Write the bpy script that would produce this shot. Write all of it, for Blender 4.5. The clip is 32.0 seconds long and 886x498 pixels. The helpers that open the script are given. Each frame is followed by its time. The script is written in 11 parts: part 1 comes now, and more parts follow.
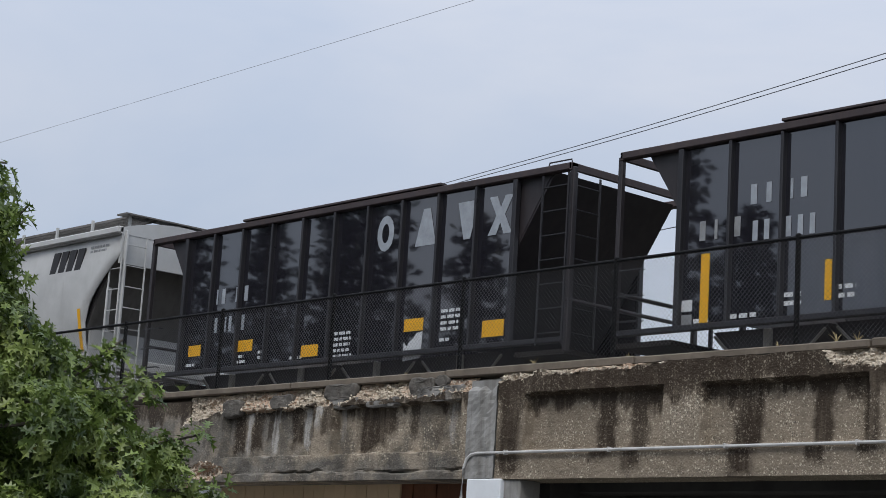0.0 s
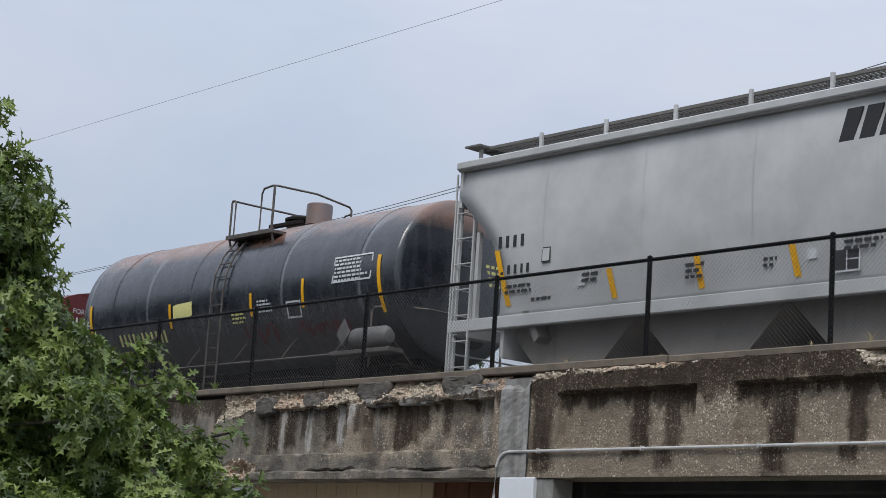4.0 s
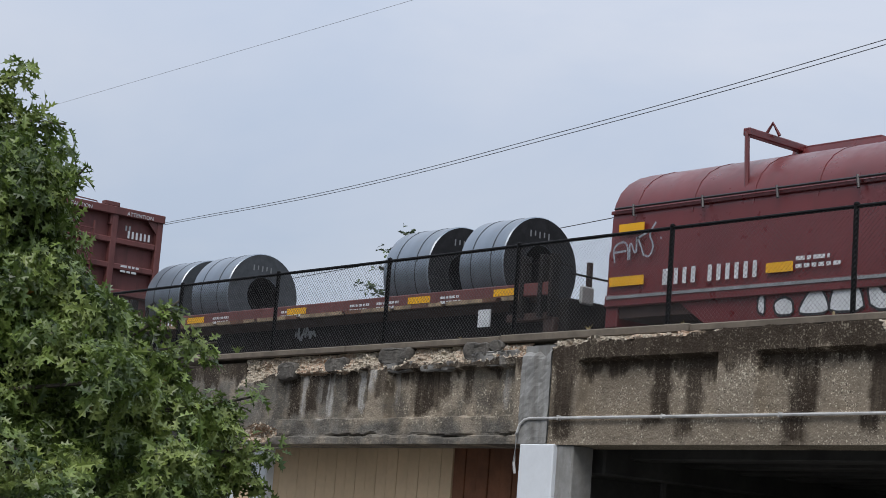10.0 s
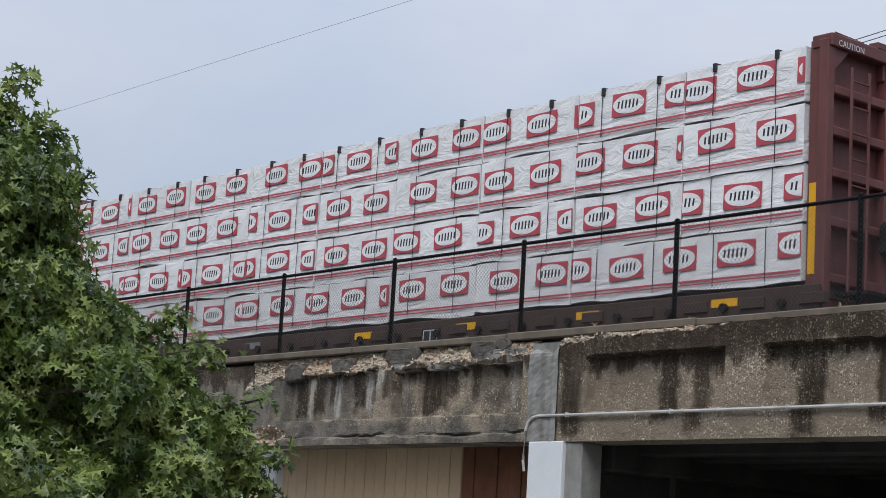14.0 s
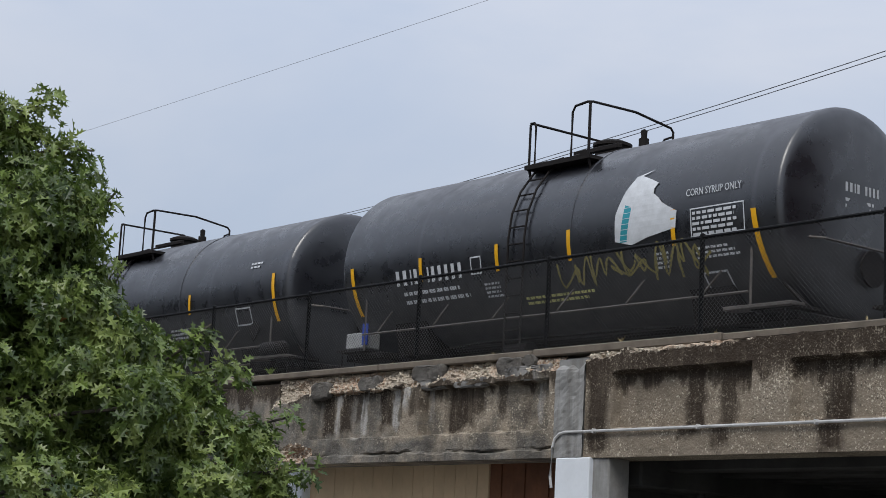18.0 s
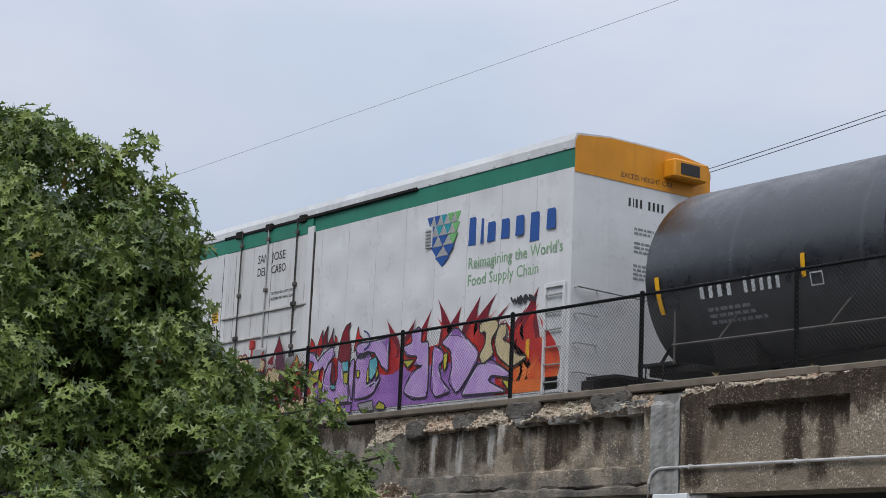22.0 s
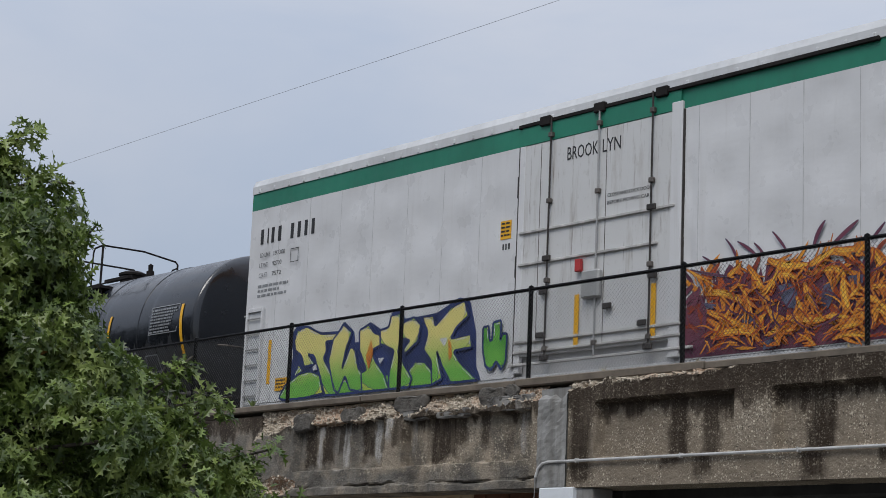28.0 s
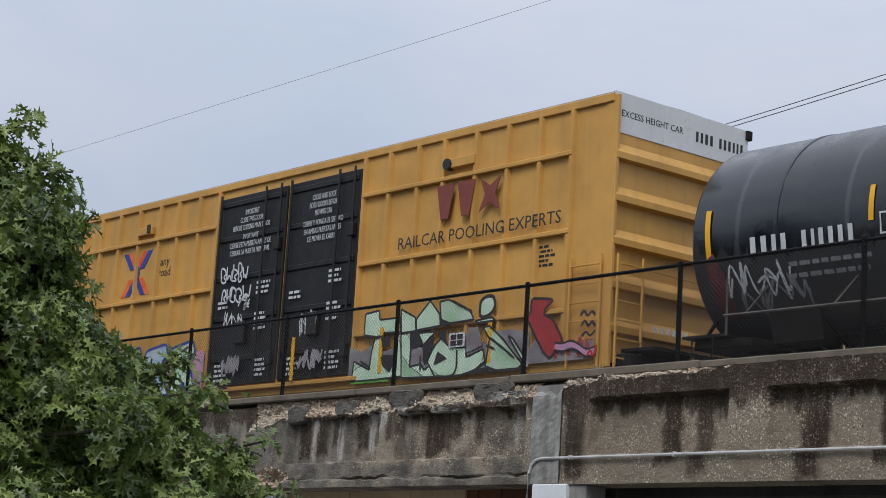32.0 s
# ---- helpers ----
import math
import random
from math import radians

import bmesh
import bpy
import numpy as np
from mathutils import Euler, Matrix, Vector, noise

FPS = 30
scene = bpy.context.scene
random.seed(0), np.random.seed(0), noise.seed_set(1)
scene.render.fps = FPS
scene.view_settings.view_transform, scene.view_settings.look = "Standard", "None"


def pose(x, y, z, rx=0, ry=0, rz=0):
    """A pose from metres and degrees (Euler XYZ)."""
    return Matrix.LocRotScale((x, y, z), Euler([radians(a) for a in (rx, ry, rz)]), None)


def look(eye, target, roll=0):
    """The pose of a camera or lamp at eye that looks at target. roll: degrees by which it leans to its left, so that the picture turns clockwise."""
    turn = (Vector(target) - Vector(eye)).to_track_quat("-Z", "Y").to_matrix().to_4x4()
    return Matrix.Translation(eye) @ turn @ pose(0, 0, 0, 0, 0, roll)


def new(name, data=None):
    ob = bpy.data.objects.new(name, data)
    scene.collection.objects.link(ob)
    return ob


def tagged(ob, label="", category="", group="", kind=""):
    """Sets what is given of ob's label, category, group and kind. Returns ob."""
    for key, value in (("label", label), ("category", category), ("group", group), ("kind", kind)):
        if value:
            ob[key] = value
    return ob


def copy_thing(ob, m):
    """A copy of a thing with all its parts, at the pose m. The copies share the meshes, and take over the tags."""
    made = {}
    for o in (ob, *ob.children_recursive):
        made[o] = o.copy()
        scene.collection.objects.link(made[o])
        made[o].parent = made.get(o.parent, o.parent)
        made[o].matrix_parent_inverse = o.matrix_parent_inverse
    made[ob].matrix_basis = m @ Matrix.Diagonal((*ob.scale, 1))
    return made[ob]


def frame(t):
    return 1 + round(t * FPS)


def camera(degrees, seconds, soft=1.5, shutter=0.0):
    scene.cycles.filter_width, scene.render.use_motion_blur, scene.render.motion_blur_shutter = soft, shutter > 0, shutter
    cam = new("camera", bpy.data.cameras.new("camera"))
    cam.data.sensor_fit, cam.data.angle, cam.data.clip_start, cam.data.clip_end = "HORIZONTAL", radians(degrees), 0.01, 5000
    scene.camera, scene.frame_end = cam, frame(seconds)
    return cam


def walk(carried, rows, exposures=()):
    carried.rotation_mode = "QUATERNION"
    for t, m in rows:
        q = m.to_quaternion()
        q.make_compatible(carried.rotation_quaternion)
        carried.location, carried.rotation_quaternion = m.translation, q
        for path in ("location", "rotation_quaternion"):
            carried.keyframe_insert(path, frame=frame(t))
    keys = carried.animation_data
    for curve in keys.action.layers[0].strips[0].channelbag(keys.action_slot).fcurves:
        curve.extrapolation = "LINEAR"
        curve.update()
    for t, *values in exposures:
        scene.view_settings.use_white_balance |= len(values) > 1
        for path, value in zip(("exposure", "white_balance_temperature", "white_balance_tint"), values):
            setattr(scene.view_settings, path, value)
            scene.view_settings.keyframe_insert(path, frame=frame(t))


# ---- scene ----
from mathutils.geometry import tessellate_polygon

# the camera stands on the pavement and is turned by hand; x along the train, y away, z up
EYE = 1.6
cam = camera(26.74, 32.0, soft=0.4)
TURNS = [
    (0.0, 48.452, 10.878, 3.563),
    (0.5, 48.458, 10.942, 3.524),
    (1.0, 48.623, 11.005, 3.572),
    (1.5, 48.808, 11.011, 3.698),
    (2.0, 48.954, 10.980, 3.643),
    (2.5, 49.102, 10.934, 3.675),
    (3.0, 49.249, 10.892, 3.734),
    (3.5, 49.385, 10.827, 3.799),
    (5.5, 49.653, 10.586, 3.882),
    (6.0, 49.750, 10.524, 3.841),
    (6.5, 49.941, 10.446, 3.912),
    (7.0, 50.193, 10.354, 4.068),
    (7.5, 50.417, 10.267, 4.062),
    (8.0, 50.519, 10.162, 4.168),
    (8.5, 50.468, 10.047, 4.344),
    (9.0, 50.336, 9.924, 4.486),
    (9.5, 50.208, 9.805, 4.434),
    (10.0, 50.101, 9.679, 4.448),
    (10.5, 50.028, 9.550, 4.340),
    (11.0, 50.025, 9.408, 4.454),
    (11.5, 50.040, 9.312, 4.434),
    (12.0, 50.129, 9.242, 4.473),
    (12.5, 50.291, 9.246, 4.385),
    (13.0, 50.388, 9.357, 4.070),
    (13.5, 50.319, 9.502, 3.655),
    (15.5, 50.407, 9.955, 2.946),
    (16.0, 50.689, 10.045, 2.915),
    (16.5, 50.860, 10.073, 2.918),
    (17.0, 50.954, 10.073, 2.946),
    (17.5, 51.040, 10.096, 2.983),
    (18.0, 51.069, 10.118, 3.040),
    (18.5, 51.050, 10.120, 2.975),
    (19.0, 51.301, 10.205, 2.828),
    (19.5, 51.752, 10.357, 2.742),
    (20.0, 51.981, 10.410, 2.545),
    (20.5, 52.177, 10.281, 2.455),
    (21.0, 52.670, 10.333, 2.514),
    (21.5, 53.416, 10.732, 2.645),
    (22.0, 53.988, 11.128, 2.625),
    (22.5, 54.300, 11.323, 2.386),
    (23.0, 54.616, 11.441, 2.204),
    (23.5, 54.925, 11.508, 2.054),
    (24.0, 54.930, 11.504, 2.084),
    (24.5, 54.420, 11.515, 2.299),
    (26.5, 51.443, 11.366, 2.758),
    (27.0, 50.948, 11.297, 2.623),
    (27.5, 50.672, 11.187, 2.559),
    (28.0, 50.536, 11.079, 2.539),
    (28.5, 50.399, 10.980, 2.563),
    (29.0, 50.234, 10.959, 2.544),
    (29.5, 50.174, 10.993, 2.477),
    (30.0, 50.218, 11.081, 2.610),
    (30.5, 50.311, 11.149, 2.717),
    (31.0, 50.403, 11.067, 2.788),
    (31.5, 50.529, 10.848, 3.001),
    (32.0, 50.442, 10.924, 3.497),
]
walk(cam, [(t, pose(0, 0, EYE, 0, 0, yaw) @ pose(0, 0, 0, 90 + pitch, 0, 0) @ pose(0, 0, 0, 0, 0, roll)) for t, yaw, pitch, roll in TURNS],
     [(0.0, 0.05), (12.0, 0.08), (17.0, 0.03), (20.0, 0.07), (23.0, 0.08), (24.0, -0.15), (28.0, -0.14), (30.0, -0.1), (31.0, -0.03), (32.0, 0.0)])

# ---- sky and sun: high thin overcast ----
world = bpy.data.worlds.new("overcast_sky")
scene.world = world
world.use_nodes = True
wn, wl = world.node_tree.nodes, world.node_tree.links
wn.clear()


def wnode(kind, **values):
    n = wn.new(kind)
    for k, v in values.items():
        n.inputs[k].default_value = v
    return n


w_out, w_bg = wn.new("ShaderNodeOutputWorld"), wn.new("ShaderNodeBackground")
w_sky = wn.new("ShaderNodeTexSky")
w_sky.sky_type, w_sky.sun_disc = "NISHITA", False
w_sky.sun_elevation, w_sky.sun_rotation = radians(52), radians(160)
w_co, w_sep = wn.new("ShaderNodeTexCoord"), wn.new("ShaderNodeSeparateXYZ")
w_up = wn.new("ShaderNodeMath")
w_up.operation, w_up.inputs[1].default_value = "MULTIPLY_ADD", 1.55
w_up.inputs[2].default_value = 0.72
w_noise = wnode("ShaderNodeTexNoise", Scale=3.2, Detail=5.0, Roughness=0.55, Distortion=0.4)
w_map = wn.new("ShaderNodeMapping")
w_map.inputs["Scale"].default_value = (1.0, 1.0, 2.6)
w_ramp = wn.new("ShaderNodeValToRGB")
w_ramp.color_ramp.elements[0].position, w_ramp.color_ramp.elements[1].position = 0.34, 0.68
w_ramp.color_ramp.elements[0].color = (0.405, 0.458, 0.56, 1)
w_ramp.color_ramp.elements[1].color = (0.51, 0.533, 0.595, 1)
w_mul = wn.new("ShaderNodeVectorMath")
w_mul.operation = "SCALE"
w_mix = wn.new("ShaderNodeMixRGB")
w_mix.inputs[0].default_value = 0.02
wl.new(w_co.outputs["Generated"], w_map.inputs[0])
wl.new(w_map.outputs[0], w_noise.inputs["Vector"])
wl.new(w_noise.outputs["Fac"], w_ramp.inputs[0])
wl.new(w_co.outputs["Generated"], w_sep.inputs[0])
wl.new(w_sep.outputs["Z"], w_up.inputs[0])
wl.new(w_ramp.outputs[0], w_mul.inputs[0])
wl.new(w_up.outputs[0], w_mul.inputs["Scale"])
wl.new(w_mul.outputs[0], w_mix.inputs[1])
wl.new(w_sky.outputs[0], w_mix.inputs[2])
wl.new(w_mix.outputs[0], w_bg.inputs[0])
wl.new(w_bg.outputs[0], w_out.inputs[0])
w_bg.inputs[1].default_value = 1.0

sun = new("sun", bpy.data.lights.new("sun", "SUN"))
sun.data.energy, sun.data.angle, sun.data.color = 1.75, radians(25), (1.0, 0.97, 0.92)
sun.matrix_world = look((14, -26, 40), (0, 0, 0))


# ---- materials ----
def srgb(r, g, b):
    return tuple(((c / 255 + 0.055) / 1.055) ** 2.4 if c > 10 else c / 255 / 12.92 for c in (r, g, b)) + (1,)


class Mat:
    """A node material; its colour, roughness and relief are set up step by step."""

    def __init__(self, name, base, rough=0.6, metal=0.0, spec=0.5):
        self.m = bpy.data.materials.new(name)
        self.m.use_nodes = True
        self.t = self.m.node_tree
        self.n, self.l = self.t.nodes, self.t.links
        self.bsdf = self.n["Principled BSDF"]
        self.bsdf.inputs["Base Color"].default_value = (*base[:3], 1)
        self.bsdf.inputs["Roughness"].default_value = rough
        self.bsdf.inputs["Metallic"].default_value = metal
        self.bsdf.inputs["Specular IOR Level"].default_value = spec
        self.col = None
        self.base = (*base[:3], 1)
        co = self.n.new("ShaderNodeTexCoord")
        self.co = co.outputs["Object"]

    def scaled(self, sx, sy, sz, shift=(0, 0, 0)):
        m = self.n.new("ShaderNodeMapping")
        m.inputs["Scale"].default_value = (sx, sy, sz)
        m.inputs["Location"].default_value = shift
        self.l.new(self.co, m.inputs[0])
        return m.outputs[0]

    def noise(self, scale, detail=4, rough=0.6, vec=None, distortion=0.0):
        n = self.n.new("ShaderNodeTexNoise")
        n.inputs["Scale"].default_value, n.inputs["Detail"].default_value = scale, detail
        n.inputs["Roughness"].default_value, n.inputs["Distortion"].default_value = rough, distortion
        self.l.new(vec or self.co, n.inputs["Vector"])
        return n.outputs["Fac"]

    def voronoi(self, scale, feature="F1", vec=None, out="Distance", rnd=1.0):
        n = self.n.new("ShaderNodeTexVoronoi")
        n.feature = feature
        n.inputs["Scale"].default_value = scale
        n.inputs["Randomness"].default_value = rnd
        self.l.new(vec or self.co, n.inputs["Vector"])
        return n.outputs[out]

    def ramp(self, fac, a, b, ca=(0, 0, 0, 1), cb=(1, 1, 1, 1), constant=False):
        r = self.n.new("ShaderNodeValToRGB")
        e = r.color_ramp.elements
        e[0].position, e[1].position, e[0].color, e[1].color = a, b, ca, cb
        if constant:
            r.color_ramp.interpolation = "CONSTANT"
        self.l.new(fac, r.inputs[0])
        return r.outputs[0]

    def math(self, op, a, b):
        n = self.n.new("ShaderNodeMath")
        n.operation = op
        for i, v in enumerate((a, b)):
            if hasattr(v, "is_linked"):
                self.l.new(v, n.inputs[i])
            else:
                n.inputs[i].default_value = v
        return n.outputs[0]

    def sep(self, vec=None):
        n = self.n.new("ShaderNodeSeparateXYZ")
        self.l.new(vec or self.co, n.inputs[0])
        return n.outputs

    def mix(self, fac, colour, kind="MIX"):
        n = self.n.new("ShaderNodeMixRGB")
        n.blend_type = kind
        if hasattr(fac, "is_linked"):
            self.l.new(fac, n.inputs[0])
        else:
            n.inputs[0].default_value = fac
        if self.col is None:
            n.inputs[1].default_value = self.base
        else:
            self.l.new(self.col, n.inputs[1])
        if hasattr(colour, "is_linked"):
            self.l.new(colour, n.inputs[2])
        else:
            n.inputs[2].default_value = (*colour[:3], 1)
        self.col = n.outputs[0]
        self.l.new(self.col, self.bsdf.inputs["Base Color"])
        return self

    def vary(self, amount=0.25, scale=1.5):
        """Slow blotches, lighter and darker than the base."""
        f = self.noise(scale, 5)
        dark = tuple(c * (1 - amount) for c in self.base[:3])
        return self.mix(self.ramp(f, 0.35, 0.65), dark)

    def each(self, amount=0.15):
        """Every object a little lighter or darker."""
        i = self.n.new("ShaderNodeObjectInfo")
        h = self.n.new("ShaderNodeHueSaturation")
        v = self.math("ADD", self.math("MULTIPLY", i.outputs["Random"], amount * 2), 1 - amount)
        self.l.new(v, h.inputs["Value"])
        if self.col is None:
            h.inputs["Color"].default_value = self.base
        else:
            self.l.new(self.col, h.inputs["Color"])
        self.col = h.outputs[0]
        self.l.new(self.col, self.bsdf.inputs["Base Color"])
        return self

    def rough(self, fac, lo, hi):
        self.l.new(self.ramp(fac, 0.3, 0.7, (lo, lo, lo, 1), (hi, hi, hi, 1)), self.bsdf.inputs["Roughness"])
        return self

    def bump(self, fac, strength=0.3, distance=0.01):
        b = self.n.new("ShaderNodeBump")
        b.inputs["Strength"].default_value, b.inputs["Distance"].default_value = strength, distance
        self.l.new(fac, b.inputs["Height"])
        if self.bsdf.inputs["Normal"].is_linked:
            self.l.new(self.bsdf.inputs["Normal"].links[0].from_socket, b.inputs["Normal"])
        self.l.new(b.outputs[0], self.bsdf.inputs["Normal"])
        return self


def paint(name, base, rough=0.45, dirt=(0.05, 0.04, 0.032), amount=0.5, streak=2.2, spec=0.4):
    """Weathered car paint: blotches, fine grain and dirt that has run down."""
    m = Mat(name, base, rough, 0, spec)
    m.vary(0.22, 0.9)
    runs = m.noise(1.0, 5, 0.6, m.scaled(streak * 3, streak * 3, streak * 0.22))
    m.mix(m.math("MULTIPLY", m.ramp(runs, 0.5, 0.78), amount), dirt)
    m.mix(m.math("MULTIPLY", m.ramp(m.noise(9, 6), 0.55, 0.8), amount * 0.5), dirt)
    m.rough(m.noise(3, 4), rough - 0.08, rough + 0.15)
    m.bump(m.noise(2.2, 3), 0.12, 0.02)
    return m


def plain(name, base, rough=0.6, metal=0.0, amount=0.25, scale=3.0):
    m = Mat(name, base, rough, metal)
    m.vary(amount, scale)
    m.mix(m.math("MULTIPLY", m.ramp(m.noise(scale * 9, 4), 0.45, 0.75), amount), tuple(c * 0.55 for c in m.base[:3]))
    m.bump(m.noise(scale * 12, 3), 0.1, 0.004)
    return m


# concrete of the viaduct: exposed gravel, stains that ran down from the coping
concrete = Mat("old_concrete", (0.36, 0.305, 0.235), 0.92, 0, 0.15)
concrete.mix(concrete.ramp(concrete.noise(0.8, 7), 0.36, 0.64), (0.285, 0.238, 0.18))
concrete.mix(concrete.math("MULTIPLY", concrete.ramp(concrete.noise(6, 7, 0.7), 0.50, 0.70), 0.6), (0.19, 0.155, 0.115))
concrete.mix(concrete.math("MULTIPLY", concrete.ramp(concrete.noise(1.2, 6, 0.7, concrete.scaled(0.35, 0.5, 9.0)), 0.50, 0.58), 0.3), (0.22, 0.185, 0.145))
c_xyz = concrete.sep()
c_bend = concrete.math("MULTIPLY", concrete.math("SUBTRACT", concrete.noise(2.6, 5), 0.5), 0.55)
c_fray = concrete.math("MULTIPLY", concrete.math("SUBTRACT", concrete.noise(11, 6, 0.7, concrete.scaled(1.0, 1.0, 0.45)), 0.5), 0.17)
c_x = concrete.math("ADD", c_xyz["X"], concrete.math("ADD", concrete.math("MULTIPLY", c_bend, 0.4), c_fray))
c_z = concrete.math("ADD", c_xyz["Z"], concrete.math("ADD", c_bend, c_fray))
# a wash of grey mortar over the old left panel and along its lower ledge
c_left = concrete.ramp(concrete.math("ADD", c_x, 23.2), 0.0, 0.5, (1, 1, 1, 1), (0, 0, 0, 1))
c_span = concrete.ramp(concrete.math("ADD", c_xyz["X"], 19.2), 0.0, 0.2, (1, 1, 1, 1), (0, 0, 0, 1))
c_low = concrete.ramp(concrete.math("SUBTRACT", c_z, 3.6), 0.0, 0.14, (1, 1, 1, 1), (0, 0, 0, 1))
c_wash = concrete.math("MAXIMUM", c_left, concrete.math("MULTIPLY", c_low, c_span))
concrete.mix(concrete.math("MULTIPLY", c_wash, concrete.ramp(concrete.noise(2.4, 6), 0.38, 0.55, (0.25, 0.25, 0.25, 1), (0.9, 0.9, 0.9, 1))), (0.16, 0.152, 0.138))


def soot_runs(runs, base_z):
    """Where stains have run down: (middle, half width, lowest point, strength) each."""
    total = None
    for mid, half, foot, force in runs:
        off = concrete.math("ABSOLUTE", concrete.math("SUBTRACT", c_x, mid), 0.0)
        inside = concrete.ramp(off, half * 0.62, half * 1.15, (force, force, force, 1), (0, 0, 0, 1))
        one = concrete.math("MULTIPLY", inside, concrete.ramp(concrete.math("SUBTRACT", base_z, foot), 0.0, 0.12))
        total = one if total is None else concrete.math("MAXIMUM", total, one)
    return total


c_total = soot_runs([(-25.25, 0.1, 3.95, 0.4), (-24.54, 0.17, 3.76, 0.95), (-24.07, 0.17, 3.76, 0.95), (-23.74, 0.08, 3.98, 0.8), (-23.05, 0.16, 3.82, 0.95), (-22.53, 0.1, 3.95, 0.85), (-22.12, 0.14, 4.05, 0.85),
                     (-21.22, 0.36, 3.78, 1.0), (-20.85, 0.2, 4.0, 0.9), (-20.3, 0.1, 3.95, 0.85), (-19.75, 0.1, 3.86, 0.4), (-18.17, 0.25, 3.4, 0.95),
                     (-16.50, 0.2, 3.55, 0.97), (-15.95, 0.17, 3.40, 0.93), (-14.19, 0.22, 3.3, 1.0), (-13.1, 0.17, 3.46, 0.93), (-12.38, 0.17, 3.56, 0.93), (-11.2, 0.2, 3.5, 0.8)], c_z)
# the coping is soaked dark brown, down to a ragged edge
c_over = concrete.math("MULTIPLY", concrete.math("SUBTRACT", 1.0, c_span), 0.1)
c_top = concrete.ramp(concrete.math("ADD", concrete.math("SUBTRACT", concrete.math("ADD", c_z, c_over), 4.36), concrete.math("MULTIPLY", concrete.math("SUBTRACT", concrete.noise(1.3, 5, 0.6, concrete.scaled(2.6, 1.0, 0.5)), 0.5), 0.9)), 0.0, 0.1)
c_total = concrete.math("MAXIMUM", c_total, concrete.math("MULTIPLY", c_top, 0.93))
c_film = concrete.math("MULTIPLY", concrete.math("SUBTRACT", 1.0, c_span), concrete.ramp(concrete.math("SUBTRACT", c_z, 4.42), 0.0, 0.16, (0.36, 0.36, 0.36, 1), (0.78, 0.78, 0.78, 1)))
concrete.mix(c_film, (0.105, 0.084, 0.064))
c_blot = concrete.ramp(concrete.noise(1.0, 7, 0.68, concrete.scaled(1.9, 1.0, 1.3, (5.2, 0, 0))), 0.42, 0.58)
concrete.mix(concrete.math("MULTIPLY", concrete.math("MULTIPLY", c_blot, c_span), 0.75), (0.085, 0.078, 0.068))
c_foot_dark = concrete.math("MULTIPLY", concrete.math("MULTIPLY", c_low, c_span), concrete.ramp(concrete.noise(1.0, 6, 0.7, concrete.scaled(2.2, 1.0, 5.0)), 0.5, 0.6))
concrete.mix(concrete.math("MULTIPLY", c_foot_dark, 0.6), (0.07, 0.064, 0.056))
concrete.mix(concrete.math("MULTIPLY", c_total, concrete.ramp(concrete.noise(1.0, 6, 0.66, concrete.scaled(9.0, 1.0, 1.1)), 0.28, 0.52, (0.62, 0.62, 0.62, 1), (0.95, 0.95, 0.95, 1))), (0.034, 0.024, 0.017))
c_fine = concrete.ramp(concrete.noise(1.0, 6, 0.65, concrete.scaled(7.0, 0.6, 0.35, (1.3, 0, 0))), 0.55, 0.75)
concrete.mix(concrete.math("MULTIPLY", c_fine, 0.4), (0.075, 0.062, 0.05))
c_lime = soot_runs([(-24.3, 0.07, 3.78, 0.8), (-23.58, 0.08, 3.78, 0.9), (-22.80, 0.09, 3.8, 0.85), (-22.36, 0.09, 4.18, 0.9), (-21.9, 0.06, 3.9, 0.4), (-19.45, 0.07, 3.85, 0.5)], c_z)
concrete.mix(concrete.math("MULTIPLY", concrete.math("MULTIPLY", c_lime, c_span), concrete.ramp(concrete.noise(1.0, 6, 0.66, concrete.scaled(8.0, 1.0, 1.6)), 0.36, 0.56)), (0.43, 0.415, 0.39))
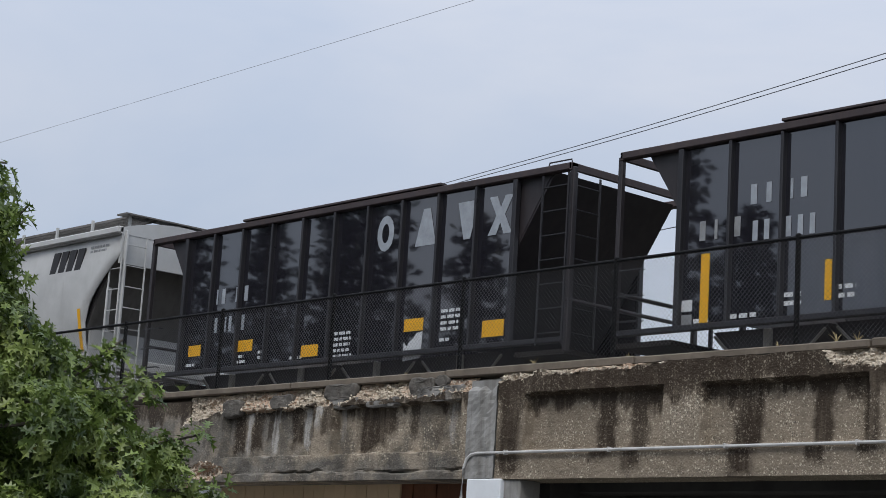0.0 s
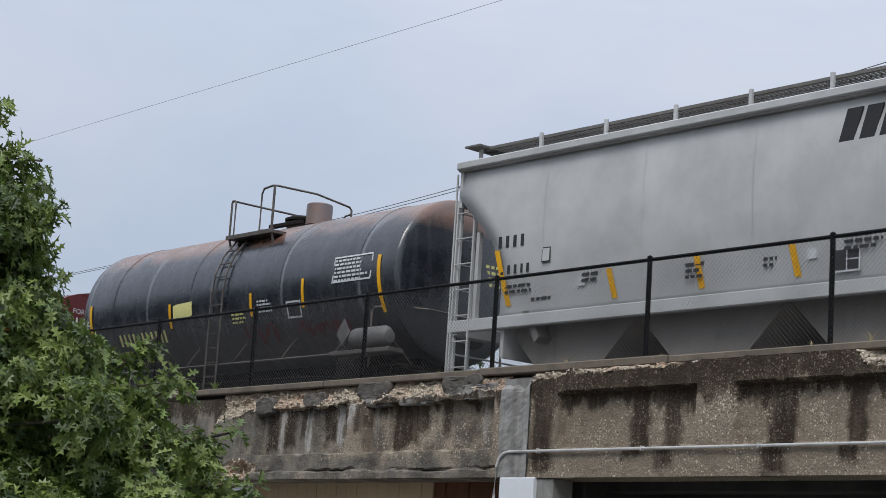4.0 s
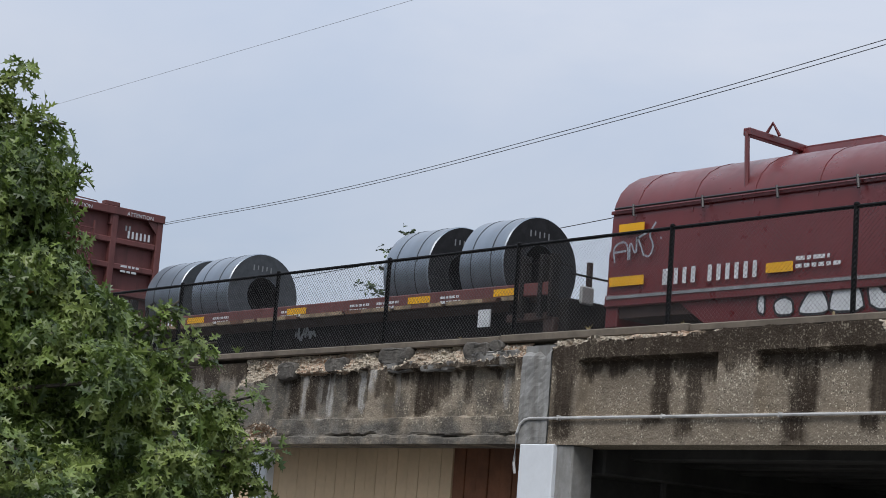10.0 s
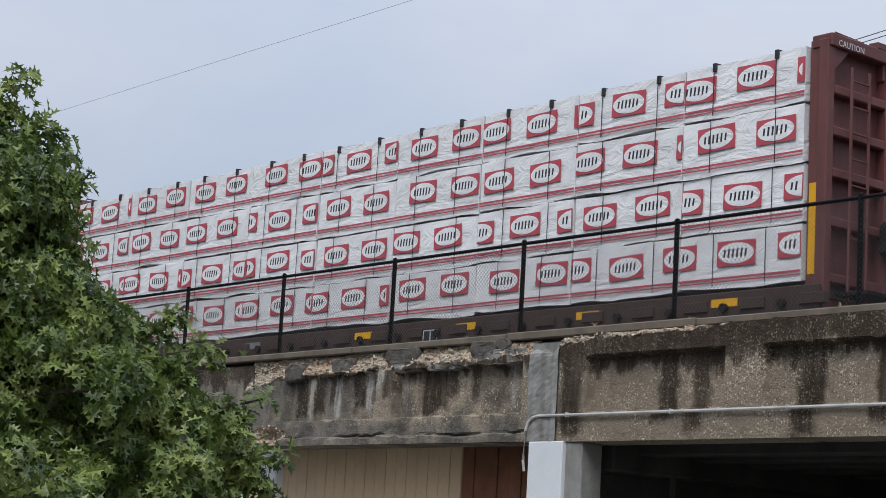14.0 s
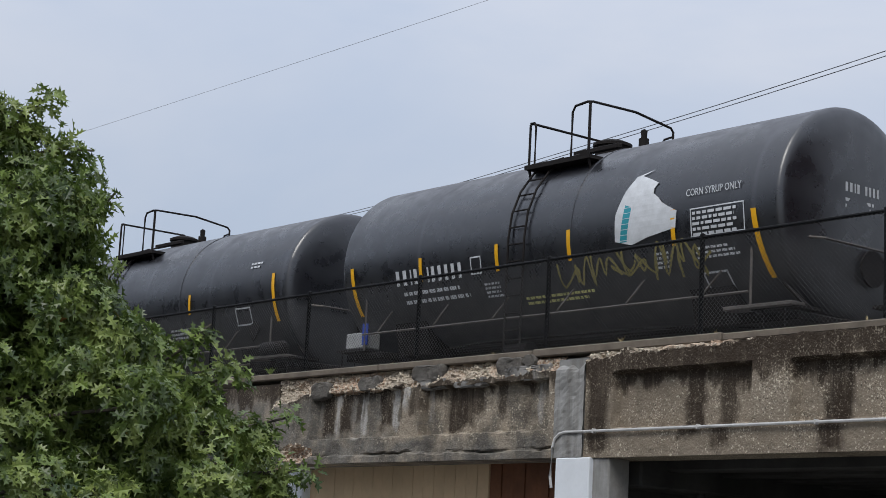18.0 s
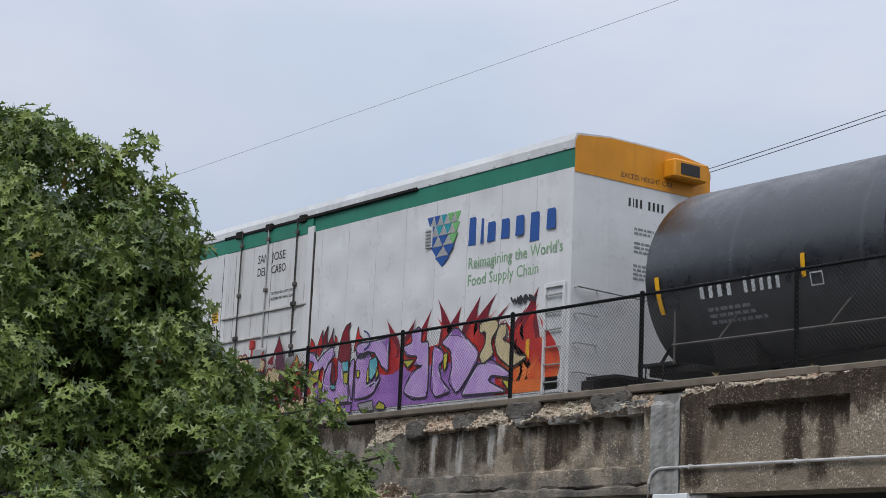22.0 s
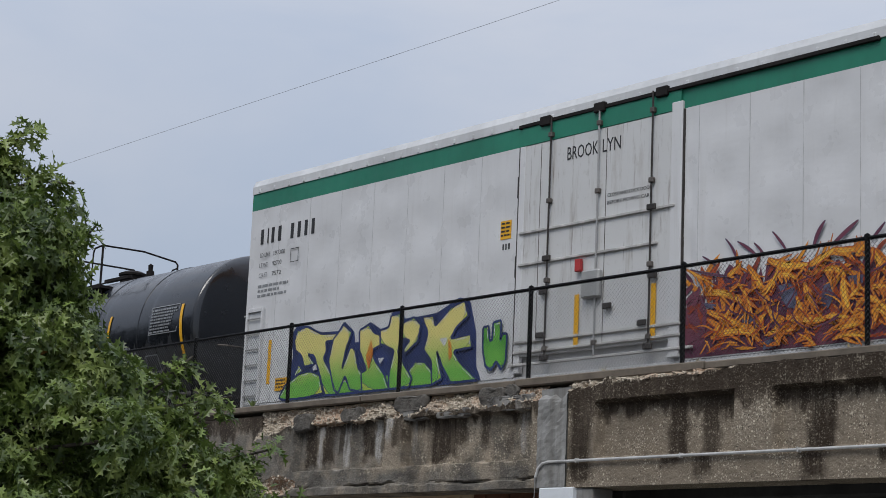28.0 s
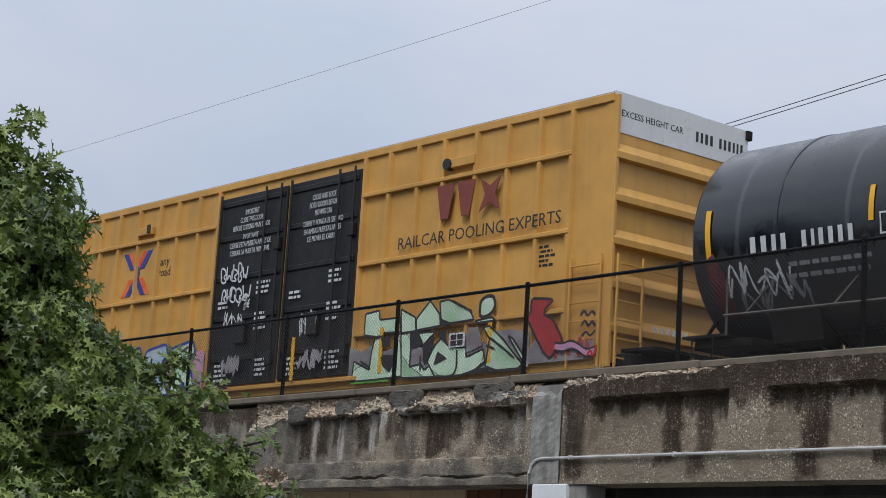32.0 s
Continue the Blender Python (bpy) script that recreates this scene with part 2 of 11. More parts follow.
# pale pebbles, thick in some places and rare in others, none of them round
c_wob = concrete.n.new("ShaderNodeTexNoise")
c_wob.inputs["Scale"].default_value, c_wob.inputs["Detail"].default_value = 34, 3
concrete.l.new(concrete.co, c_wob.inputs["Vector"])
c_shift = concrete.n.new("ShaderNodeVectorMath")
c_shift.operation = "MULTIPLY_ADD"
c_shift.inputs[1].default_value = (0.045, 0.045, 0.045)
concrete.l.new(c_wob.outputs["Color"], c_shift.inputs[0])
concrete.l.new(concrete.co, c_shift.inputs[2])
for c_scale, c_keep, c_tone in ((25, 0.60, (0.60, 0.535, 0.42)), (40, 0.52, (0.52, 0.455, 0.36)), (33, 0.64, (0.07, 0.058, 0.047)), (62, 0.55, (0.50, 0.44, 0.34))):
    c_cell = concrete.n.new("ShaderNodeTexVoronoi")
    c_cell.inputs["Scale"].default_value = c_scale
    concrete.l.new(c_shift.outputs[0], c_cell.inputs["Vector"])
    c_pick = concrete.n.new("ShaderNodeSeparateColor")
    concrete.l.new(c_cell.outputs["Color"], c_pick.inputs[0])
    c_more = concrete.math("ADD", c_pick.outputs[0], concrete.math("MULTIPLY", concrete.math("SUBTRACT", concrete.noise(1.9, 4), 0.5), 1.5))
    c_big = concrete.math("MULTIPLY", concrete.ramp(c_more, c_keep, c_keep + 0.35), 0.40)
    c_dot = concrete.ramp(concrete.math("SUBTRACT", c_big, c_cell.outputs["Distance"]), 0.0, 0.05)
    concrete.mix(concrete.math("MULTIPLY", concrete.math("MULTIPLY", c_dot, concrete.ramp(concrete.math("MAXIMUM", concrete.math("MULTIPLY", c_wash, 1.15), c_total), 0.0, 1.0, (0.9, 0.9, 0.9, 1), (0.24, 0.24, 0.24, 1))), 0.85), c_tone)
concrete.bump(concrete.voronoi(30), 0.5, 0.012).bump(concrete.noise(3.0, 9, 0.7), 0.8, 0.05)
rubble = Mat("broken_concrete", (0.50, 0.44, 0.355), 0.95, 0, 0.1)
rubble.mix(rubble.ramp(rubble.noise(3, 7, 0.7), 0.42, 0.62), (0.36, 0.305, 0.24))
rubble.mix(rubble.ramp(rubble.noise(1.0, 6, 0.7, rubble.scaled(11, 11, 14)), 0.56, 0.68), (0.17, 0.14, 0.11))
rubble.mix(rubble.math("MULTIPLY", rubble.ramp(rubble.noise(0.6, 3), 0.54, 0.64), 0.6), (0.50, 0.32, 0.22))
rubble.bump(rubble.voronoi(38), 0.6, 0.02).bump(rubble.noise(9, 8, 0.7), 0.6, 0.03)
gravel_mat = Mat("bare_gravel", (0.60, 0.53, 0.43), 0.9, 0, 0.15)
g_geo = gravel_mat.n.new("ShaderNodeNewGeometry")
gravel_mat.mix(gravel_mat.ramp(g_geo.outputs["Random Per Island"], 0.35, 0.95), (0.36, 0.30, 0.235))
gravel_mat.mix(gravel_mat.ramp(g_geo.outputs["Random Per Island"], 0.93, 0.97), (0.16, 0.13, 0.105))
gravel_mat.bump(gravel_mat.noise(40, 4), 0.3, 0.006)
patch = plain("grey_mortar_patch", (0.35, 0.345, 0.33), 0.92, 0, 0.4, 2.0)
patch.mix(patch.math("MULTIPLY", patch.ramp(patch.noise(1.0, 6, 0.65, patch.scaled(7, 0.6, 0.5)), 0.46, 0.64), 0.7), (0.14, 0.13, 0.115))
patch.mix(patch.math("MULTIPLY", patch.ramp(patch.noise(3.2, 7, 0.7), 0.5, 0.6), 0.5), (0.20, 0.195, 0.18))
patch.bump(patch.noise(5, 8, 0.7), 0.45, 0.02)
lump_mortar = plain("old_mortar", (0.155, 0.142, 0.125), 0.95, 0, 0.45, 4.0)
lump_mortar.mix(lump_mortar.ramp(lump_mortar.noise(6, 7, 0.7), 0.5, 0.62), (0.085, 0.075, 0.064))
lump_mortar.bump(lump_mortar.noise(8, 8, 0.7), 0.9, 0.05)
slab_mortar = plain("pale_old_mortar", (0.29, 0.28, 0.262), 0.95, 0, 0.45, 3.0)
slab_mortar.mix(slab_mortar.math("MULTIPLY", slab_mortar.ramp(slab_mortar.noise(1.0, 6, 0.65, slab_mortar.scaled(9, 1, 1.2)), 0.48, 0.6), 0.75), (0.06, 0.052, 0.045))
# underpass and deck concrete: a darker copy, with the shade in its colour
shade_concrete = plain("shaded_underpass_concrete", (0.055, 0.053, 0.05), 0.9, 0, 0.5, 1.2)
white_paint = plain("white_painted_concrete", (0.72, 0.75, 0.78), 0.7, 0, 0.08, 2.0)
siding_tan = plain("tan_boarding", (0.68, 0.51, 0.32), 0.7, 0, 0.15, 1.0)
siding_rust = plain("rust_brown_boarding", (0.23, 0.092, 0.042), 0.75, 0, 0.4, 2.0)
conduit_steel = plain("weathered_zinc", (0.62, 0.61, 0.59), 0.45, 0.2, 0.3, 3.0)
galv = plain("galvanised_steel", (0.42, 0.42, 0.41), 0.5, 0.3, 0.2, 4.0)
fence_black = plain("black_fence_paint", (0.006, 0.006, 0.0065), 0.6, 0, 0.2, 5.0)
fence_black.bsdf.inputs["Specular IOR Level"].default_value = 0.12
mesh_wire = plain("dull_coated_wire", (0.055, 0.055, 0.057), 0.5, 0.0, 0.2, 5.0)
asphalt = plain("asphalt", (0.055, 0.055, 0.056), 0.9, 0, 0.3, 2.0)
ballast_mat = plain("ballast", (0.20, 0.185, 0.165), 0.95, 0, 0.5, 8.0)
rail_steel = plain("rail_steel", (0.16, 0.10, 0.07), 0.55, 0.5, 0.4, 4.0)
timber = plain("weathered_kerb_concrete", (0.185, 0.152, 0.117), 0.85, 0, 0.4, 3.0)
truck_steel = plain("grimy_cast_steel", (0.020, 0.017, 0.016), 0.8, 0.0, 0.5, 4.0)
truck_steel.bsdf.inputs["Specular IOR Level"].default_value = 0.2
wheel_steel = plain("wheel_steel", (0.10, 0.075, 0.06), 0.6, 0.5, 0.4, 4.0)
thin_wire = plain("thin_wire", (0.34, 0.35, 0.37), 0.5, 0.2, 0.1, 4.0)
wire_mat = plain("wire", (0.10, 0.10, 0.11), 0.5, 0.3, 0.1, 4.0)
bark = plain("bark", (0.10, 0.085, 0.07), 0.9, 0, 0.5, 6.0)

hopper_black = Mat("glossy_black_paint", (0.0125, 0.012, 0.0165), 0.1, 0, 1.0)
hopper_black.bsdf.inputs["Coat Weight"].default_value, hopper_black.bsdf.inputs["Coat Roughness"].default_value = 0.7, 0.02
hopper_black.mix(hopper_black.math("MULTIPLY", hopper_black.ramp(hopper_black.noise(1.0, 6, 0.6, hopper_black.scaled(7, 7, 0.4)), 0.52, 0.78), 0.35), (0.030, 0.027, 0.027))
hopper_black.mix(hopper_black.math("MULTIPLY", hopper_black.ramp(hopper_black.noise(22, 5), 0.6, 0.75), 0.25), (0.04, 0.036, 0.034))
hopper_black.rough(hopper_black.noise(2.0, 5), 0.02, 0.045)
hopper_black.bump(hopper_black.noise(0.9, 2), 0.03, 0.015)
hopper_rib = paint("dull_black_paint", (0.020, 0.0195, 0.023), 0.35, (0.045, 0.04, 0.04), 0.35)
hopper_frame = paint("brown_black_paint", (0.026, 0.0225, 0.025), 0.4, (0.055, 0.044, 0.042), 0.4)
rust_cap = paint("rusty_top_chord", (0.050, 0.038, 0.040), 0.65, (0.09, 0.06, 0.05), 0.5)
cov_grey = paint("light_grey_paint", (0.50, 0.505, 0.50), 0.42, (0.32, 0.305, 0.285), 0.18, 0.8)
bay_dust = paint("dusty_bay_paint", (0.25, 0.235, 0.21), 0.7, (0.10, 0.09, 0.08), 0.5)
# slope sheets' shade put into a darker grey; the roof walk shares it
cov_dark = paint("walk_and_shade_grey", (0.15, 0.142, 0.132), 0.6, (0.05, 0.045, 0.04), 0.5)
tank_black = paint("black_tank_paint", (0.0115, 0.012, 0.0155), 0.27, (0.024, 0.024, 0.027), 0.4, 0.9, 1.0)
tank_blue = paint("blue_black_tank_paint", (0.0075, 0.009, 0.0125), 0.14, (0.020, 0.022, 0.027), 0.4, 1.3, 0.75)
tank_worn = paint("worn_black_tank_paint", (0.018, 0.021, 0.028), 0.22, (0.085, 0.092, 0.105), 0.45, 1.9, 1.0)
tw_z = tank_worn.sep()["Z"]
tw_top = tank_worn.math("MULTIPLY", tank_worn.ramp(tank_worn.math("SUBTRACT", tw_z, 3.72), 0.0, 0.35), tank_worn.ramp(tank_worn.noise(0.7, 6, 0.65), 0.38, 0.54))
tank_worn.mix(tw_top, (0.19, 0.10, 0.065))
tw_low = tank_worn.math("MULTIPLY", tank_worn.ramp(tank_worn.math("SUBTRACT", tw_z, 2.2), 0.0, 0.5, (1, 1, 1, 1), (0, 0, 0, 1)), tank_worn.ramp(tank_worn.noise(1.0, 6, 0.65, tank_worn.scaled(9, 1.2, 0.7)), 0.5, 0.62))
tank_worn.mix(tank_worn.math("MULTIPLY", tw_low, 0.5), (0.13, 0.135, 0.14))


def tank_wear_and_sheen(m, top, waist, pitch, pale, grey):
    """Dust on the crown that hangs lower at the jacket rings, its pale tone also painting sky sheen; a dull belly, and
    runs between the two.
    """
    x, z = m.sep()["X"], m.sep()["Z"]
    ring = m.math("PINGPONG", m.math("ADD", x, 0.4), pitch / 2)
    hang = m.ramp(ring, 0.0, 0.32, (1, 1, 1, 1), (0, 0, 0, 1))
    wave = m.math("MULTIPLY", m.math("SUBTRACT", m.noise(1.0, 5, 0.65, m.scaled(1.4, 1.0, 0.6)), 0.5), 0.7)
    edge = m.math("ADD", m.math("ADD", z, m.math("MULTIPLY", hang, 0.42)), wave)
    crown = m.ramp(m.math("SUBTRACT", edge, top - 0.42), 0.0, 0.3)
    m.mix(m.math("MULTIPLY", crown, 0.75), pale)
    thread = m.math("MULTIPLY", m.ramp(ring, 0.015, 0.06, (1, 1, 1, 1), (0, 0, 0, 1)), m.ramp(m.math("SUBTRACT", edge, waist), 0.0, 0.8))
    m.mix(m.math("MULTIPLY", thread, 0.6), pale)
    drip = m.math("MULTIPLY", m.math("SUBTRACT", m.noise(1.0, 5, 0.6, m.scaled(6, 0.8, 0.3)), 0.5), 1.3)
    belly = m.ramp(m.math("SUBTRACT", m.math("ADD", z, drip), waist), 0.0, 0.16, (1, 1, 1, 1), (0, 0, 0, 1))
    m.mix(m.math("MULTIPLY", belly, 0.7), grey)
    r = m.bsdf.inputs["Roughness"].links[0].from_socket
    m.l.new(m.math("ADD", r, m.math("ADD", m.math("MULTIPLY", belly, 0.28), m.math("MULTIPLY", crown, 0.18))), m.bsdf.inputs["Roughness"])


tank_wear_and_sheen(tank_blue, 4.2, 2.15, 1.95, (0.06, 0.066, 0.08), (0.020, 0.020, 0.021))
tank_wear_and_sheen(tank_black, 4.3, 2.0, 2.6, (0.04, 0.041, 0.05), (0.022, 0.022, 0.023))
tank_wear_and_sheen(tank_worn, 4.38, 2.1, 2.4, (0.17, 0.18, 0.20), (0.022, 0.023, 0.025))
tank_worn.mix(tank_worn.math("MULTIPLY", tw_top, 0.8), (0.20, 0.108, 0.072))
reservoir_grey = plain("grimy_grey_paint", (0.17, 0.165, 0.16), 0.65, 0.1, 0.5, 4.0)
coil_red = paint("oxide_red_paint", (0.140, 0.0215, 0.0225), 0.32, (0.075, 0.022, 0.021), 0.5, 1.6, 0.6)
bulk_red = paint("brown_red_paint", (0.15, 0.052, 0.048), 0.55, (0.035, 0.018, 0.016), 0.5)
deck_brown = paint("dirty_brown_paint", (0.055, 0.032, 0.026), 0.7, (0.02, 0.016, 0.014), 0.6)
reefer_white = Mat("white_car_paint", (0.63, 0.63, 0.635), 0.3, 0, 0.5)
reefer_white.mix(reefer_white.math("MULTIPLY", reefer_white.ramp(reefer_white.noise(1.0, 5, 0.6, reefer_white.scaled(1.6, 1.6, 0.35)), 0.42, 0.7), 0.5), (0.54, 0.54, 0.545))
reefer_white.mix(reefer_white.math("MULTIPLY", reefer_white.ramp(reefer_white.noise(1.0, 6, 0.65, reefer_white.scaled(6, 6, 0.4)), 0.56, 0.78), 0.3), (0.42, 0.40, 0.38))
reefer_white.mix(reefer_white.math("MULTIPLY", reefer_white.ramp(reefer_white.noise(15, 5), 0.6, 0.78), 0.2), (0.38, 0.36, 0.34))
reefer_white.rough(reefer_white.noise(2.0, 4), 0.22, 0.42)
reefer_white.bump(reefer_white.noise(1.0, 3, 0.5, reefer_white.scaled(1.5, 1.0, 2.4)), 0.3, 0.035)
seam_grey = plain("sealed_joint", (0.56, 0.56, 0.565), 0.6, 0, 0.3, 4.0)
door_white = Mat("stained_white_door_paint", (0.575, 0.575, 0.57), 0.38, 0, 0.45)
door_white.mix(door_white.math("MULTIPLY", door_white.ramp(door_white.noise(1.0, 6, 0.68, door_white.scaled(4.5, 4.5, 0.55)), 0.54, 0.7), 0.5), (0.33, 0.30, 0.265))
door_white.mix(door_white.math("MULTIPLY", door_white.ramp(door_white.noise(1.0, 6, 0.7, door_white.scaled(11, 11, 0.8, (2, 0, 0))), 0.58, 0.70), 0.7), (0.15, 0.115, 0.09))
door_white.mix(door_white.math("MULTIPLY", door_white.ramp(door_white.noise(6, 6, 0.7), 0.58, 0.7), 0.35), (0.34, 0.32, 0.29))
door_white.bump(door_white.noise(1.6, 3), 0.2, 0.02)
reefer_green = paint("green_stripe_paint", (0.018, 0.20, 0.125), 0.4, (0.02, 0.12, 0.09), 0.3)
rod_steel = plain("blackened_rod_steel", (0.06, 0.052, 0.047), 0.6, 0.3, 0.5, 3.0)
# door rails: an off-white whose darker mottling stands in for their shadows
rail_shade_white = plain("shadowed_white_rail", (0.58, 0.565, 0.54), 0.45, 0, 0.45, 5.0)
lock_steel = plain("rust_stained_steel", (0.16, 0.14, 0.125), 0.6, 0.4, 0.5, 3.0)
reefer_roof = paint("pale_roof_paint", (0.62, 0.63, 0.64), 0.5, (0.35, 0.35, 0.34), 0.3)
orange_paint = paint("orange_end_paint", (0.72, 0.29, 0.012), 0.45, (0.4, 0.15, 0.02), 0.3)
box_yellow = paint("yellow_car_paint", (0.62, 0.335, 0.08), 0.45, (0.27, 0.16, 0.06), 0.35, 1.2)
box_black = paint("black_door_paint", (0.012, 0.012, 0.013), 0.5, (0.04, 0.035, 0.03), 0.4)
coil_steel = Mat("rolled_steel", (0.27, 0.31, 0.355), 0.36, 0.7)
coil_steel.mix(coil_steel.ramp(coil_steel.noise(1.0, 3, 0.5, coil_steel.scaled(2, 0.9, 0.9)), 0.35, 0.65), (0.215, 0.25, 0.285))
coil_steel.mix(coil_steel.math("MULTIPLY", coil_steel.ramp(coil_steel.noise(1.3, 3), 0.58, 0.7), 0.35), (0.30, 0.24, 0.20))
coil_steel.bump(coil_steel.noise(3.0, 3), 0.05, 0.01)
coil_face_pale = plain("pale_coil_edge_steel", (0.066, 0.074, 0.082), 0.7, 0.1, 0.4, 6.0)
# inside of the coils: near black, the hollow's shade put into the colour
bore_dark = plain("shaded_bore_steel", (0.008, 0.008, 0.009), 0.85, 0.0, 0.3, 4.0)
coil_strap = plain("blued_strapping", (0.06, 0.07, 0.08), 0.5, 0.4, 0.3, 6.0)
rust_edge = plain("rubbed_brown_edge", (0.17, 0.085, 0.05), 0.8, 0.0, 0.5, 5.0)
dusty_buff = plain("dusty_buff_paint", (0.36, 0.27, 0.17), 0.8, 0.0, 0.6, 5.0)
coil_face = plain("coil_edge_steel", (0.030, 0.030, 0.032), 0.8, 0.0, 0.4, 6.0)
coil_face.bsdf.inputs["Specular IOR Level"].default_value = 0.15
wrap = Mat("white_lumber_wrap", (0.77, 0.78, 0.79), 0.38, 0, 0.5)
wrap.mix(wrap.ramp(wrap.noise(2.5, 5), 0.5, 0.75), (0.65, 0.66, 0.685)).each(0.05)
wrap.bump(wrap.noise(1.6, 4, 0.6, wrap.scaled(1.0, 1.0, 2.0), 1.2), 0.9, 0.06)
wrap_red = plain("red_print", (0.50, 0.075, 0.10), 0.45, 0, 0.2, 3.0)
ink = plain("dark_print", (0.02, 0.022, 0.028), 0.5, 0, 0.1, 3.0)
wood_end = plain("sawn_timber", (0.30, 0.20, 0.11), 0.8, 0, 0.3, 5.0)
reflect_yellow = plain("yellow_reflector", (0.78, 0.40, 0.008), 0.4, 0, 0.1, 3.0)
lemon = plain("pale_yellow_placard", (0.72, 0.70, 0.28), 0.5, 0, 0.1, 3.0)
white_mark = plain("white_lettering", (0.62, 0.64, 0.66), 0.6, 0, 0.2, 5.0)
worn_white = plain("worn_white_lettering", (0.33, 0.36, 0.40), 0.5, 0, 0.3, 4.0)
faint_mark = plain("faded_lettering", (0.25, 0.26, 0.27), 0.7, 0, 0.3, 5.0)
faint_dark = plain("faded_black_lettering", (0.12, 0.12, 0.125), 0.6, 0, 0.3, 5.0)
dark_mark = plain("black_lettering", (0.02, 0.02, 0.022), 0.6, 0, 0.15, 5.0)
blue_mark = plain("blue_lettering", (0.012, 0.075, 0.30), 0.5, 0, 0.1, 5.0)
teal_mark = plain("teal_emblem", (0.02, 0.27, 0.33), 0.5, 0, 0.1, 5.0)
green_mark = plain("green_emblem", (0.15, 0.42, 0.14), 0.5, 0, 0.1, 5.0)
slogan_green = plain("grey_green_lettering", (0.20, 0.36, 0.19), 0.6, 0, 0.1, 5.0)
maroon_mark = plain("maroon_lettering", (0.22, 0.05, 0.034), 0.6, 0, 0.2, 5.0)
blue_paint = plain("blue_spray_paint", (0.02, 0.06, 0.36), 0.6, 0, 0.2, 3.0)
faint_red = plain("faded_red_spray_paint", (0.15, 0.035, 0.04), 0.6, 0, 0.6, 5.0)
red_paint = plain("red_spray_paint", (0.42, 0.03, 0.03), 0.6, 0, 0.25, 3.0)


# ---- building helpers ----
def mesh_of(bm, name):
    me = bpy.data.meshes.new(name)
    bmesh.ops.recalc_face_normals(bm, faces=bm.faces)
    bm.to_mesh(me)
    bm.free()
    return me


def part(name, bm, material, parent=None, label="", smooth=False):
    """Links a bmesh as one mesh object under a thing or a part."""
    me = mesh_of(bm, name) if isinstance(bm, bmesh.types.BMesh) else bm
    me.materials.clear()
    me.materials.append(material.m)
    if smooth:
        me.shade_smooth()
        me.set_sharp_from_angle(angle=radians(38))
    ob = new(name, me)
    ob.parent = parent
    return tagged(ob, label=label)


def thing(name, m, label, category, group="", kind=""):
    ob = new(name)
    ob.empty_display_size = 0.3
    ob.matrix_basis = m
    return tagged(ob, label, category, group, kind)


def B():
    return bmesh.new()


def box(bm, x0, x1, y0, y1, z0, z1, bevel=0.0):
    vs = [bm.verts.new(c) for c in ((x0, y0, z0), (x1, y0, z0), (x1, y1, z0), (x0, y1, z0), (x0, y0, z1), (x1, y0, z1), (x1, y1, z1), (x0, y1, z1))]
    fs = [bm.faces.new([vs[i] for i in f]) for f in ((3, 2, 1, 0), (4, 5, 6, 7), (0, 1, 5, 4), (1, 2, 6, 5), (2, 3, 7, 6), (3, 0, 4, 7))]
    if bevel:
        edges = {e for f in fs for e in f.edges}
        bmesh.ops.bevel(bm, geom=list(edges), offset=bevel, segments=1, affect="EDGES")
    return bm


def prism(bm, outline, a, b, axis="x"):
    """A closed outline pushed along an axis from a to b; outline in the other two axes, in order."""
    def at(u, v, w):
        return {"x": (w, u, v), "y": (u, w, v), "z": (u, v, w)}[axis]
    lo, hi = [bm.verts.new(at(u, v, a)) for u, v in outline], [bm.verts.new(at(u, v, b)) for u, v in outline]
    n = len(outline)
    bm.faces.new(lo[::-1])
    bm.faces.new(hi)
    for i in range(n):
        bm.faces.new((lo[i], lo[(i + 1) % n], hi[(i + 1) % n], hi[i]))
    return bm


def tube(bm, points, r, seg=6, closed=False):
    """A round bar along points."""
    pts = [Vector(p) for p in points]
    rings = []
    for i, p in enumerate(pts):
        a, b = pts[max(i - 1, 0)], pts[min(i + 1, len(pts) - 1)]
        if closed:
            a, b = pts[i - 1], pts[(i + 1) % len(pts)]
        d = (b - a).normalized()
        q = d.to_track_quat("Z", "Y")
        rings.append([bm.verts.new(p + q @ Vector((r * math.cos(k * math.tau / seg), r * math.sin(k * math.tau / seg), 0))) for k in range(seg)])
    for i in range(len(rings) - (0 if closed else 1)):
        ra, rb = rings[i], rings[(i + 1) % len(rings)]
        off = min(range(seg), key=lambda o: (rb[o].co - ra[0].co).length) if closed else 0
        for k in range(seg):
            bm.faces.new((ra[k], ra[(k + 1) % seg], rb[(k + 1 + off) % seg], rb[(k + off) % seg]))
    if not closed:
        bm.faces.new(rings[0][::-1])
        bm.faces.new(rings[-1])
    return bm


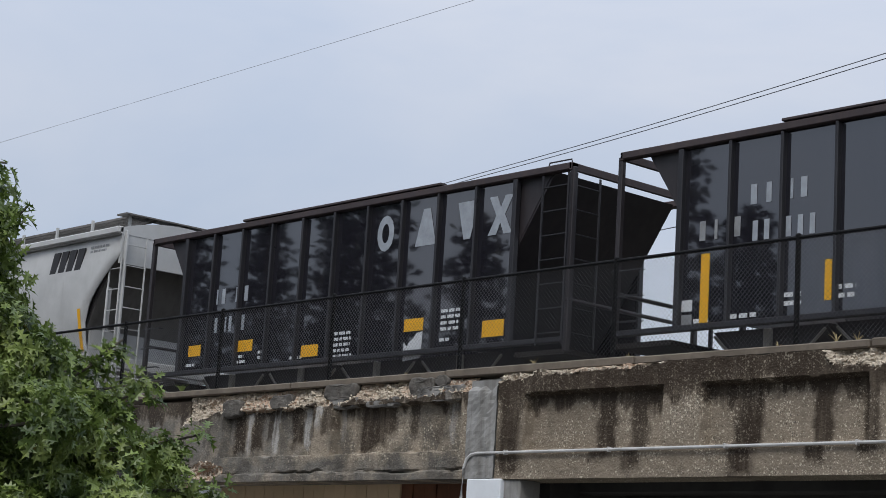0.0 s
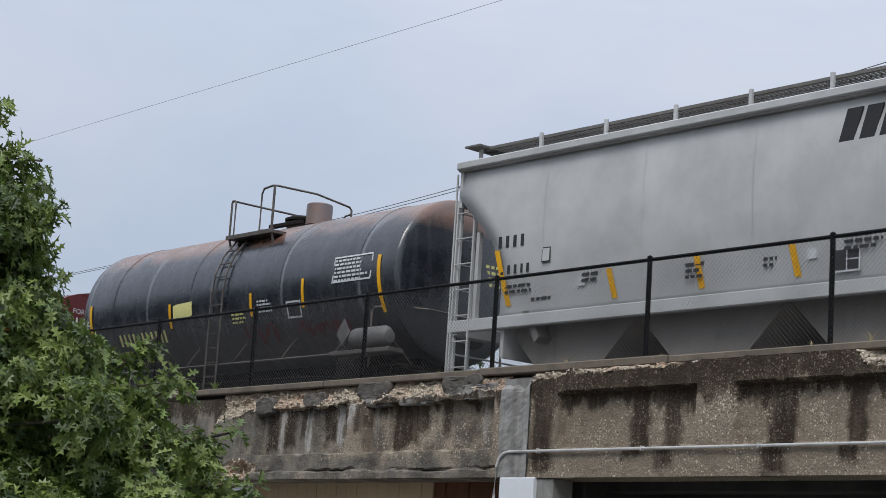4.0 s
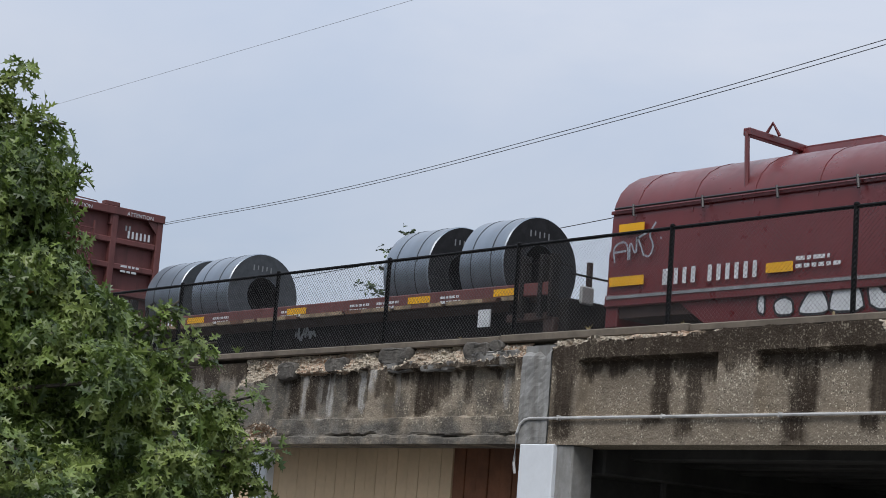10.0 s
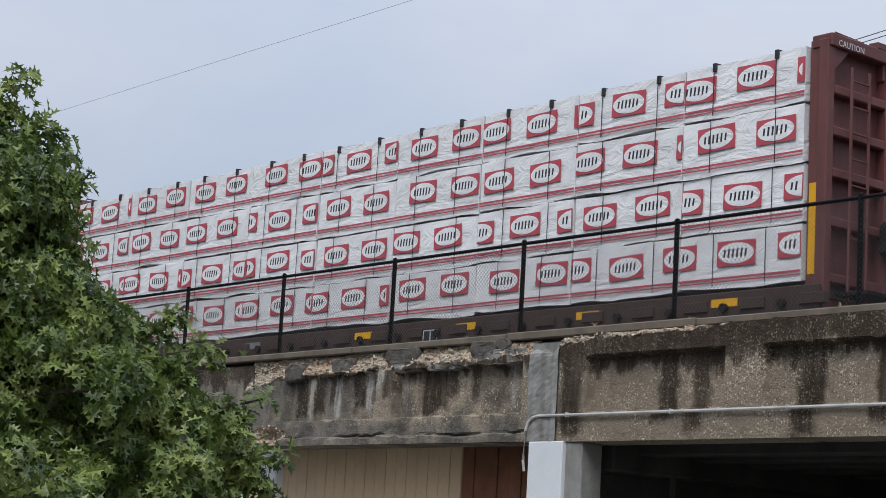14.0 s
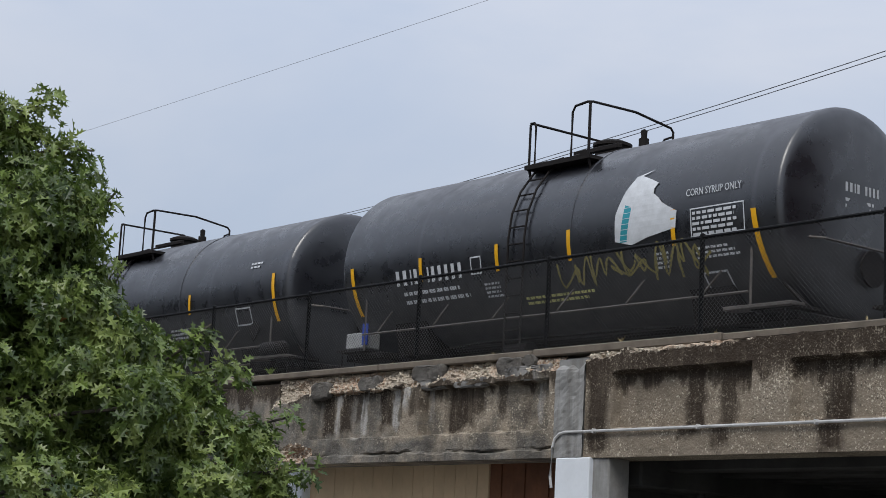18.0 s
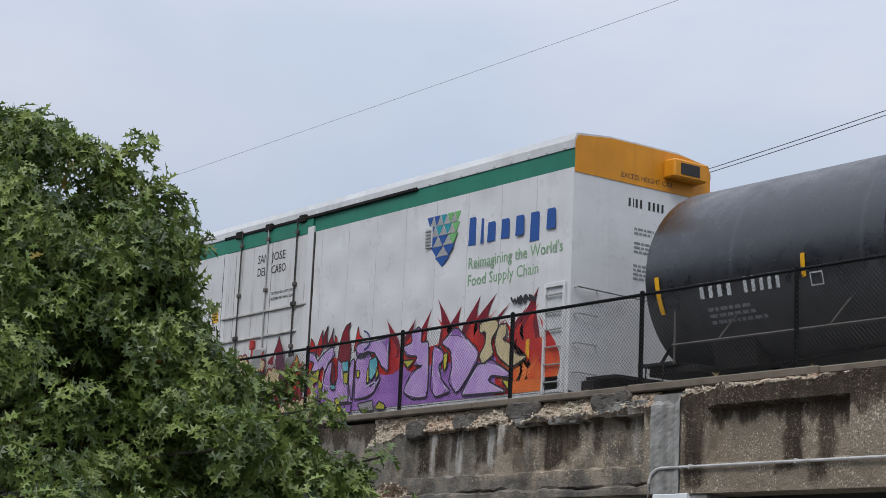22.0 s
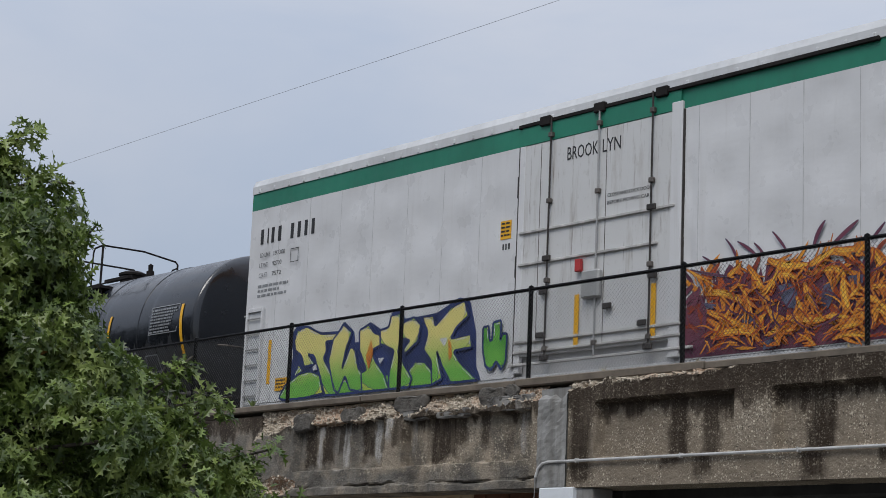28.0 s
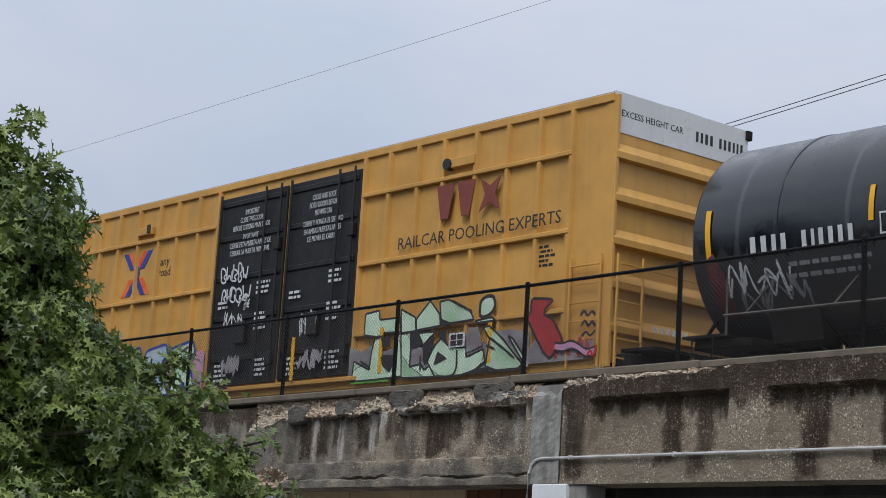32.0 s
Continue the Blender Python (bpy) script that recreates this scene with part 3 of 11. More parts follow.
def lathe(bm, profile, seg=40, axis="x", centre=(0, 0, 0)):
    """Rings (along, radius) about an axis; closed where the radius is 0."""
    c = Vector(centre)
    rings = []
    for s, r in profile:
        if r < 1e-4:
            p = {"x": (s, 0, 0), "y": (0, s, 0), "z": (0, 0, s)}[axis]
            rings.append([bm.verts.new(c + Vector(p))])
        else:
            ring = []
            for k in range(seg):
                u, v = r * math.cos(k * math.tau / seg), r * math.sin(k * math.tau / seg)
                ring.append(bm.verts.new(c + Vector({"x": (s, u, v), "y": (u, s, v), "z": (u, v, s)}[axis])))
            rings.append(ring)
    for a, b in zip(rings, rings[1:]):
        for k in range(seg):
            q = (k + 1) % seg
            if len(a) == 1 and len(b) > 1:
                bm.faces.new((a[0], b[k], b[q]))
            elif len(b) == 1 and len(a) > 1:
                bm.faces.new((a[k], b[0], a[q]))
            elif len(a) > 1:
                bm.faces.new((a[k], a[q], b[q], b[k]))
    return bm


def arc(cx, cz, r, a0, a1, n):
    return [(cx + r * math.cos(radians(a0 + (a1 - a0) * i / n)), cz + r * math.sin(radians(a0 + (a1 - a0) * i / n))) for i in range(n + 1)]


def words(name, body, x, z, size, material, parent, y, end=None, spacing=1.0, align="LEFT", width=0.0):
    """Painted words on a side that faces -y, or on an end that faces +x when end is its place."""
    cu = bpy.data.curves.new(name, "FONT")
    cu.body, cu.size, cu.align_x, cu.space_character = body, size, align, spacing
    cu.resolution_u, cu.extrude = 2, 0.0015
    tmp = bpy.data.objects.new("tmp", cu)
    me = bpy.data.meshes.new_from_object(tmp)
    bpy.data.objects.remove(tmp)
    w = max((v.co.x for v in me.vertices), default=1) - min((v.co.x for v in me.vertices), default=0)
    me.transform(Matrix.Diagonal((width / w if width else 1, 1, 1, 1)))
    me.transform(pose(x, y, z, 90, 0, 0) if end is None else pose(end, y, z, 90, 0, 90))
    return part(name, me, material, parent)


def bars(name, x, z, h, widths, material, parent, y, gap=0.35, end=None, rise=0.0):
    """Lettering that stays plain bars: one bar a letter, widths in heights; 0 leaves a space."""
    at = 0.0
    for w in widths:
        if w:
            bm = B()
            if end is None:
                box(bm, x + at, x + at + w * h * 0.62, y - 0.003, y + 0.001, z + rise * at, z + h + rise * at)
            else:
                box(bm, end - 0.001, end + 0.003, y + at, y + at + w * h * 0.62, z, z + h)
            part(name[:-1], bm, material, parent)
        at += (w + gap) * h if w else h * 0.6


def lines(name, x, z, w, rows, h, material, parent, y, end=None, seed=1, pitch=1.9):
    """Small print as rows of short plain bars."""
    rng, bm = random.Random(seed), B()
    for i in range(rows):
        at = 0.0
        full = w * rng.uniform(0.65, 1.0)
        while at < full:
            k = rng.uniform(1.2, 3.5) * h
            zz = z - i * h * pitch
            if end is None:
                box(bm, x + at, x + min(at + k, full), y - 0.003, y + 0.001, zz, zz + h)
            else:
                box(bm, end - 0.001, end + 0.003, y + at, y + min(at + k, full), zz, zz + h)
            at += k + h * 0.7
    return tagged(part(name, bm, material, parent), kind="stuff")


def plate(name, x0, x1, z0, z1, material, parent, y, lean=0.0):
    bm = B()
    prism(bm, [(x0, z0), (x1, z0), (x1 + lean, z1), (x0 + lean, z1)], y - 0.004, y + 0.002, "y")
    return part(name, bm, material, parent)


def ladder(parent, x0, x1, z0, z1, y, rungs, material, r=0.014, name="ladder", along="x"):
    """Two stiles and rungs standing a little off a side (along x) or an end (along y)."""
    def at(u, z):
        return (u, y, z) if along == "x" else (y, u, z)
    bm = B()
    for u in (x0, x1):
        tube(bm, [at(u, z0), at(u, z1)], r * 1.5, 5)
    ob = part(name, bm, material, parent)
    for i in range(rungs):
        z = z0 + (z1 - z0) * (i + 0.5) / rungs
        part("rung", tube(B(), [at(x0, z), at(x1, z)], r, 5), material, ob)
    return ob


# ---- railway cars: shared parts; z is height over the rail, -y faces the street ----
RAIL = 4.6
WHEELS, CARS = [], []


def wheelset_mesh():
    bm = B()
    for s in (-1, 1):
        y = 0.75 * s
        lathe(bm, [(y - 0.07, 0), (y - 0.07, 0.2), (y - 0.03, 0.24), (y - 0.06, 0.38), (y - 0.065, 0.455), (y + 0.065, 0.45), (y + 0.06, 0.38), (y + 0.03, 0.24), (y + 0.07, 0.2), (y + 0.07, 0)], 28, "y")
    tube(bm, [(0, -0.98, 0), (0, 0.98, 0)], 0.085, 10)
    return bm


def truck_mesh():
    """A three-piece truck: side frames with openings, bolster, bearing caps."""
    bm = B()
    for s in (-1, 1):
        y0, y1 = 0.98 * s - 0.07, 0.98 * s + 0.07
        for pts in ([(-1.15, 0.36), (-1.15, 0.58), (-0.62, 0.62), (-0.3, 0.80), (0.3, 0.80), (0.62, 0.62), (1.15, 0.58), (1.15, 0.36), (0.95, 0.36), (0.9, 0.5), (0.55, 0.5), (0.36, 0.64), (-0.36, 0.64), (-0.55, 0.5), (-0.9, 0.5), (-0.95, 0.36)],
                    [(-0.72, 0.5), (-0.34, 0.2), (0.34, 0.2), (0.72, 0.5), (0.55, 0.5), (0.28, 0.32), (-0.28, 0.32), (-0.55, 0.5)]):
            prism(bm, pts, y0, y1, "y")
        for x in (-0.18, 0.0, 0.18):
            lathe(bm, [(0.3, 0), (0.3, 0.075), (0.64, 0.075), (0.64, 0)], 10, "z", (x, 0.98 * s, 0))
        for x in (-0.875, 0.875):
            lathe(bm, [(1.0 * s, 0), (1.0 * s, 0.15), (1.12 * s, 0.13), (1.12 * s, 0)], 14, "y", (x, 0, 0.455))
    box(bm, -0.2, 0.2, -1.0, 1.0, 0.5, 0.72, 0.03)
    return bm


wheelset_me, truck_me = mesh_of(wheelset_mesh(), "wheelset"), mesh_of(truck_mesh(), "truck")
wheelset_me.shade_smooth()
wheelset_me.set_sharp_from_angle(angle=radians(35))


def coupler_mesh(s, reach):
    """Draft gear, shank, knuckle and air hose, pointing along s."""
    bm = B()
    box(bm, min(0, s * (reach - 0.25)), max(0, s * (reach - 0.25)), -0.075, 0.075, 0.80, 0.95, 0.015)
    x = s * (reach - 0.25)
    prism(bm, [(x, -0.14), (x + s * 0.1, -0.2), (x + s * 0.3, -0.16), (x + s * 0.32, 0.02), (x + s * 0.16, 0.03), (x + s * 0.14, 0.14), (x + s * 0.3, 0.19), (x + s * 0.22, 0.24), (x, 0.16)], 0.74, 1.02, "z")
    tube(bm, [(s * 0.1, 0.32, 0.8), (s * reach * 0.5, 0.34, 0.62), (s * reach * 0.9, 0.25, 0.5), (s * reach, 0.12, 0.62)], 0.03, 6)
    return bm


def car(name, xc, yc, length, trucks, label, category, reach=0.55, half=None):
    """The empty of a car with its trucks, wheelsets, couplers and centre sill. trucks: distance of a truck from the middle."""
    ob = thing(name, pose(xc, yc, RAIL), label, category, "cars of the train")
    CARS.append((ob, xc, yc))
    half = half or length / 2
    for s in (-1, 1):
        t = part("truck", truck_me, truck_steel, ob)
        t.location = (s * trucks, 0, 0)
        for dx in (-0.875, 0.875):
            w = part("wheelset", wheelset_me, wheel_steel, t)
            w.location = (dx, 0, 0.455)
            WHEELS.append((w, dx))
        c = part("coupler", coupler_mesh(s, reach), truck_steel, ob)
        c.location = (s * half, 0, 0)
    part("centre_sill", box(B(), -half, half, -0.3, 0.3, 0.72, 1.08, 0.02), truck_steel, ob)
    return ob


# ---- the viaduct, the street and what stands round them ----
FACE = 17.5


def smooth(a, b, v):
    k = min(max((v - a) / (b - a), 0), 1)
    return k * k * (3 - 2 * k)


def parapet(name, x0, x1, z0, z1, panels, spall, label, step=0.024, ledge=0.0):
    """The cast face of a span with sunk panels and a worn, broken coping. panels: (x0, x1, z0, z1); spall(x): the height from which the edge has broken away."""
    nx, nz = int((x1 - x0) / step), 66
    sound, broken = B(), B()
    grid, flag = [], []
    for i in range(nx + 1):
        x = x0 + (x1 - x0) * i / nx
        cut = spall(x)
        col, fl = [], []
        for j in range(nz + 1):
            z = z0 + (z1 - z0) * j / nz
            n = noise.noise((x * 1.7, 3.1, z * 2.3)) * 0.012 + noise.noise((x * 9, 7.7, z * 9)) * 0.006
            y = FACE + n
            for a, b, c, d in panels:
                e = 0.012
                jag = noise.noise((x * 4, z * 4, 1.0)) * 0.018
                y += 0.15 * smooth(a - e, a + e, x + jag) * (1 - smooth(b - e, b + e, x + jag)) * smooth(c - e, c + e, z + jag) * (1 - smooth(d - e, d + e, z + jag))
            if ledge:
                lip = z0 + 0.12 + 0.05 * noise.noise((x * 1.1, 2, 0)) + 0.03 * noise.noise((x * 5, 2, 0))
                y -= ledge * (1 - smooth(lip - 0.02, lip + 0.01, z)) * (0.6 + 0.8 * noise.noise((x * 2.3, 6, 0)))
                y += 0.07 * max(0, 1 - abs(z - lip - 0.01) / 0.028) * smooth(-0.15, 0.2, noise.noise((x * 0.9, 9, 1)))
            off = z - cut + 0.03 * noise.noise((x * 11, z * 11, 5))
            if ledge:
                off = max(off, 0.3 - math.hypot((x + 25.25) / 1.6, (z - 3.53) / 0.55) + 0.1 * noise.noise((x * 4, z * 4, 3)))
            gone = off > 0
            if gone:
                y += min(off * 0.7, 0.15) + 0.02 + 0.06 * noise.noise((x * 6, z * 13, 9)) + 0.05 * noise.noise((x * 17, z * 29, 2)) + 0.03 * noise.noise((x * 37, z * 47, 4))
            zz = z + (0.03 * noise.noise((x * 4, 0, 8)) if j == nz else 0)
            col.append((x, y, zz))
            fl.append(gone)
        grid.append(col)
        flag.append(fl)
    for bm, want in ((sound, False), (broken, True)):
        made = {}
        for i in range(nx):
            for j in range(nz):
                if flag[i][j] == want:
                    f = []
                    for a, b in ((i, j), (i + 1, j), (i + 1, j + 1), (i, j + 1)):
                        if (a, b) not in made:
                            made[a, b] = bm.verts.new(grid[a][b])
                        f.append(made[a, b])
                    bm.faces.new(f)
    box(sound, x0, x1, FACE + 0.5, FACE + 0.62, z0, z1 - 0.03)
    box(sound, x0, x1, FACE + 0.02, FACE + 0.61, z0 - 0.004, z0 + 0.012)
    root = thing(name, Matrix.Identity(4), label, "parapet", kind="structure")
    part("cast_face", sound, concrete, root)
    part("broken_coping", broken, rubble, root, "crumbled coping with bare gravel")
    rg, stones = random.Random(nx), B()
    for i in range(nx):
        for j in range(nz):
            if flag[i][j] and rg.random() < 0.55:
                r = rg.choice((0.010, 0.013, 0.016, 0.02, 0.028))
                c = Vector(grid[i][j]) + Vector((rg.uniform(-0.01, 0.01), -0.3 * r, rg.uniform(-0.01, 0.01)))
                turn = Euler((rg.uniform(0, 6), rg.uniform(0, 6), 0)).to_matrix() @ Matrix.Diagonal((rg.uniform(0.7, 1.5), rg.uniform(0.6, 1.1), rg.uniform(0.5, 0.9)))
                v = [stones.verts.new(c + turn @ (Vector(d) * r)) for d in ((1, 0, 0), (0, 1, 0), (-1, 0, 0), (0, -1, 0), (0.2, 0, 1), (0, 0.2, -1))]
                for k in range(4):
                    stones.faces.new((v[k], v[(k + 1) % 4], v[4]))
                    stones.faces.new((v[(k + 1) % 4], v[k], v[5]))
    tagged(part("gravel", stones, gravel_mat, root, "loose pale gravel left in the broken coping"), kind="stuff")
    return root


def left_spall(x):
    base = 4.46 + 0.05 * smooth(-23.2, -22.4, x) + 0.04 * smooth(-22.0, -21.2, x) + 0.05 * noise.noise((x * 0.8, 0, 0)) + 0.06 * noise.noise((x * 2.9, 4, 0))
    return base - 0.13 * smooth(-25.2, -25.9, x)


def right_spall(x):
    base = 4.74 - 0.08 * smooth(-17.7, -18.3, x) + 0.10 * smooth(-15.9, -15.2, x) + 0.06 * noise.noise((x * 1.6, 2, 6)) + 0.05 * noise.noise((x * 5, 2, 6))
    return base - 0.26 * smooth(-13.15, -12.75, x) * (1 - smooth(-11.4, -11.0, x))


parapet("wall_left_span", -26.0, -18.98, 3.36, 4.79, [(-24.85, -22.5, 3.76, 4.5), (-22.02, -19.17, 3.76, 4.46)], left_spall, "stained concrete bridge parapet with sunk panels and crumbled edge", ledge=0.05)
parapet("wall_right_span", -18.42, -8.5, 3.35, 4.80, [(-17.89 + 3.08 * i, -15.46 + 3.08 * i, 3.74, 4.49) for i in range(3)], right_spall, "gravel-textured concrete bridge parapet with sunk panels and dark stains")
wall_far = thing("wall_beyond", Matrix.Identity(4), "plain weathered concrete bridge parapet", "parapet", kind="structure")
part("cast_face", box(B(), -8.5, 30, FACE, FACE + 0.55, 3.35, 4.79), concrete, wall_far)

pier = thing("wall_pier", Matrix.Identity(4), "patched concrete pier with a white painted column", "pier", kind="structure")
bm = B()
n_rows = 30
prev = None
for j in range(n_rows + 1):
    z = 3.36 + 1.40 * j / n_rows
    row = []
    for i in range(13):
        x = -18.99 + 0.58 * i / 12
        top = 0.22 * smooth(4.55, 4.76, z + 0.08 * noise.noise((x * 6, 0, 3)))
        row.append(bm.verts.new((x, FACE - 0.035 + top + 0.02 * noise.noise((x * 5, 1, z * 5)) + 0.012 * noise.noise((x * 17, 1, z * 17)), z)))
    if prev:
        for i in range(12):
            bm.faces.new((prev[i], prev[i + 1], row[i + 1], row[i]))
    prev = row
box(bm, -18.99, -18.41, FACE + 0.03, FACE + 0.5, 3.36, 4.72)
part("mortar_strip", bm, patch, pier, "grey mortar patch over the pier")
part("column", box(B(), -18.91, -18.24, FACE - 0.05, FACE + 0.3, 0, 3.355, 0.015), white_paint, pier, "white painted concrete column")
part("column_side", box(B(), -18.25, -17.93, FACE + 0.02, FACE + 0.42, 0, 3.355, 0.02), patch, pier)


def mortar_lump(x, z, rx, rz, material, flat=0.0, depth=0.13):
    """What is left of the coping: a rough stump with a flattish face, its foot in the broken edge."""
    bm = B()
    bmesh.ops.create_icosphere(bm, subdivisions=4, radius=1.0)
    for v in bm.verts:
        c = v.co.copy()
        if flat:
            c.x, c.z = (math.copysign(abs(q) ** (1 - flat), q) for q in (c.x, c.z))
        c.y = max(c.y, -0.45)
        p = Vector((x + c.x * rx, FACE + 0.075 + c.y * depth, z + c.z * rz))
        v.co = p + 0.045 * noise.noise_vector(p * 4.0) + 0.022 * noise.noise_vector(p * 13) + 0.008 * noise.noise_vector(p * 31)
    tagged(part("mortar_lump", bm, material, None, smooth=True), "rough lump of grey mortar on the broken coping", "mortar lump", "mortar lumps", "structure")


for x, z, rx, rz, material, flat in ((-24.66, 4.55, 0.25, 0.14, lump_mortar, 0.4), (-23.36, 4.61, 0.28, 0.125, lump_mortar, 0.3), (-21.93, 4.70, 0.36, 0.13, lump_mortar, 0.6), (-21.8, 4.52, 0.34, 0.07, slab_mortar, 0.6),
                                     (-20.05, 4.70, 0.26, 0.13, lump_mortar, 0.42), (-19.64, 4.76, 0.14, 0.08, lump_mortar, 0.2), (-19.66, 4.58, 0.48, 0.10, slab_mortar, 0.6), (-20.85, 4.50, 0.4, 0.05, slab_mortar, 0.6)):
    mortar_lump(x, z, rx, rz, material, flat)

abutment = thing("wall_abutment", Matrix.Identity(4), "old concrete abutment wall behind the tree", "wall", kind="structure")
part("wall_face", box(B(), -70, -26.6, 18.35, 18.9, 0, 4.86, 0.02), concrete, abutment)
part("wing", box(B(), -27.6, -25.98, 17.62, 18.4, 3.9, 4.74, 0.03), concrete, abutment)
part("column", box(B(), -26.32, -25.86, FACE + 0.64, FACE + 0.86, 0, 3.9, 0.02), white_paint, abutment, "white painted concrete column")
part("painted_band", box(B(), -60, -26.34, 18.325, 18.346, 0.02, 3.42), white_paint, abutment, "white painted lower wall")

closing = thing("wall_boarding", Matrix.Identity(4), "vertical boarding that closes the arch under the bridge", "boarding", kind="structure")
for i in range(22):
    x = -27.0 + i * 0.26
    part("board", box(B(), x, x + 0.253, 18.3 + 0.004 * (i % 2), 18.36, 0, 3.42, 0.005), siding_tan, closing)
for i in range(9):
    x = -21.28 + i * 0.26
    part("board", box(B(), x, x + 0.25, 18.33 + 0.015 * (i % 2), 18.4, 0, 3.42, 0.006), siding_rust, closing)

deck = thing("bridge_deck", Matrix.Identity(4), "concrete deck and beams over the underpass, coloured dark for shade", "bridge deck", kind="structure")
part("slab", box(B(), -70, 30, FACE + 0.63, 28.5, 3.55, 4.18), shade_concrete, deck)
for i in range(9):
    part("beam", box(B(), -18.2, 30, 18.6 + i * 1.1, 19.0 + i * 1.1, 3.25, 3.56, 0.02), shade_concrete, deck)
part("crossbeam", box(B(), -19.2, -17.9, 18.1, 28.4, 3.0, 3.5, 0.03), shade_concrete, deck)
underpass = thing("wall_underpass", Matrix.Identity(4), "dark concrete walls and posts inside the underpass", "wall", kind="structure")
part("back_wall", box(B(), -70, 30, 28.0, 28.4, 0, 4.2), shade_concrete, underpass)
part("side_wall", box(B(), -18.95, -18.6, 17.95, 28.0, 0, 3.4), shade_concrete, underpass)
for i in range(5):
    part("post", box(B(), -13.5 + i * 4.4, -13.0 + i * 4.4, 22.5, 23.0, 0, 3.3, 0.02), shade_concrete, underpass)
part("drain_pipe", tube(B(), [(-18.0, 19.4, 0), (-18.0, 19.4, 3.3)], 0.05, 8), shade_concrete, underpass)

kerb = thing("coping_kerb", Matrix.Identity(4), "weathered concrete kerb along the track bed", "kerb", kind="structure")
for i in range(24):
    x = -52 + i * 3.6
    part("beam", box(B(), x, x + 3.57, FACE + 0.06, FACE + 0.5, 4.80, 4.905 + 0.008 * math.sin(i * 2.3), 0.015), timber, kerb)

conduit = thing("conduit", Matrix.Identity(4), "galvanised conduit strapped along the bridge face", "conduit")
bm = tube(B(), [(12, FACE - 0.045, 3.715), (-18.74, FACE - 0.045, 3.705), (-18.85, FACE - 0.05, 3.685), (-18.93, FACE - 0.055, 3.62), (-18.97, FACE - 0.06, 3.5), (-18.98, FACE - 0.07, 3.1), (-18.96, FACE - 0.06, 2.95)], 0.02, 8)
part("pipe", bm, conduit_steel, conduit, smooth=True)
for i in range(9):
    part("strap", box(B(), -18.2 + i * 1.9, -18.18 + i * 1.9, FACE - 0.069, FACE + 0.01, 3.675, 3.74, 0.006), conduit_steel, conduit)

bm = B()
nx, ny = 150, 14
g = [[bm.verts.new((-240 + 340 * i / nx, 17.9 + 10.4 * j / ny, 4.42 + 0.12 * smooth(18.2, 20, 17.9 + 10.4 * j / ny) + 0.05 * noise.noise((i * 1.3, j * 1.7, 0)))) for j in range(ny + 1)] for i in range(nx + 1)]
for i in range(nx):
    for j in range(ny):
        bm.faces.new((g[i][j], g[i + 1][j], g[i + 1][j + 1], g[i][j + 1]))
box(bm, -240, 100, 18.9, 28.3, 4.1, 4.3)
tagged(part("track_bed", bm, ballast_mat), "grey crushed-stone track bed", "ballast", kind="structure")
track = thing("track", Matrix.Identity(4), "worn steel rails on the bridge", "railway track", kind="structure")
for y in (21.0, 22.5):
    part("rail", prism(B(), [(y - 0.07, 4.45), (y + 0.07, 4.45), (y + 0.02, 4.49), (y + 0.02, 4.55), (y + 0.035, 4.56), (y + 0.035, 4.6), (y - 0.035, 4.6), (y - 0.035, 4.56), (y - 0.02, 4.55), (y - 0.02, 4.49)], -240, 100), rail_steel, track)
part("embankment", prism(B(), [(18.9, 0), (40, 0), (29.5, 4.3), (18.9, 4.3)], -240, -70), ballast_mat, track)

ground_mat = plain("dry_ground", (0.13, 0.125, 0.09), 0.95, 0, 0.4, 0.5)
bm = B()
g = [[bm.verts.new((-900 + 1800 * i / 40, -700 + 2300 * j / 40, -0.02)) for j in range(41)] for i in range(41)]
for i in range(40):
    for j in range(40):
        bm.faces.new((g[i][j], g[i + 1][j], g[i + 1][j + 1], g[i][j + 1]))
tagged(part("ground", bm, ground_mat), "dry bare ground", "ground", kind="structure")
tagged(part("road", box(B(), -70, 40, 2.5, 15.2, -0.1, 0.0), asphalt), "grey asphalt street along the viaduct", "road", kind="structure")
pave = thing("pavement", Matrix.Identity(4), "pale concrete pavement with a kerb", "pavement", kind="structure")
pave_mat = plain("pavement_concrete", (0.36, 0.35, 0.33), 0.9, 0, 0.2, 1.0)
part("slab", box(B(), -70, 40, 15.2, 17.9, -0.1, 0.13, 0.02), pave_mat, pave)
part("slab", box(B(), -70, 40, -3, 2.5, -0.1, 0.0, 0.02), pave_mat, pave)

far_wall = thing("wall_far_parapet", Matrix.Identity(4), "concrete parapet on the far side of the tracks", "parapet", kind="structure")
part("cast_face", box(B(), -240, 100, 28.3, 28.7, 4.0, 6.25, 0.02), concrete, far_wall)

# ---- chain-link fence on the kerb ----
FY, FB, FT = 17.88, 4.9, 6.26
fence = thing("chain_link_fence", Matrix.Identity(4), "black chain-link fence with round posts on the bridge kerb", "fence")
posts = [-13.7 - 2.985 * k for k in range(-7, 13)]
post_me = mesh_of(tube(B(), [(0, 0, FB - 0.1), (0, 0, FT + 0.02)], 0.034, 8), "post")
cap_me = mesh_of(lathe(B(), [(FT + 0.02, 0.04), (FT + 0.045, 0.036), (FT + 0.065, 0)], 8, "z"), "cap")


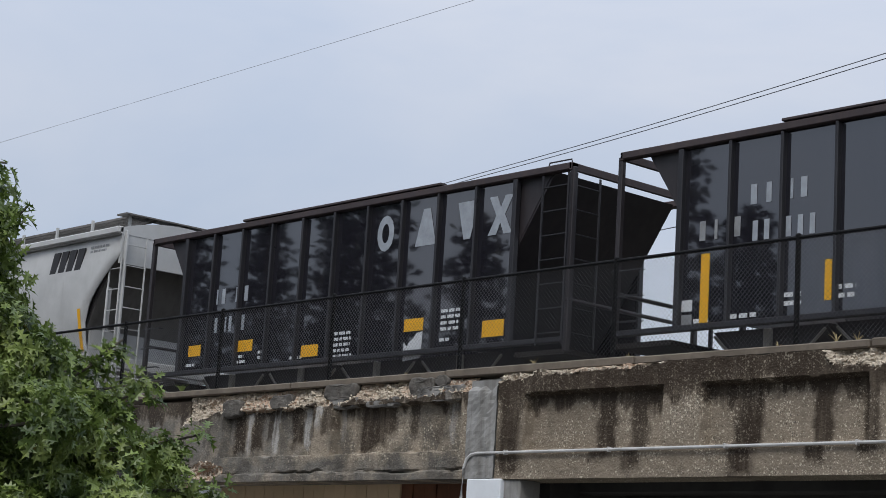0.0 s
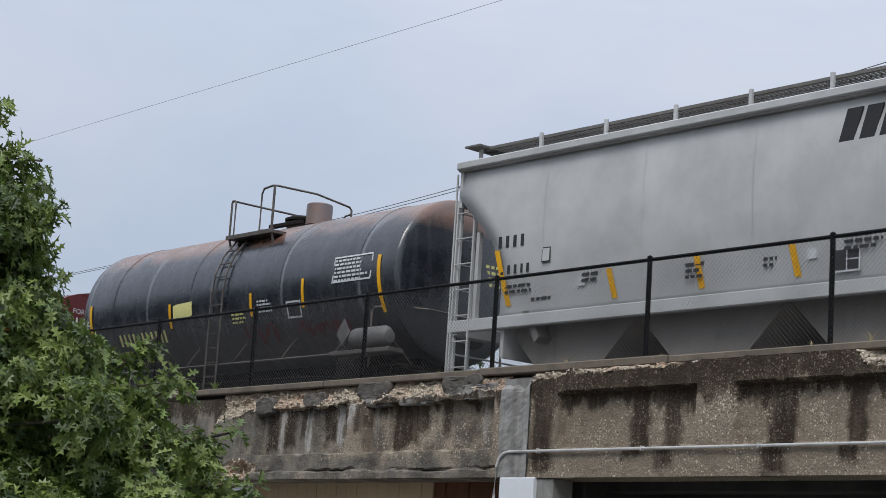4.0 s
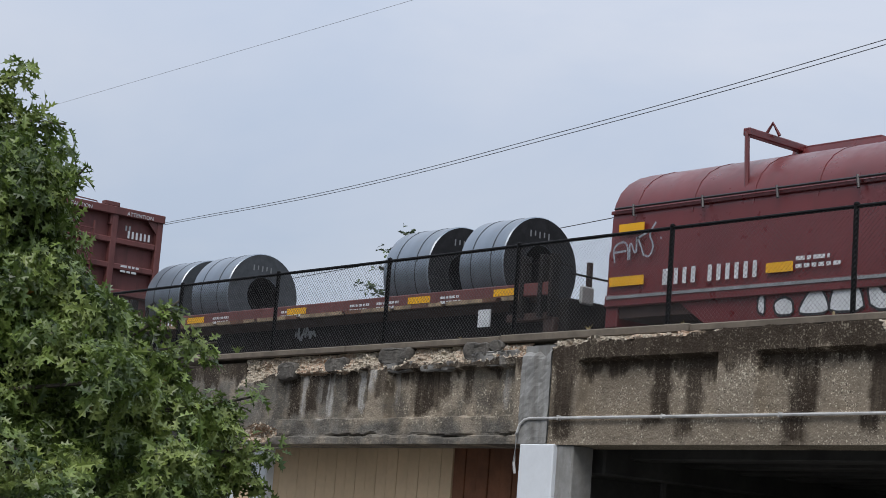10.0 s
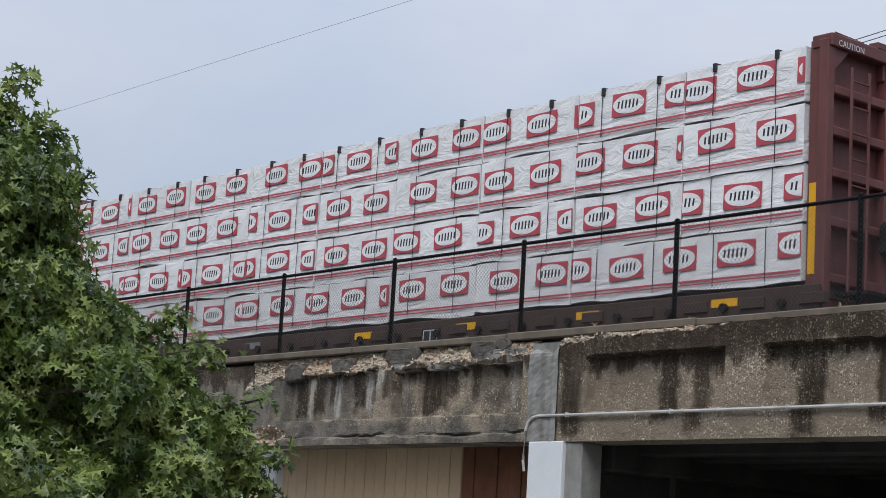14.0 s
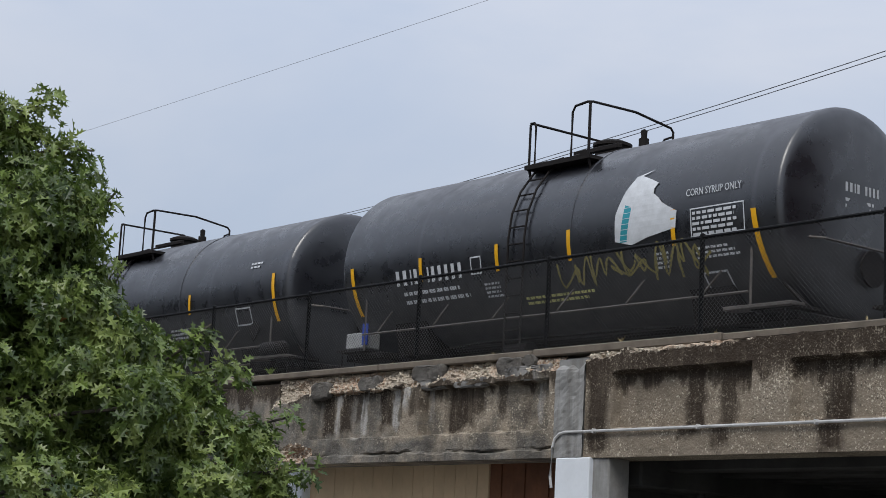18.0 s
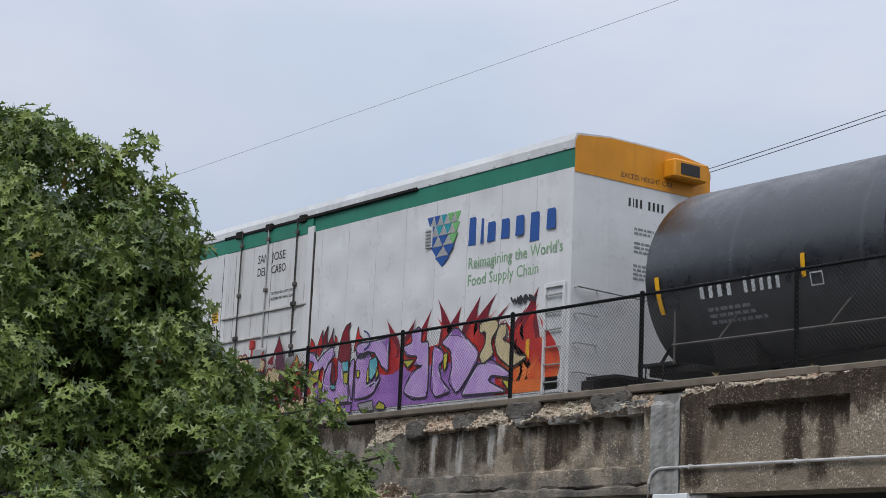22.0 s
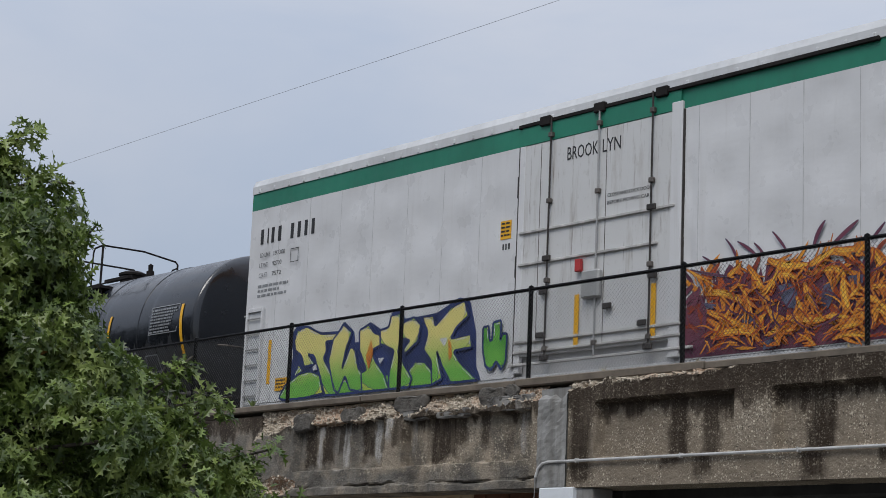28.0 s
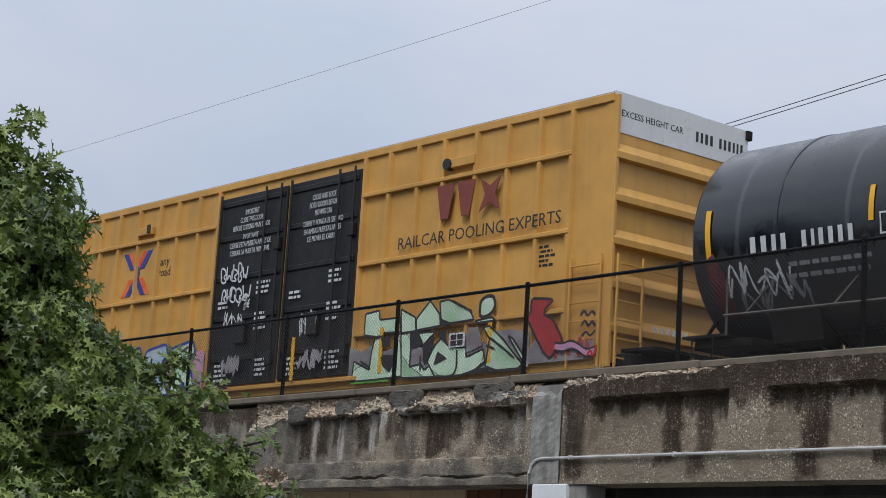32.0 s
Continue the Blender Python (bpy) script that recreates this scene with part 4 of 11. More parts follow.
def chain_link(width, height, pitch=0.068):
    """Two sets of slanting wires, bent over one another."""
    bm = B()
    n = int((width + height) / pitch)
    for s in (0, 1):
        for i in range(n + 1):
            a = i * pitch - height
            t0, t1 = max(0, -a), min(height, width - a)
            if t1 - t0 < 0.02:
                continue
            pts = [(a + t0, t0), (a + t1, t1)]
            if s:
                pts = [(width - x, z) for x, z in pts]
            (xa, za), (xb, zb) = pts
            y, r = (0.004 if s else -0.004), 0.0025
            d = Vector((xb - xa, 0, zb - za)).normalized()
            q = Vector((-d.z, 0, d.x)) * r
            p = [Vector((xa, y, za)), Vector((xb, y, zb))]
            ring = [[bm.verts.new(k + o) for o in (q, -q * 0.5 + Vector((0, r, 0)), -q * 0.5 - Vector((0, r, 0)))] for k in p]
            for k in range(3):
                bm.faces.new((ring[0][k], ring[0][(k + 1) % 3], ring[1][(k + 1) % 3], ring[1][k]))
    return bm


link_me = mesh_of(chain_link(2.985, FT - FB - 0.02), "mesh_panel")
for k, x in enumerate(posts):
    p = part("post", post_me, fence_black, fence)
    p.location = (x, FY, 0)
    c = part("cap", cap_me, fence_black, p)
    if k < len(posts) - 1:
        m = part("mesh_panel", link_me, mesh_wire, fence)
        m.location = (posts[k + 1], FY - 0.03, FB)
part("top_rail", tube(B(), [(posts[0], FY, FT), (posts[-1], FY, FT)], 0.026, 8), fence_black, fence)
part("tension_wire", tube(B(), [(posts[0], FY, FB + 0.03), (posts[-1], FY, FB + 0.03)], 0.006, 5), fence_black, fence)

# ---- overhead wires beyond the track ----
def cable(points, r, label, material=wire_mat):
    pts = []
    for k in range(len(points) - 1):
        p = [Vector(points[min(max(k + o, 0), len(points) - 1)]) for o in (-1, 0, 1, 2)]
        for i in range(8):
            u = i / 8
            pts.append(0.5 * (2 * p[1] + (p[2] - p[0]) * u + (2 * p[0] - 5 * p[1] + 4 * p[2] - p[3]) * u * u + (3 * p[1] - p[0] - 3 * p[2] + p[3]) * u ** 3))
    tagged(part("overhead_wire", tube(B(), pts, r, 5), material), label, "cable", "overhead wires")


cable([(-160, 27.2, 14.6), (-90, 25.9, 14.1), (-48, 25.1, 14), (-26, 24.75, 14), (10, 24.1, 14.1)], 0.005, "thin grey overhead wire high over the track", thin_wire)
for k in (0, 1):
    cable([(x, y, z - 0.05 - k * drop) for x, y, z, drop in ((-150, 50, 16, 0.03), (-90, 39.5, 14.1, 0.04), (-59.2, 33.7, 12.7, 0.06), (-42.9, 31.5, 12.17, 0.075), (-31.5, 29.56, 12.0, 0.09), (-20.9, 27.7, 12.0, 0.1), (-5, 24.9, 12.27, 0.11), (15, 21.4, 13, 0.11))], 0.0095, "dark overhead wire crossing beyond the train")
cable([(-70, 40.5, 11.4), (-45, 36.2, 11.1), (-31.8, 33.9, 11), (-24.4, 32.6, 11), (0, 28.4, 11.2), (20, 25, 11.6)], 0.013, "low dark overhead wire beyond the train")

# ---- dry weeds in the joint behind the kerb ----
weed_dry = plain("dry_grass", (0.30, 0.24, 0.12), 0.8, 0, 0.3, 8.0)
weed_green = plain("weed_green", (0.16, 0.22, 0.06), 0.7, 0, 0.3, 8.0)


def weed(x, height, count, material, label, seed):
    rg = random.Random(seed)
    ob = thing("weed_tuft", pose(x, FACE + 0.3, 4.89), label, "weed", "weeds on the kerb")
    for i in range(count):
        bm, last = B(), None
        ang, lean, h = rg.uniform(0, 6.28), rg.uniform(0.2, 0.9), height * rg.uniform(0.5, 1.0)
        d = Vector((math.cos(ang), 0.5 * math.sin(ang), 0))
        for k in range(5):
            u = k / 4
            p = d * (lean * h * u * u) + Vector((0, 0, h * u * (1 - 0.25 * u * lean)))
            w = 0.006 * (1 - u) + 0.0015 + (0.006 if material is weed_green and k in (2, 3) else 0)
            pair = [bm.verts.new(p + Vector((e * w, e * 0.003, 0))) for e in (-1, 1)]
            if last:
                bm.faces.new((last[0], last[1], pair[1], pair[0]))
            last = pair
        part("blade", bm, material, ob)


for k, (x, h, n) in enumerate(((-26.55, 0.22, 26), (-18.05, 0.16, 9), (-16.35, 0.12, 6), (-13.05, 0.2, 6), (-12.75, 0.16, 5), (-13.9, 0.13, 5), (-20.7, 0.10, 5), (-23.2, 0.10, 5))):
    weed(x, h, n, weed_green if k == 0 else weed_dry, "yellow-green weed sprouting behind the kerb" if k == 0 else "thin tuft of dry grass behind the kerb", 60 + k)

# ---- graffiti: layered letter-like strokes, flames and fields on a car side ----
def stroke(bm, p0, p1, p2, widths, y, n=9, grow=0.0, lead=0.0):
    """A bent spray-can stroke through three points whose width changes along it."""
    last = None
    for k in range(n + 1):
        u = lead + (1 - 2 * lead) * k / n
        p = [(1 - u) ** 2 * a + 2 * u * (1 - u) * b + u * u * c for a, b, c in zip(p0, p1, p2)]
        d = Vector([2 * (1 - u) * (b - a) + 2 * u * (c - b) for a, b, c in zip(p0, p1, p2)])
        if d.length < 1e-6:
            d = Vector((1, 0))
        q = Vector((-d.y, d.x)).normalized() * ((widths[0] * (1 - u) * (1 - 2 * u) + 4 * widths[1] * u * (1 - u) + widths[2] * u * (2 * u - 1)) + grow)
        if k in (0, n) and grow:
            e = d.normalized() * grow * (-1 if k == 0 else 1)
            p = [p[0] + e.x, p[1] + e.y]
        pair = [bm.verts.new((p[0] + q.x * m, y, p[1] + q.y * m)) for m in (-1, 1)]
        if last:
            bm.faces.new((last[0], pair[0], pair[1], last[1]))
        last = pair


def softened(pts, cut, closed, times=1):
    """Rounds the corners of an outline."""
    for _ in range(times):
        n, made = len(pts), []
        for i in range(n if closed else n - 1):
            (xa, za), (xb, zb) = pts[i], pts[(i + 1) % n]
            made += [(xa + (xb - xa) * cut, za + (zb - za) * cut), (xb - (xb - xa) * cut, zb - (zb - za) * cut)]
        pts = made if closed else [pts[0]] + made + [pts[-1]]
    return pts


def ribbon(bm, pts, w, y, closed):
    """A painted line of even width along points (x, z)."""
    n, pairs = len(pts), []
    for i, (x, z) in enumerate(pts):
        (xa, za), (xb, zb) = (pts[i - 1], pts[(i + 1) % n]) if closed else (pts[max(i - 1, 0)], pts[min(i + 1, n - 1)])
        d = Vector((xb - xa, zb - za))
        q = Vector((-d.y, d.x)).normalized() * w
        pairs.append([bm.verts.new((x + q.x * e, y, z + q.y * e)) for e in (-1, 1)])
    for i in range(n if closed else n - 1):
        a, b = pairs[i], pairs[(i + 1) % n]
        bm.faces.new((a[0], b[0], b[1], a[1]))


def letter(ob, y, fill, edge, pts, w=0.016, shine=True, cut=0.12, times=1, label="spray-painted letter shape", name="graffiti_letter", facet=None):
    """A painted form: its fill, a dark outline and thin light edges along its upper sides."""
    raw, pts = pts, softened(pts, cut, True, times)
    if sum(xa * zb - xb * za for (xa, za), (xb, zb) in zip(pts, pts[1:] + pts[:1])) < 0:
        pts = pts[::-1]
    bm = B()
    corner = [bm.verts.new((x, y, z)) for x, z in pts]
    for tri in tessellate_polygon([[Vector((x, z, 0)) for x, z in pts]]):
        bm.faces.new([corner[k] for k in tri])
    form = part(name, bm, fill, ob, label)
    if w:
        bm = B()
        ribbon(bm, pts, w, y - 0.0016, True)
        part("outline", bm, edge, form)
    if facet:
        # corners of the form filled with a second tone, and a crease beside each
        turn = 1 if sum(xa * zb - xb * za for (xa, za), (xb, zb) in zip(raw, raw[1:] + raw[:1])) > 0 else -1
        for i, b in enumerate(raw):
            a, c = raw[i - 1], raw[(i + 1) % len(raw)]
            area = ((b[0] - a[0]) * (c[1] - b[1]) - (b[1] - a[1]) * (c[0] - b[0])) * turn
            if area > 0.02 and i % 2:
                m = [(b[0] + (q[0] - b[0]) * k, b[1] + (q[1] - b[1]) * k) for q, k in ((a, 0.55), (c, 0.55))]
                mid = ((m[0][0] + m[1][0]) / 2 * 0.85 + b[0] * 0.15, (m[0][1] + m[1][1]) / 2 * 0.85 + b[1] * 0.15)
                foot = [(b[0] * 0.82 + mid[0] * 0.18, b[1] * 0.82 + mid[1] * 0.18)]
                tone, crease = B(), B()
                tone.faces.new([tone.verts.new((u, y - 0.0006, v)) for u, v in (foot[0], m[0], mid, m[1])])
                ribbon(crease, [m[0], mid, m[1]], 0.006, y - 0.0011, False)
                part("shaded_corner", tone, facet, form)
                part("crease", crease, edge, form)
    if shine:
        for (xa, za), (xb, zb) in zip(pts, pts[1:] + pts[:1]):
            d = Vector((xb - xa, zb - za))
            inward = Vector((-d.y, d.x)).normalized() * 0.045
            if d.length > 0.16 and inward.y < 0:
                bm = B()
                ribbon(bm, [(xa + d.x * 0.15 + inward.x, za + d.y * 0.15 + inward.y), (xa + d.x * 0.8 + inward.x, za + d.y * 0.8 + inward.y)], 0.008, y - 0.0024, False)
                part("highlight", bm, white_mark, form)
    return form


def spray_line(ob, y, material, r, pts, name="graffiti_line"):
    """One sweep of a spray can through points."""
    bm = B()
    ribbon(bm, softened(pts, 0.25, False, 2), r, y, False)
    part(name, bm, material, ob)


# ---- the train: one function for each kind of car ----
CARGO = []


def hopper_car(xc, yc, marks):
    """An open-top coal hopper: ribbed sides, slope sheets at open ends, discharge bays."""
    ob = car("hopper_car", xc, yc, 12.1, 4.45, "black open-top hopper car, ribbed sides, dusty and faded", "hopper car", 0.55, 6.0)
    L, W, top, low = 6.05, 1.6, 4.10, 1.32
    bl, br = -4.8, 4.75
    for s in (-1, 1):
        y0, y1 = (-W + 0.10, -W + 0.13) if s < 0 else (W - 0.13, W - 0.10)
        part("side_sheet", box(B(), bl, br, y0, y1, low, top - 0.05), hopper_black, ob, "black side with streaks where dust has run")
        e = -W if s < 0 else W
        part("top_chord", box(B(), -L, L, min(e, e - s * 0.16), max(e, e - s * 0.16), top - 0.04, top + 0.075, 0.012), rust_cap, ob)
        part("top_lip", box(B(), -2.9, 2.9, min(e + s * 0.012, e - s * 0.14), max(e + s * 0.012, e - s * 0.14), top + 0.092, top + 0.135, 0.008), rust_cap, ob)
        part("side_sill", box(B(), -L, L, min(e, e - s * 0.14), max(e, e - s * 0.14), low - 0.07, low + 0.015, 0.008), hopper_rib, ob)
        for i in range(11):
            x = bl + (br - bl) * i / 10
            w = 0.026 if 0 < i < 10 else 0.05
            part("rib", box(B(), x - w, x + w, min(e, e - s * 0.11), max(e, e - s * 0.11), low, top - 0.05, 0.01), hopper_rib, ob)
    for s in (-1, 1):
        x1 = bl if s < 0 else br
        # slope sheet from the top end down to the bay, corner posts and end ties
        for y in (-W + 0.13, W - 0.16):
            part("end_gusset", prism(B(), [(x1, top), (s * 5.5, top), (x1, 2.95)], y, y + 0.03, "y"), hopper_frame, ob)
        part("slope_sheet", prism(B(), [(s * 5.5, top), (s * 5.56, top), (s * 3.64, 1.28), (s * 3.58, 1.28)], -W + 0.14, W - 0.14, "y"), hopper_frame, ob)
        part("end_sheet", box(B(), min(s * L, s * (L - 0.06)), max(s * L, s * (L - 0.06)), -W, W, top - 0.06, top + 0.07, 0.01), rust_cap, ob)
        for y in (-W + 0.06, W - 0.06):
            part("corner_post", box(B(), s * L - 0.045, s * L + 0.045, y - 0.045, y + 0.045, 1.1, top, 0.01), hopper_frame, ob)
        if s > 0:
            ladder(ob, 5.45, L - 0.02, 1.2, 4.0, -W - 0.03, 7, hopper_rib, 0.014)
            ladder(ob, -W + 0.1, -W + 0.65, 1.2, 4.0, L + 0.03, 7, hopper_rib, 0.014, along="y")
        else:
            for z in (1.45, 1.85, 2.25):
                part("grab_iron", tube(B(), [(-L, -W - 0.01, z), (-L, -W - 0.07, z), (-5.45, -W - 0.07, z), (-5.45, -W + 0.02, z)], 0.014, 5), hopper_rib, ob)
            part("end_post", box(B(), -L - 0.03, -L + 0.03, 0.7, 0.76, 1.1, top, 0.008), hopper_rib, ob)
        for z in (1.9,):
            part("end_tie", box(B(), s * L - 0.05, s * L + 0.05, -W, W, z, z + 0.05, 0.01), hopper_frame, ob)
        part("end_platform", box(B(), min(s * L, s * 4.9), max(s * L, s * 4.9), -W + 0.05, W - 0.05, 1.06, 1.14), truck_steel, ob)
    for i, x in enumerate((-3.3, -1.1, 1.1, 3.3)):
        bm = B()
        for s in (-1, 1):
            prism(bm, [(x - 1.05, 1.25), (x + 1.05, 1.25), (x + 0.22, 0.48), (x - 0.22, 0.48)], s * 1.2 - 0.03, s * 1.2 + 0.03, "y")
            prism(bm, [(x + s * 1.05, 1.25), (x + s * 1.0, 1.25), (x + s * 0.2, 0.48), (x + s * 0.24, 0.48)], -1.2, 1.2, "y")
        part("discharge_bay", bm, hopper_frame, ob)
        part("bay_strut", box(B(), x - 0.06, x + 0.06, -1.32, -1.22, 0.55, 1.24, 0.015), bay_dust, ob)
        for s in (-1, 1):
            part("bay_edge", tube(B(), [(x + s * 1.0, -1.26, 1.18), (x + s * 0.24, -1.26, 0.5)], 0.026, 5), bay_dust, ob)
    part("grab_hoop", tube(B(), [(5.2, -W + 0.3, top + 0.08), (5.25, -W + 0.3, top + 0.22), (5.75, -W + 0.3, top + 0.22), (5.8, -W + 0.3, top + 0.08)], 0.014, 5), hopper_frame, ob)
    f = -W + 0.096
    marks(ob, f)
    return ob


def marks_b(ob, f):
    for x, w, k in ((1.13, 0.5, 0), (2.2, 0.55, 1), (3.28, 0.52, 2), (4.06, 0.58, 3)):
        bm, z0, z1 = B(), 3.18, 3.84
        if k == 1:
            prism(bm, [(x, z0), (x + w, z0), (x + w * 0.66, z1), (x + w * 0.34, z1)], f - 0.004, f, "y")
        elif k == 2:
            prism(bm, [(x, z1), (x + w, z1), (x + w * 0.66, z0), (x + w * 0.34, z0)], f - 0.004, f, "y")
        elif k == 3:
            prism(bm, [(x, z1), (x + w * 0.34, z1), (x + w * 0.5, (z0 + z1) / 2 + 0.13), (x + w * 0.66, z1), (x + w, z1), (x + w * 0.68, (z0 + z1) / 2), (x + w, z0), (x + w * 0.66, z0), (x + w * 0.5, (z0 + z1) / 2 - 0.13), (x + w * 0.34, z0), (x, z0), (x + w * 0.32, (z0 + z1) / 2)], f - 0.004, f, "y")
        else:
            cx, cz = x + w / 2, (z0 + z1) / 2
            n = 14
            ring = [[bm.verts.new((cx + q * w * 0.46 * math.cos(math.tau * (i + 0.5) / n), f - 0.003, cz + (0.33 if q > 0.9 else 0.18) * math.sin(math.tau * (i + 0.5) / n))) for i in range(n)] for q in (1.0, 0.42)]
            for i in range(n):
                bm.faces.new((ring[0][i], ring[0][(i + 1) % n], ring[1][(i + 1) % n], ring[1][i]))
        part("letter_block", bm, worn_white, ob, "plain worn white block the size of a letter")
    bars("reporting_bars", -3.72, 2.62, 0.3, [0.25, 0.6, 0, 0.6, 0.6], worn_white, ob, f)
    bars("reporting_bars", -3.72, 2.05, 0.3, [0.5, 0.25, 0.25, 0.5, 0.5, 0.5], worn_white, ob, f, 0.2)
    for x, z, w in ((-4.55, 1.62, 0.42), (-2.9, 1.62, 0.5), (-0.85, 1.4, 0.5), (2.05, 1.68, 0.5), (4.05, 1.45, 0.52)):
        plate("reflector", x, x + w, z, z + (0.22 if w < 0.51 else 0.28), reflect_yellow, ob, f)
    part("routing_card", prism(B(), [(2.07, 1.16), (2.53, 1.2), (2.55, 1.66), (2.4, 1.64), (2.32, 1.55), (2.22, 1.5), (2.15, 1.42), (2.07, 1.5)], f - 0.004, f, "y"), white_mark, ob, "torn white routing card")
    for x, z, w, n, k in ((-3.0, 1.5, 0.45, 3, 3), (-2.2, 1.55, 0.35, 2, 4), (0.05, 1.75, 0.6, 5, 5), (3.0, 1.95, 0.6, 4, 6), (-1.2, 1.38, 0.5, 1, 7), (-4.6, 1.42, 0.4, 1, 8), (3.0, 1.45, 0.3, 1, 9)):
        lines("stencil", x, z, w, n, 0.055, white_mark, ob, f, seed=k)


def marks_a(ob, f):
    bars("reporting_bars", -3.5, 3.05, 0.3, [0.6, 0.5, 0, 0.25, 0.6], worn_white, ob, f)
    bars("reporting_bars", -3.45, 2.5, 0.3, [0.5, 0.5, 0, 0.5, 0.5, 0.5], worn_white, ob, f, 0.2)
    bars("ghost_bars", -4.45, 2.6, 0.3, [0.6, 0.3, 0, 0.6], faint_mark, ob, f)
    plate("reflector", -4.4, -4.24, 1.36, 2.4, reflect_yellow, ob, f)
    plate("reflector", -2.15, -2.03, 1.52, 2.1, reflect_yellow, ob, f)
    plate("placard", -4.75, -4.55, 1.55, 1.72, white_mark, ob, f)
    plate("placard", -4.75, -4.55, 1.35, 1.5, faint_mark, ob, f)
    for x, z, w, n, k in ((-2.85, 1.62, 0.4, 2, 3), (-1.95, 1.66, 0.45, 2, 4), (-4.75, 1.36, 0.6, 1, 5), (-3.9, 1.38, 0.6, 1, 6)):
        lines("stencil", x, z, w, n, 0.065, white_mark, ob, f, seed=k)


hopper_car(72.1, 22.45, marks_a)
hopper_car(58.95, 22.45, marks_b)


def covered_hopper_car(xc, yc):
    """A round-sided grain hopper with a roof walk, open sloped ends and three bays."""
    ob = car("covered_hopper_car", xc, yc, 11.4, 4.3, "light grey covered hopper car with rounded sides and roof walk", "covered hopper", 0.6, 5.6)
    W, low, eave = 1.6, 1.78, 4.44

    def half_width(z):
        return 1.42 + 0.18 * math.sin(min(max((z - low) / (eave - low), 0), 1) * math.pi * 0.82 + 0.1)

    def reach(z):
        """Half length of the side at a height: it is cut away in a hollow curve under the eave."""
        return float(np.interp(z, (low, 2.2, 2.57, 3.0, 3.3, 3.56, 3.95, eave), (4.40, 4.32, 4.31, 4.48, 4.74, 5.02, 5.48, 5.5)))
    for s in (-1, 1):
        bm, rows = B(), []
        for j in range(31):
            z = low + (eave - low) * j / 30
            r = reach(z)
            rows.append([bm.verts.new((r * (2 * i / 24 - 1), s * half_width(z), z)) for i in range(25)])
        for a, b in zip(rows, rows[1:]):
            for i in range(24):
                bm.faces.new((a[i], a[i + 1], b[i + 1], b[i]))
        side = part("side_sheet", bm, cov_grey, ob, "grey curved side with faint seams", smooth=True)
        mod = side.modifiers.new("plate", "SOLIDIFY")
        mod.thickness = 0.02
        e0, e1 = (-1.53, -1.40) if s < 0 else (1.40, 1.53)
        part("side_sill", box(B(), -5.6, 5.6, e0, e1, low - 0.2, low + 0.01, 0.015), cov_grey, ob)
        part("eave_rail", box(B(), -5.5, 5.5, min(s * 1.52, s * 1.66), max(s * 1.52, s * 1.66), eave - 0.01, eave + 0.13, 0.02), cov_grey, ob)
        for x in (-3.3, -1.1, 1.1, 3.3):
            bm = B()
            for j in range(18):
                z0, z1 = low + (eave - low) * j / 18, low + (eave - low) * (j + 1) / 18
                h0, h1 = s * (half_width(z0) + 0.006), s * (half_width(z1) + 0.006)
                bm.faces.new([bm.verts.new(c) for c in ((x - 0.02, h0, z0), (x + 0.02, h0, z0), (x + 0.02, h1, z1), (x - 0.02, h1, z1))])
            part("seam", bm, cov_grey, side)
    part("roof", prism(B(), [(1.6 * (k / 8 - 1), eave + 0.1 + 0.27 * (1 - (k / 8 - 1) ** 2)) for k in range(17)] + [(1.6, eave - 0.03), (-1.6, eave - 0.03)], -5.5, 5.5), cov_grey, ob, smooth=True)
    for s in (-1, 1):
        part("slope_sheet", prism(B(), [(s * 5.45, eave), (s * 5.3, eave), (s * 3.4, 1.4), (s * 3.5, 1.3)], -1.45, 1.45, "y"), cov_dark, ob, "sloping end sheet coloured dark for its shade")
        part("end_bulkhead", box(B(), min(s * 5.49, s * 5.42), max(s * 5.49, s * 5.42), -1.55, 1.55, 3.78, eave - 0.034), cov_grey, ob)
        part("lower_end_sheet", box(B(), min(s * 4.36, s * 4.28), max(s * 4.36, s * 4.28), -1.42, 1.42, 1.1, 2.45), cov_grey, ob)
        part("pipe_stub", lathe(B(), [(s * 5.5, 0), (s * 5.5, 0.07), (s * 5.66, 0.07), (s * 5.66, 0)], 12, "x", (0, 0.35, eave + 0.12)), cov_grey, ob)
        part("end_frame", box(B(), min(s * 5.6, s * 5.4), max(s * 5.6, s * 5.4), -1.5, 1.5, low - 0.25, low - 0.02, 0.015), cov_grey, ob)
        for y in (-1.45, 1.45):
            part("corner_post", box(B(), s * 5.52 - 0.035, s * 5.52 + 0.035, y - 0.035, y + 0.035, 0.9, eave + 0.05, 0.01), cov_grey, ob)
            part("inner_post", box(B(), s * 5.0 - 0.04, s * 5.0 + 0.04, y - 0.05, y + 0.05, low, 3.3, 0.01), cov_grey, ob)
        ladder(ob, s * 5.52 if s < 0 else 5.08, s * 5.08 if s < 0 else 5.52, 0.75, 3.9, -1.53, 7, cov_grey, 0.014)
        ladder(ob, -1.5, -1.0, 0.8, 4.4, s * 5.62, 8, cov_grey, 0.013, along="y")
        part("step_rail", tube(B(), [(s * 5.62, -1.45, 1.35), (s * 5.95, -1.0, 1.3), (s * 6.0, 1.0, 1.3), (s * 5.62, 1.45, 1.35)], 0.018, 5), cov_grey, ob)
        # end platform of the roof walk
        part("walk_end", box(B(), min(s * 5.5, s * 5.1), max(s * 5.5, s * 5.1), -1.5, 1.5, eave + 0.42, eave + 0.45), cov_dark, ob)
    for y in (-0.95, 0.95):
        bm = B()
        for i in range(120):
            x = -5.35 + 10.75 * i / 119
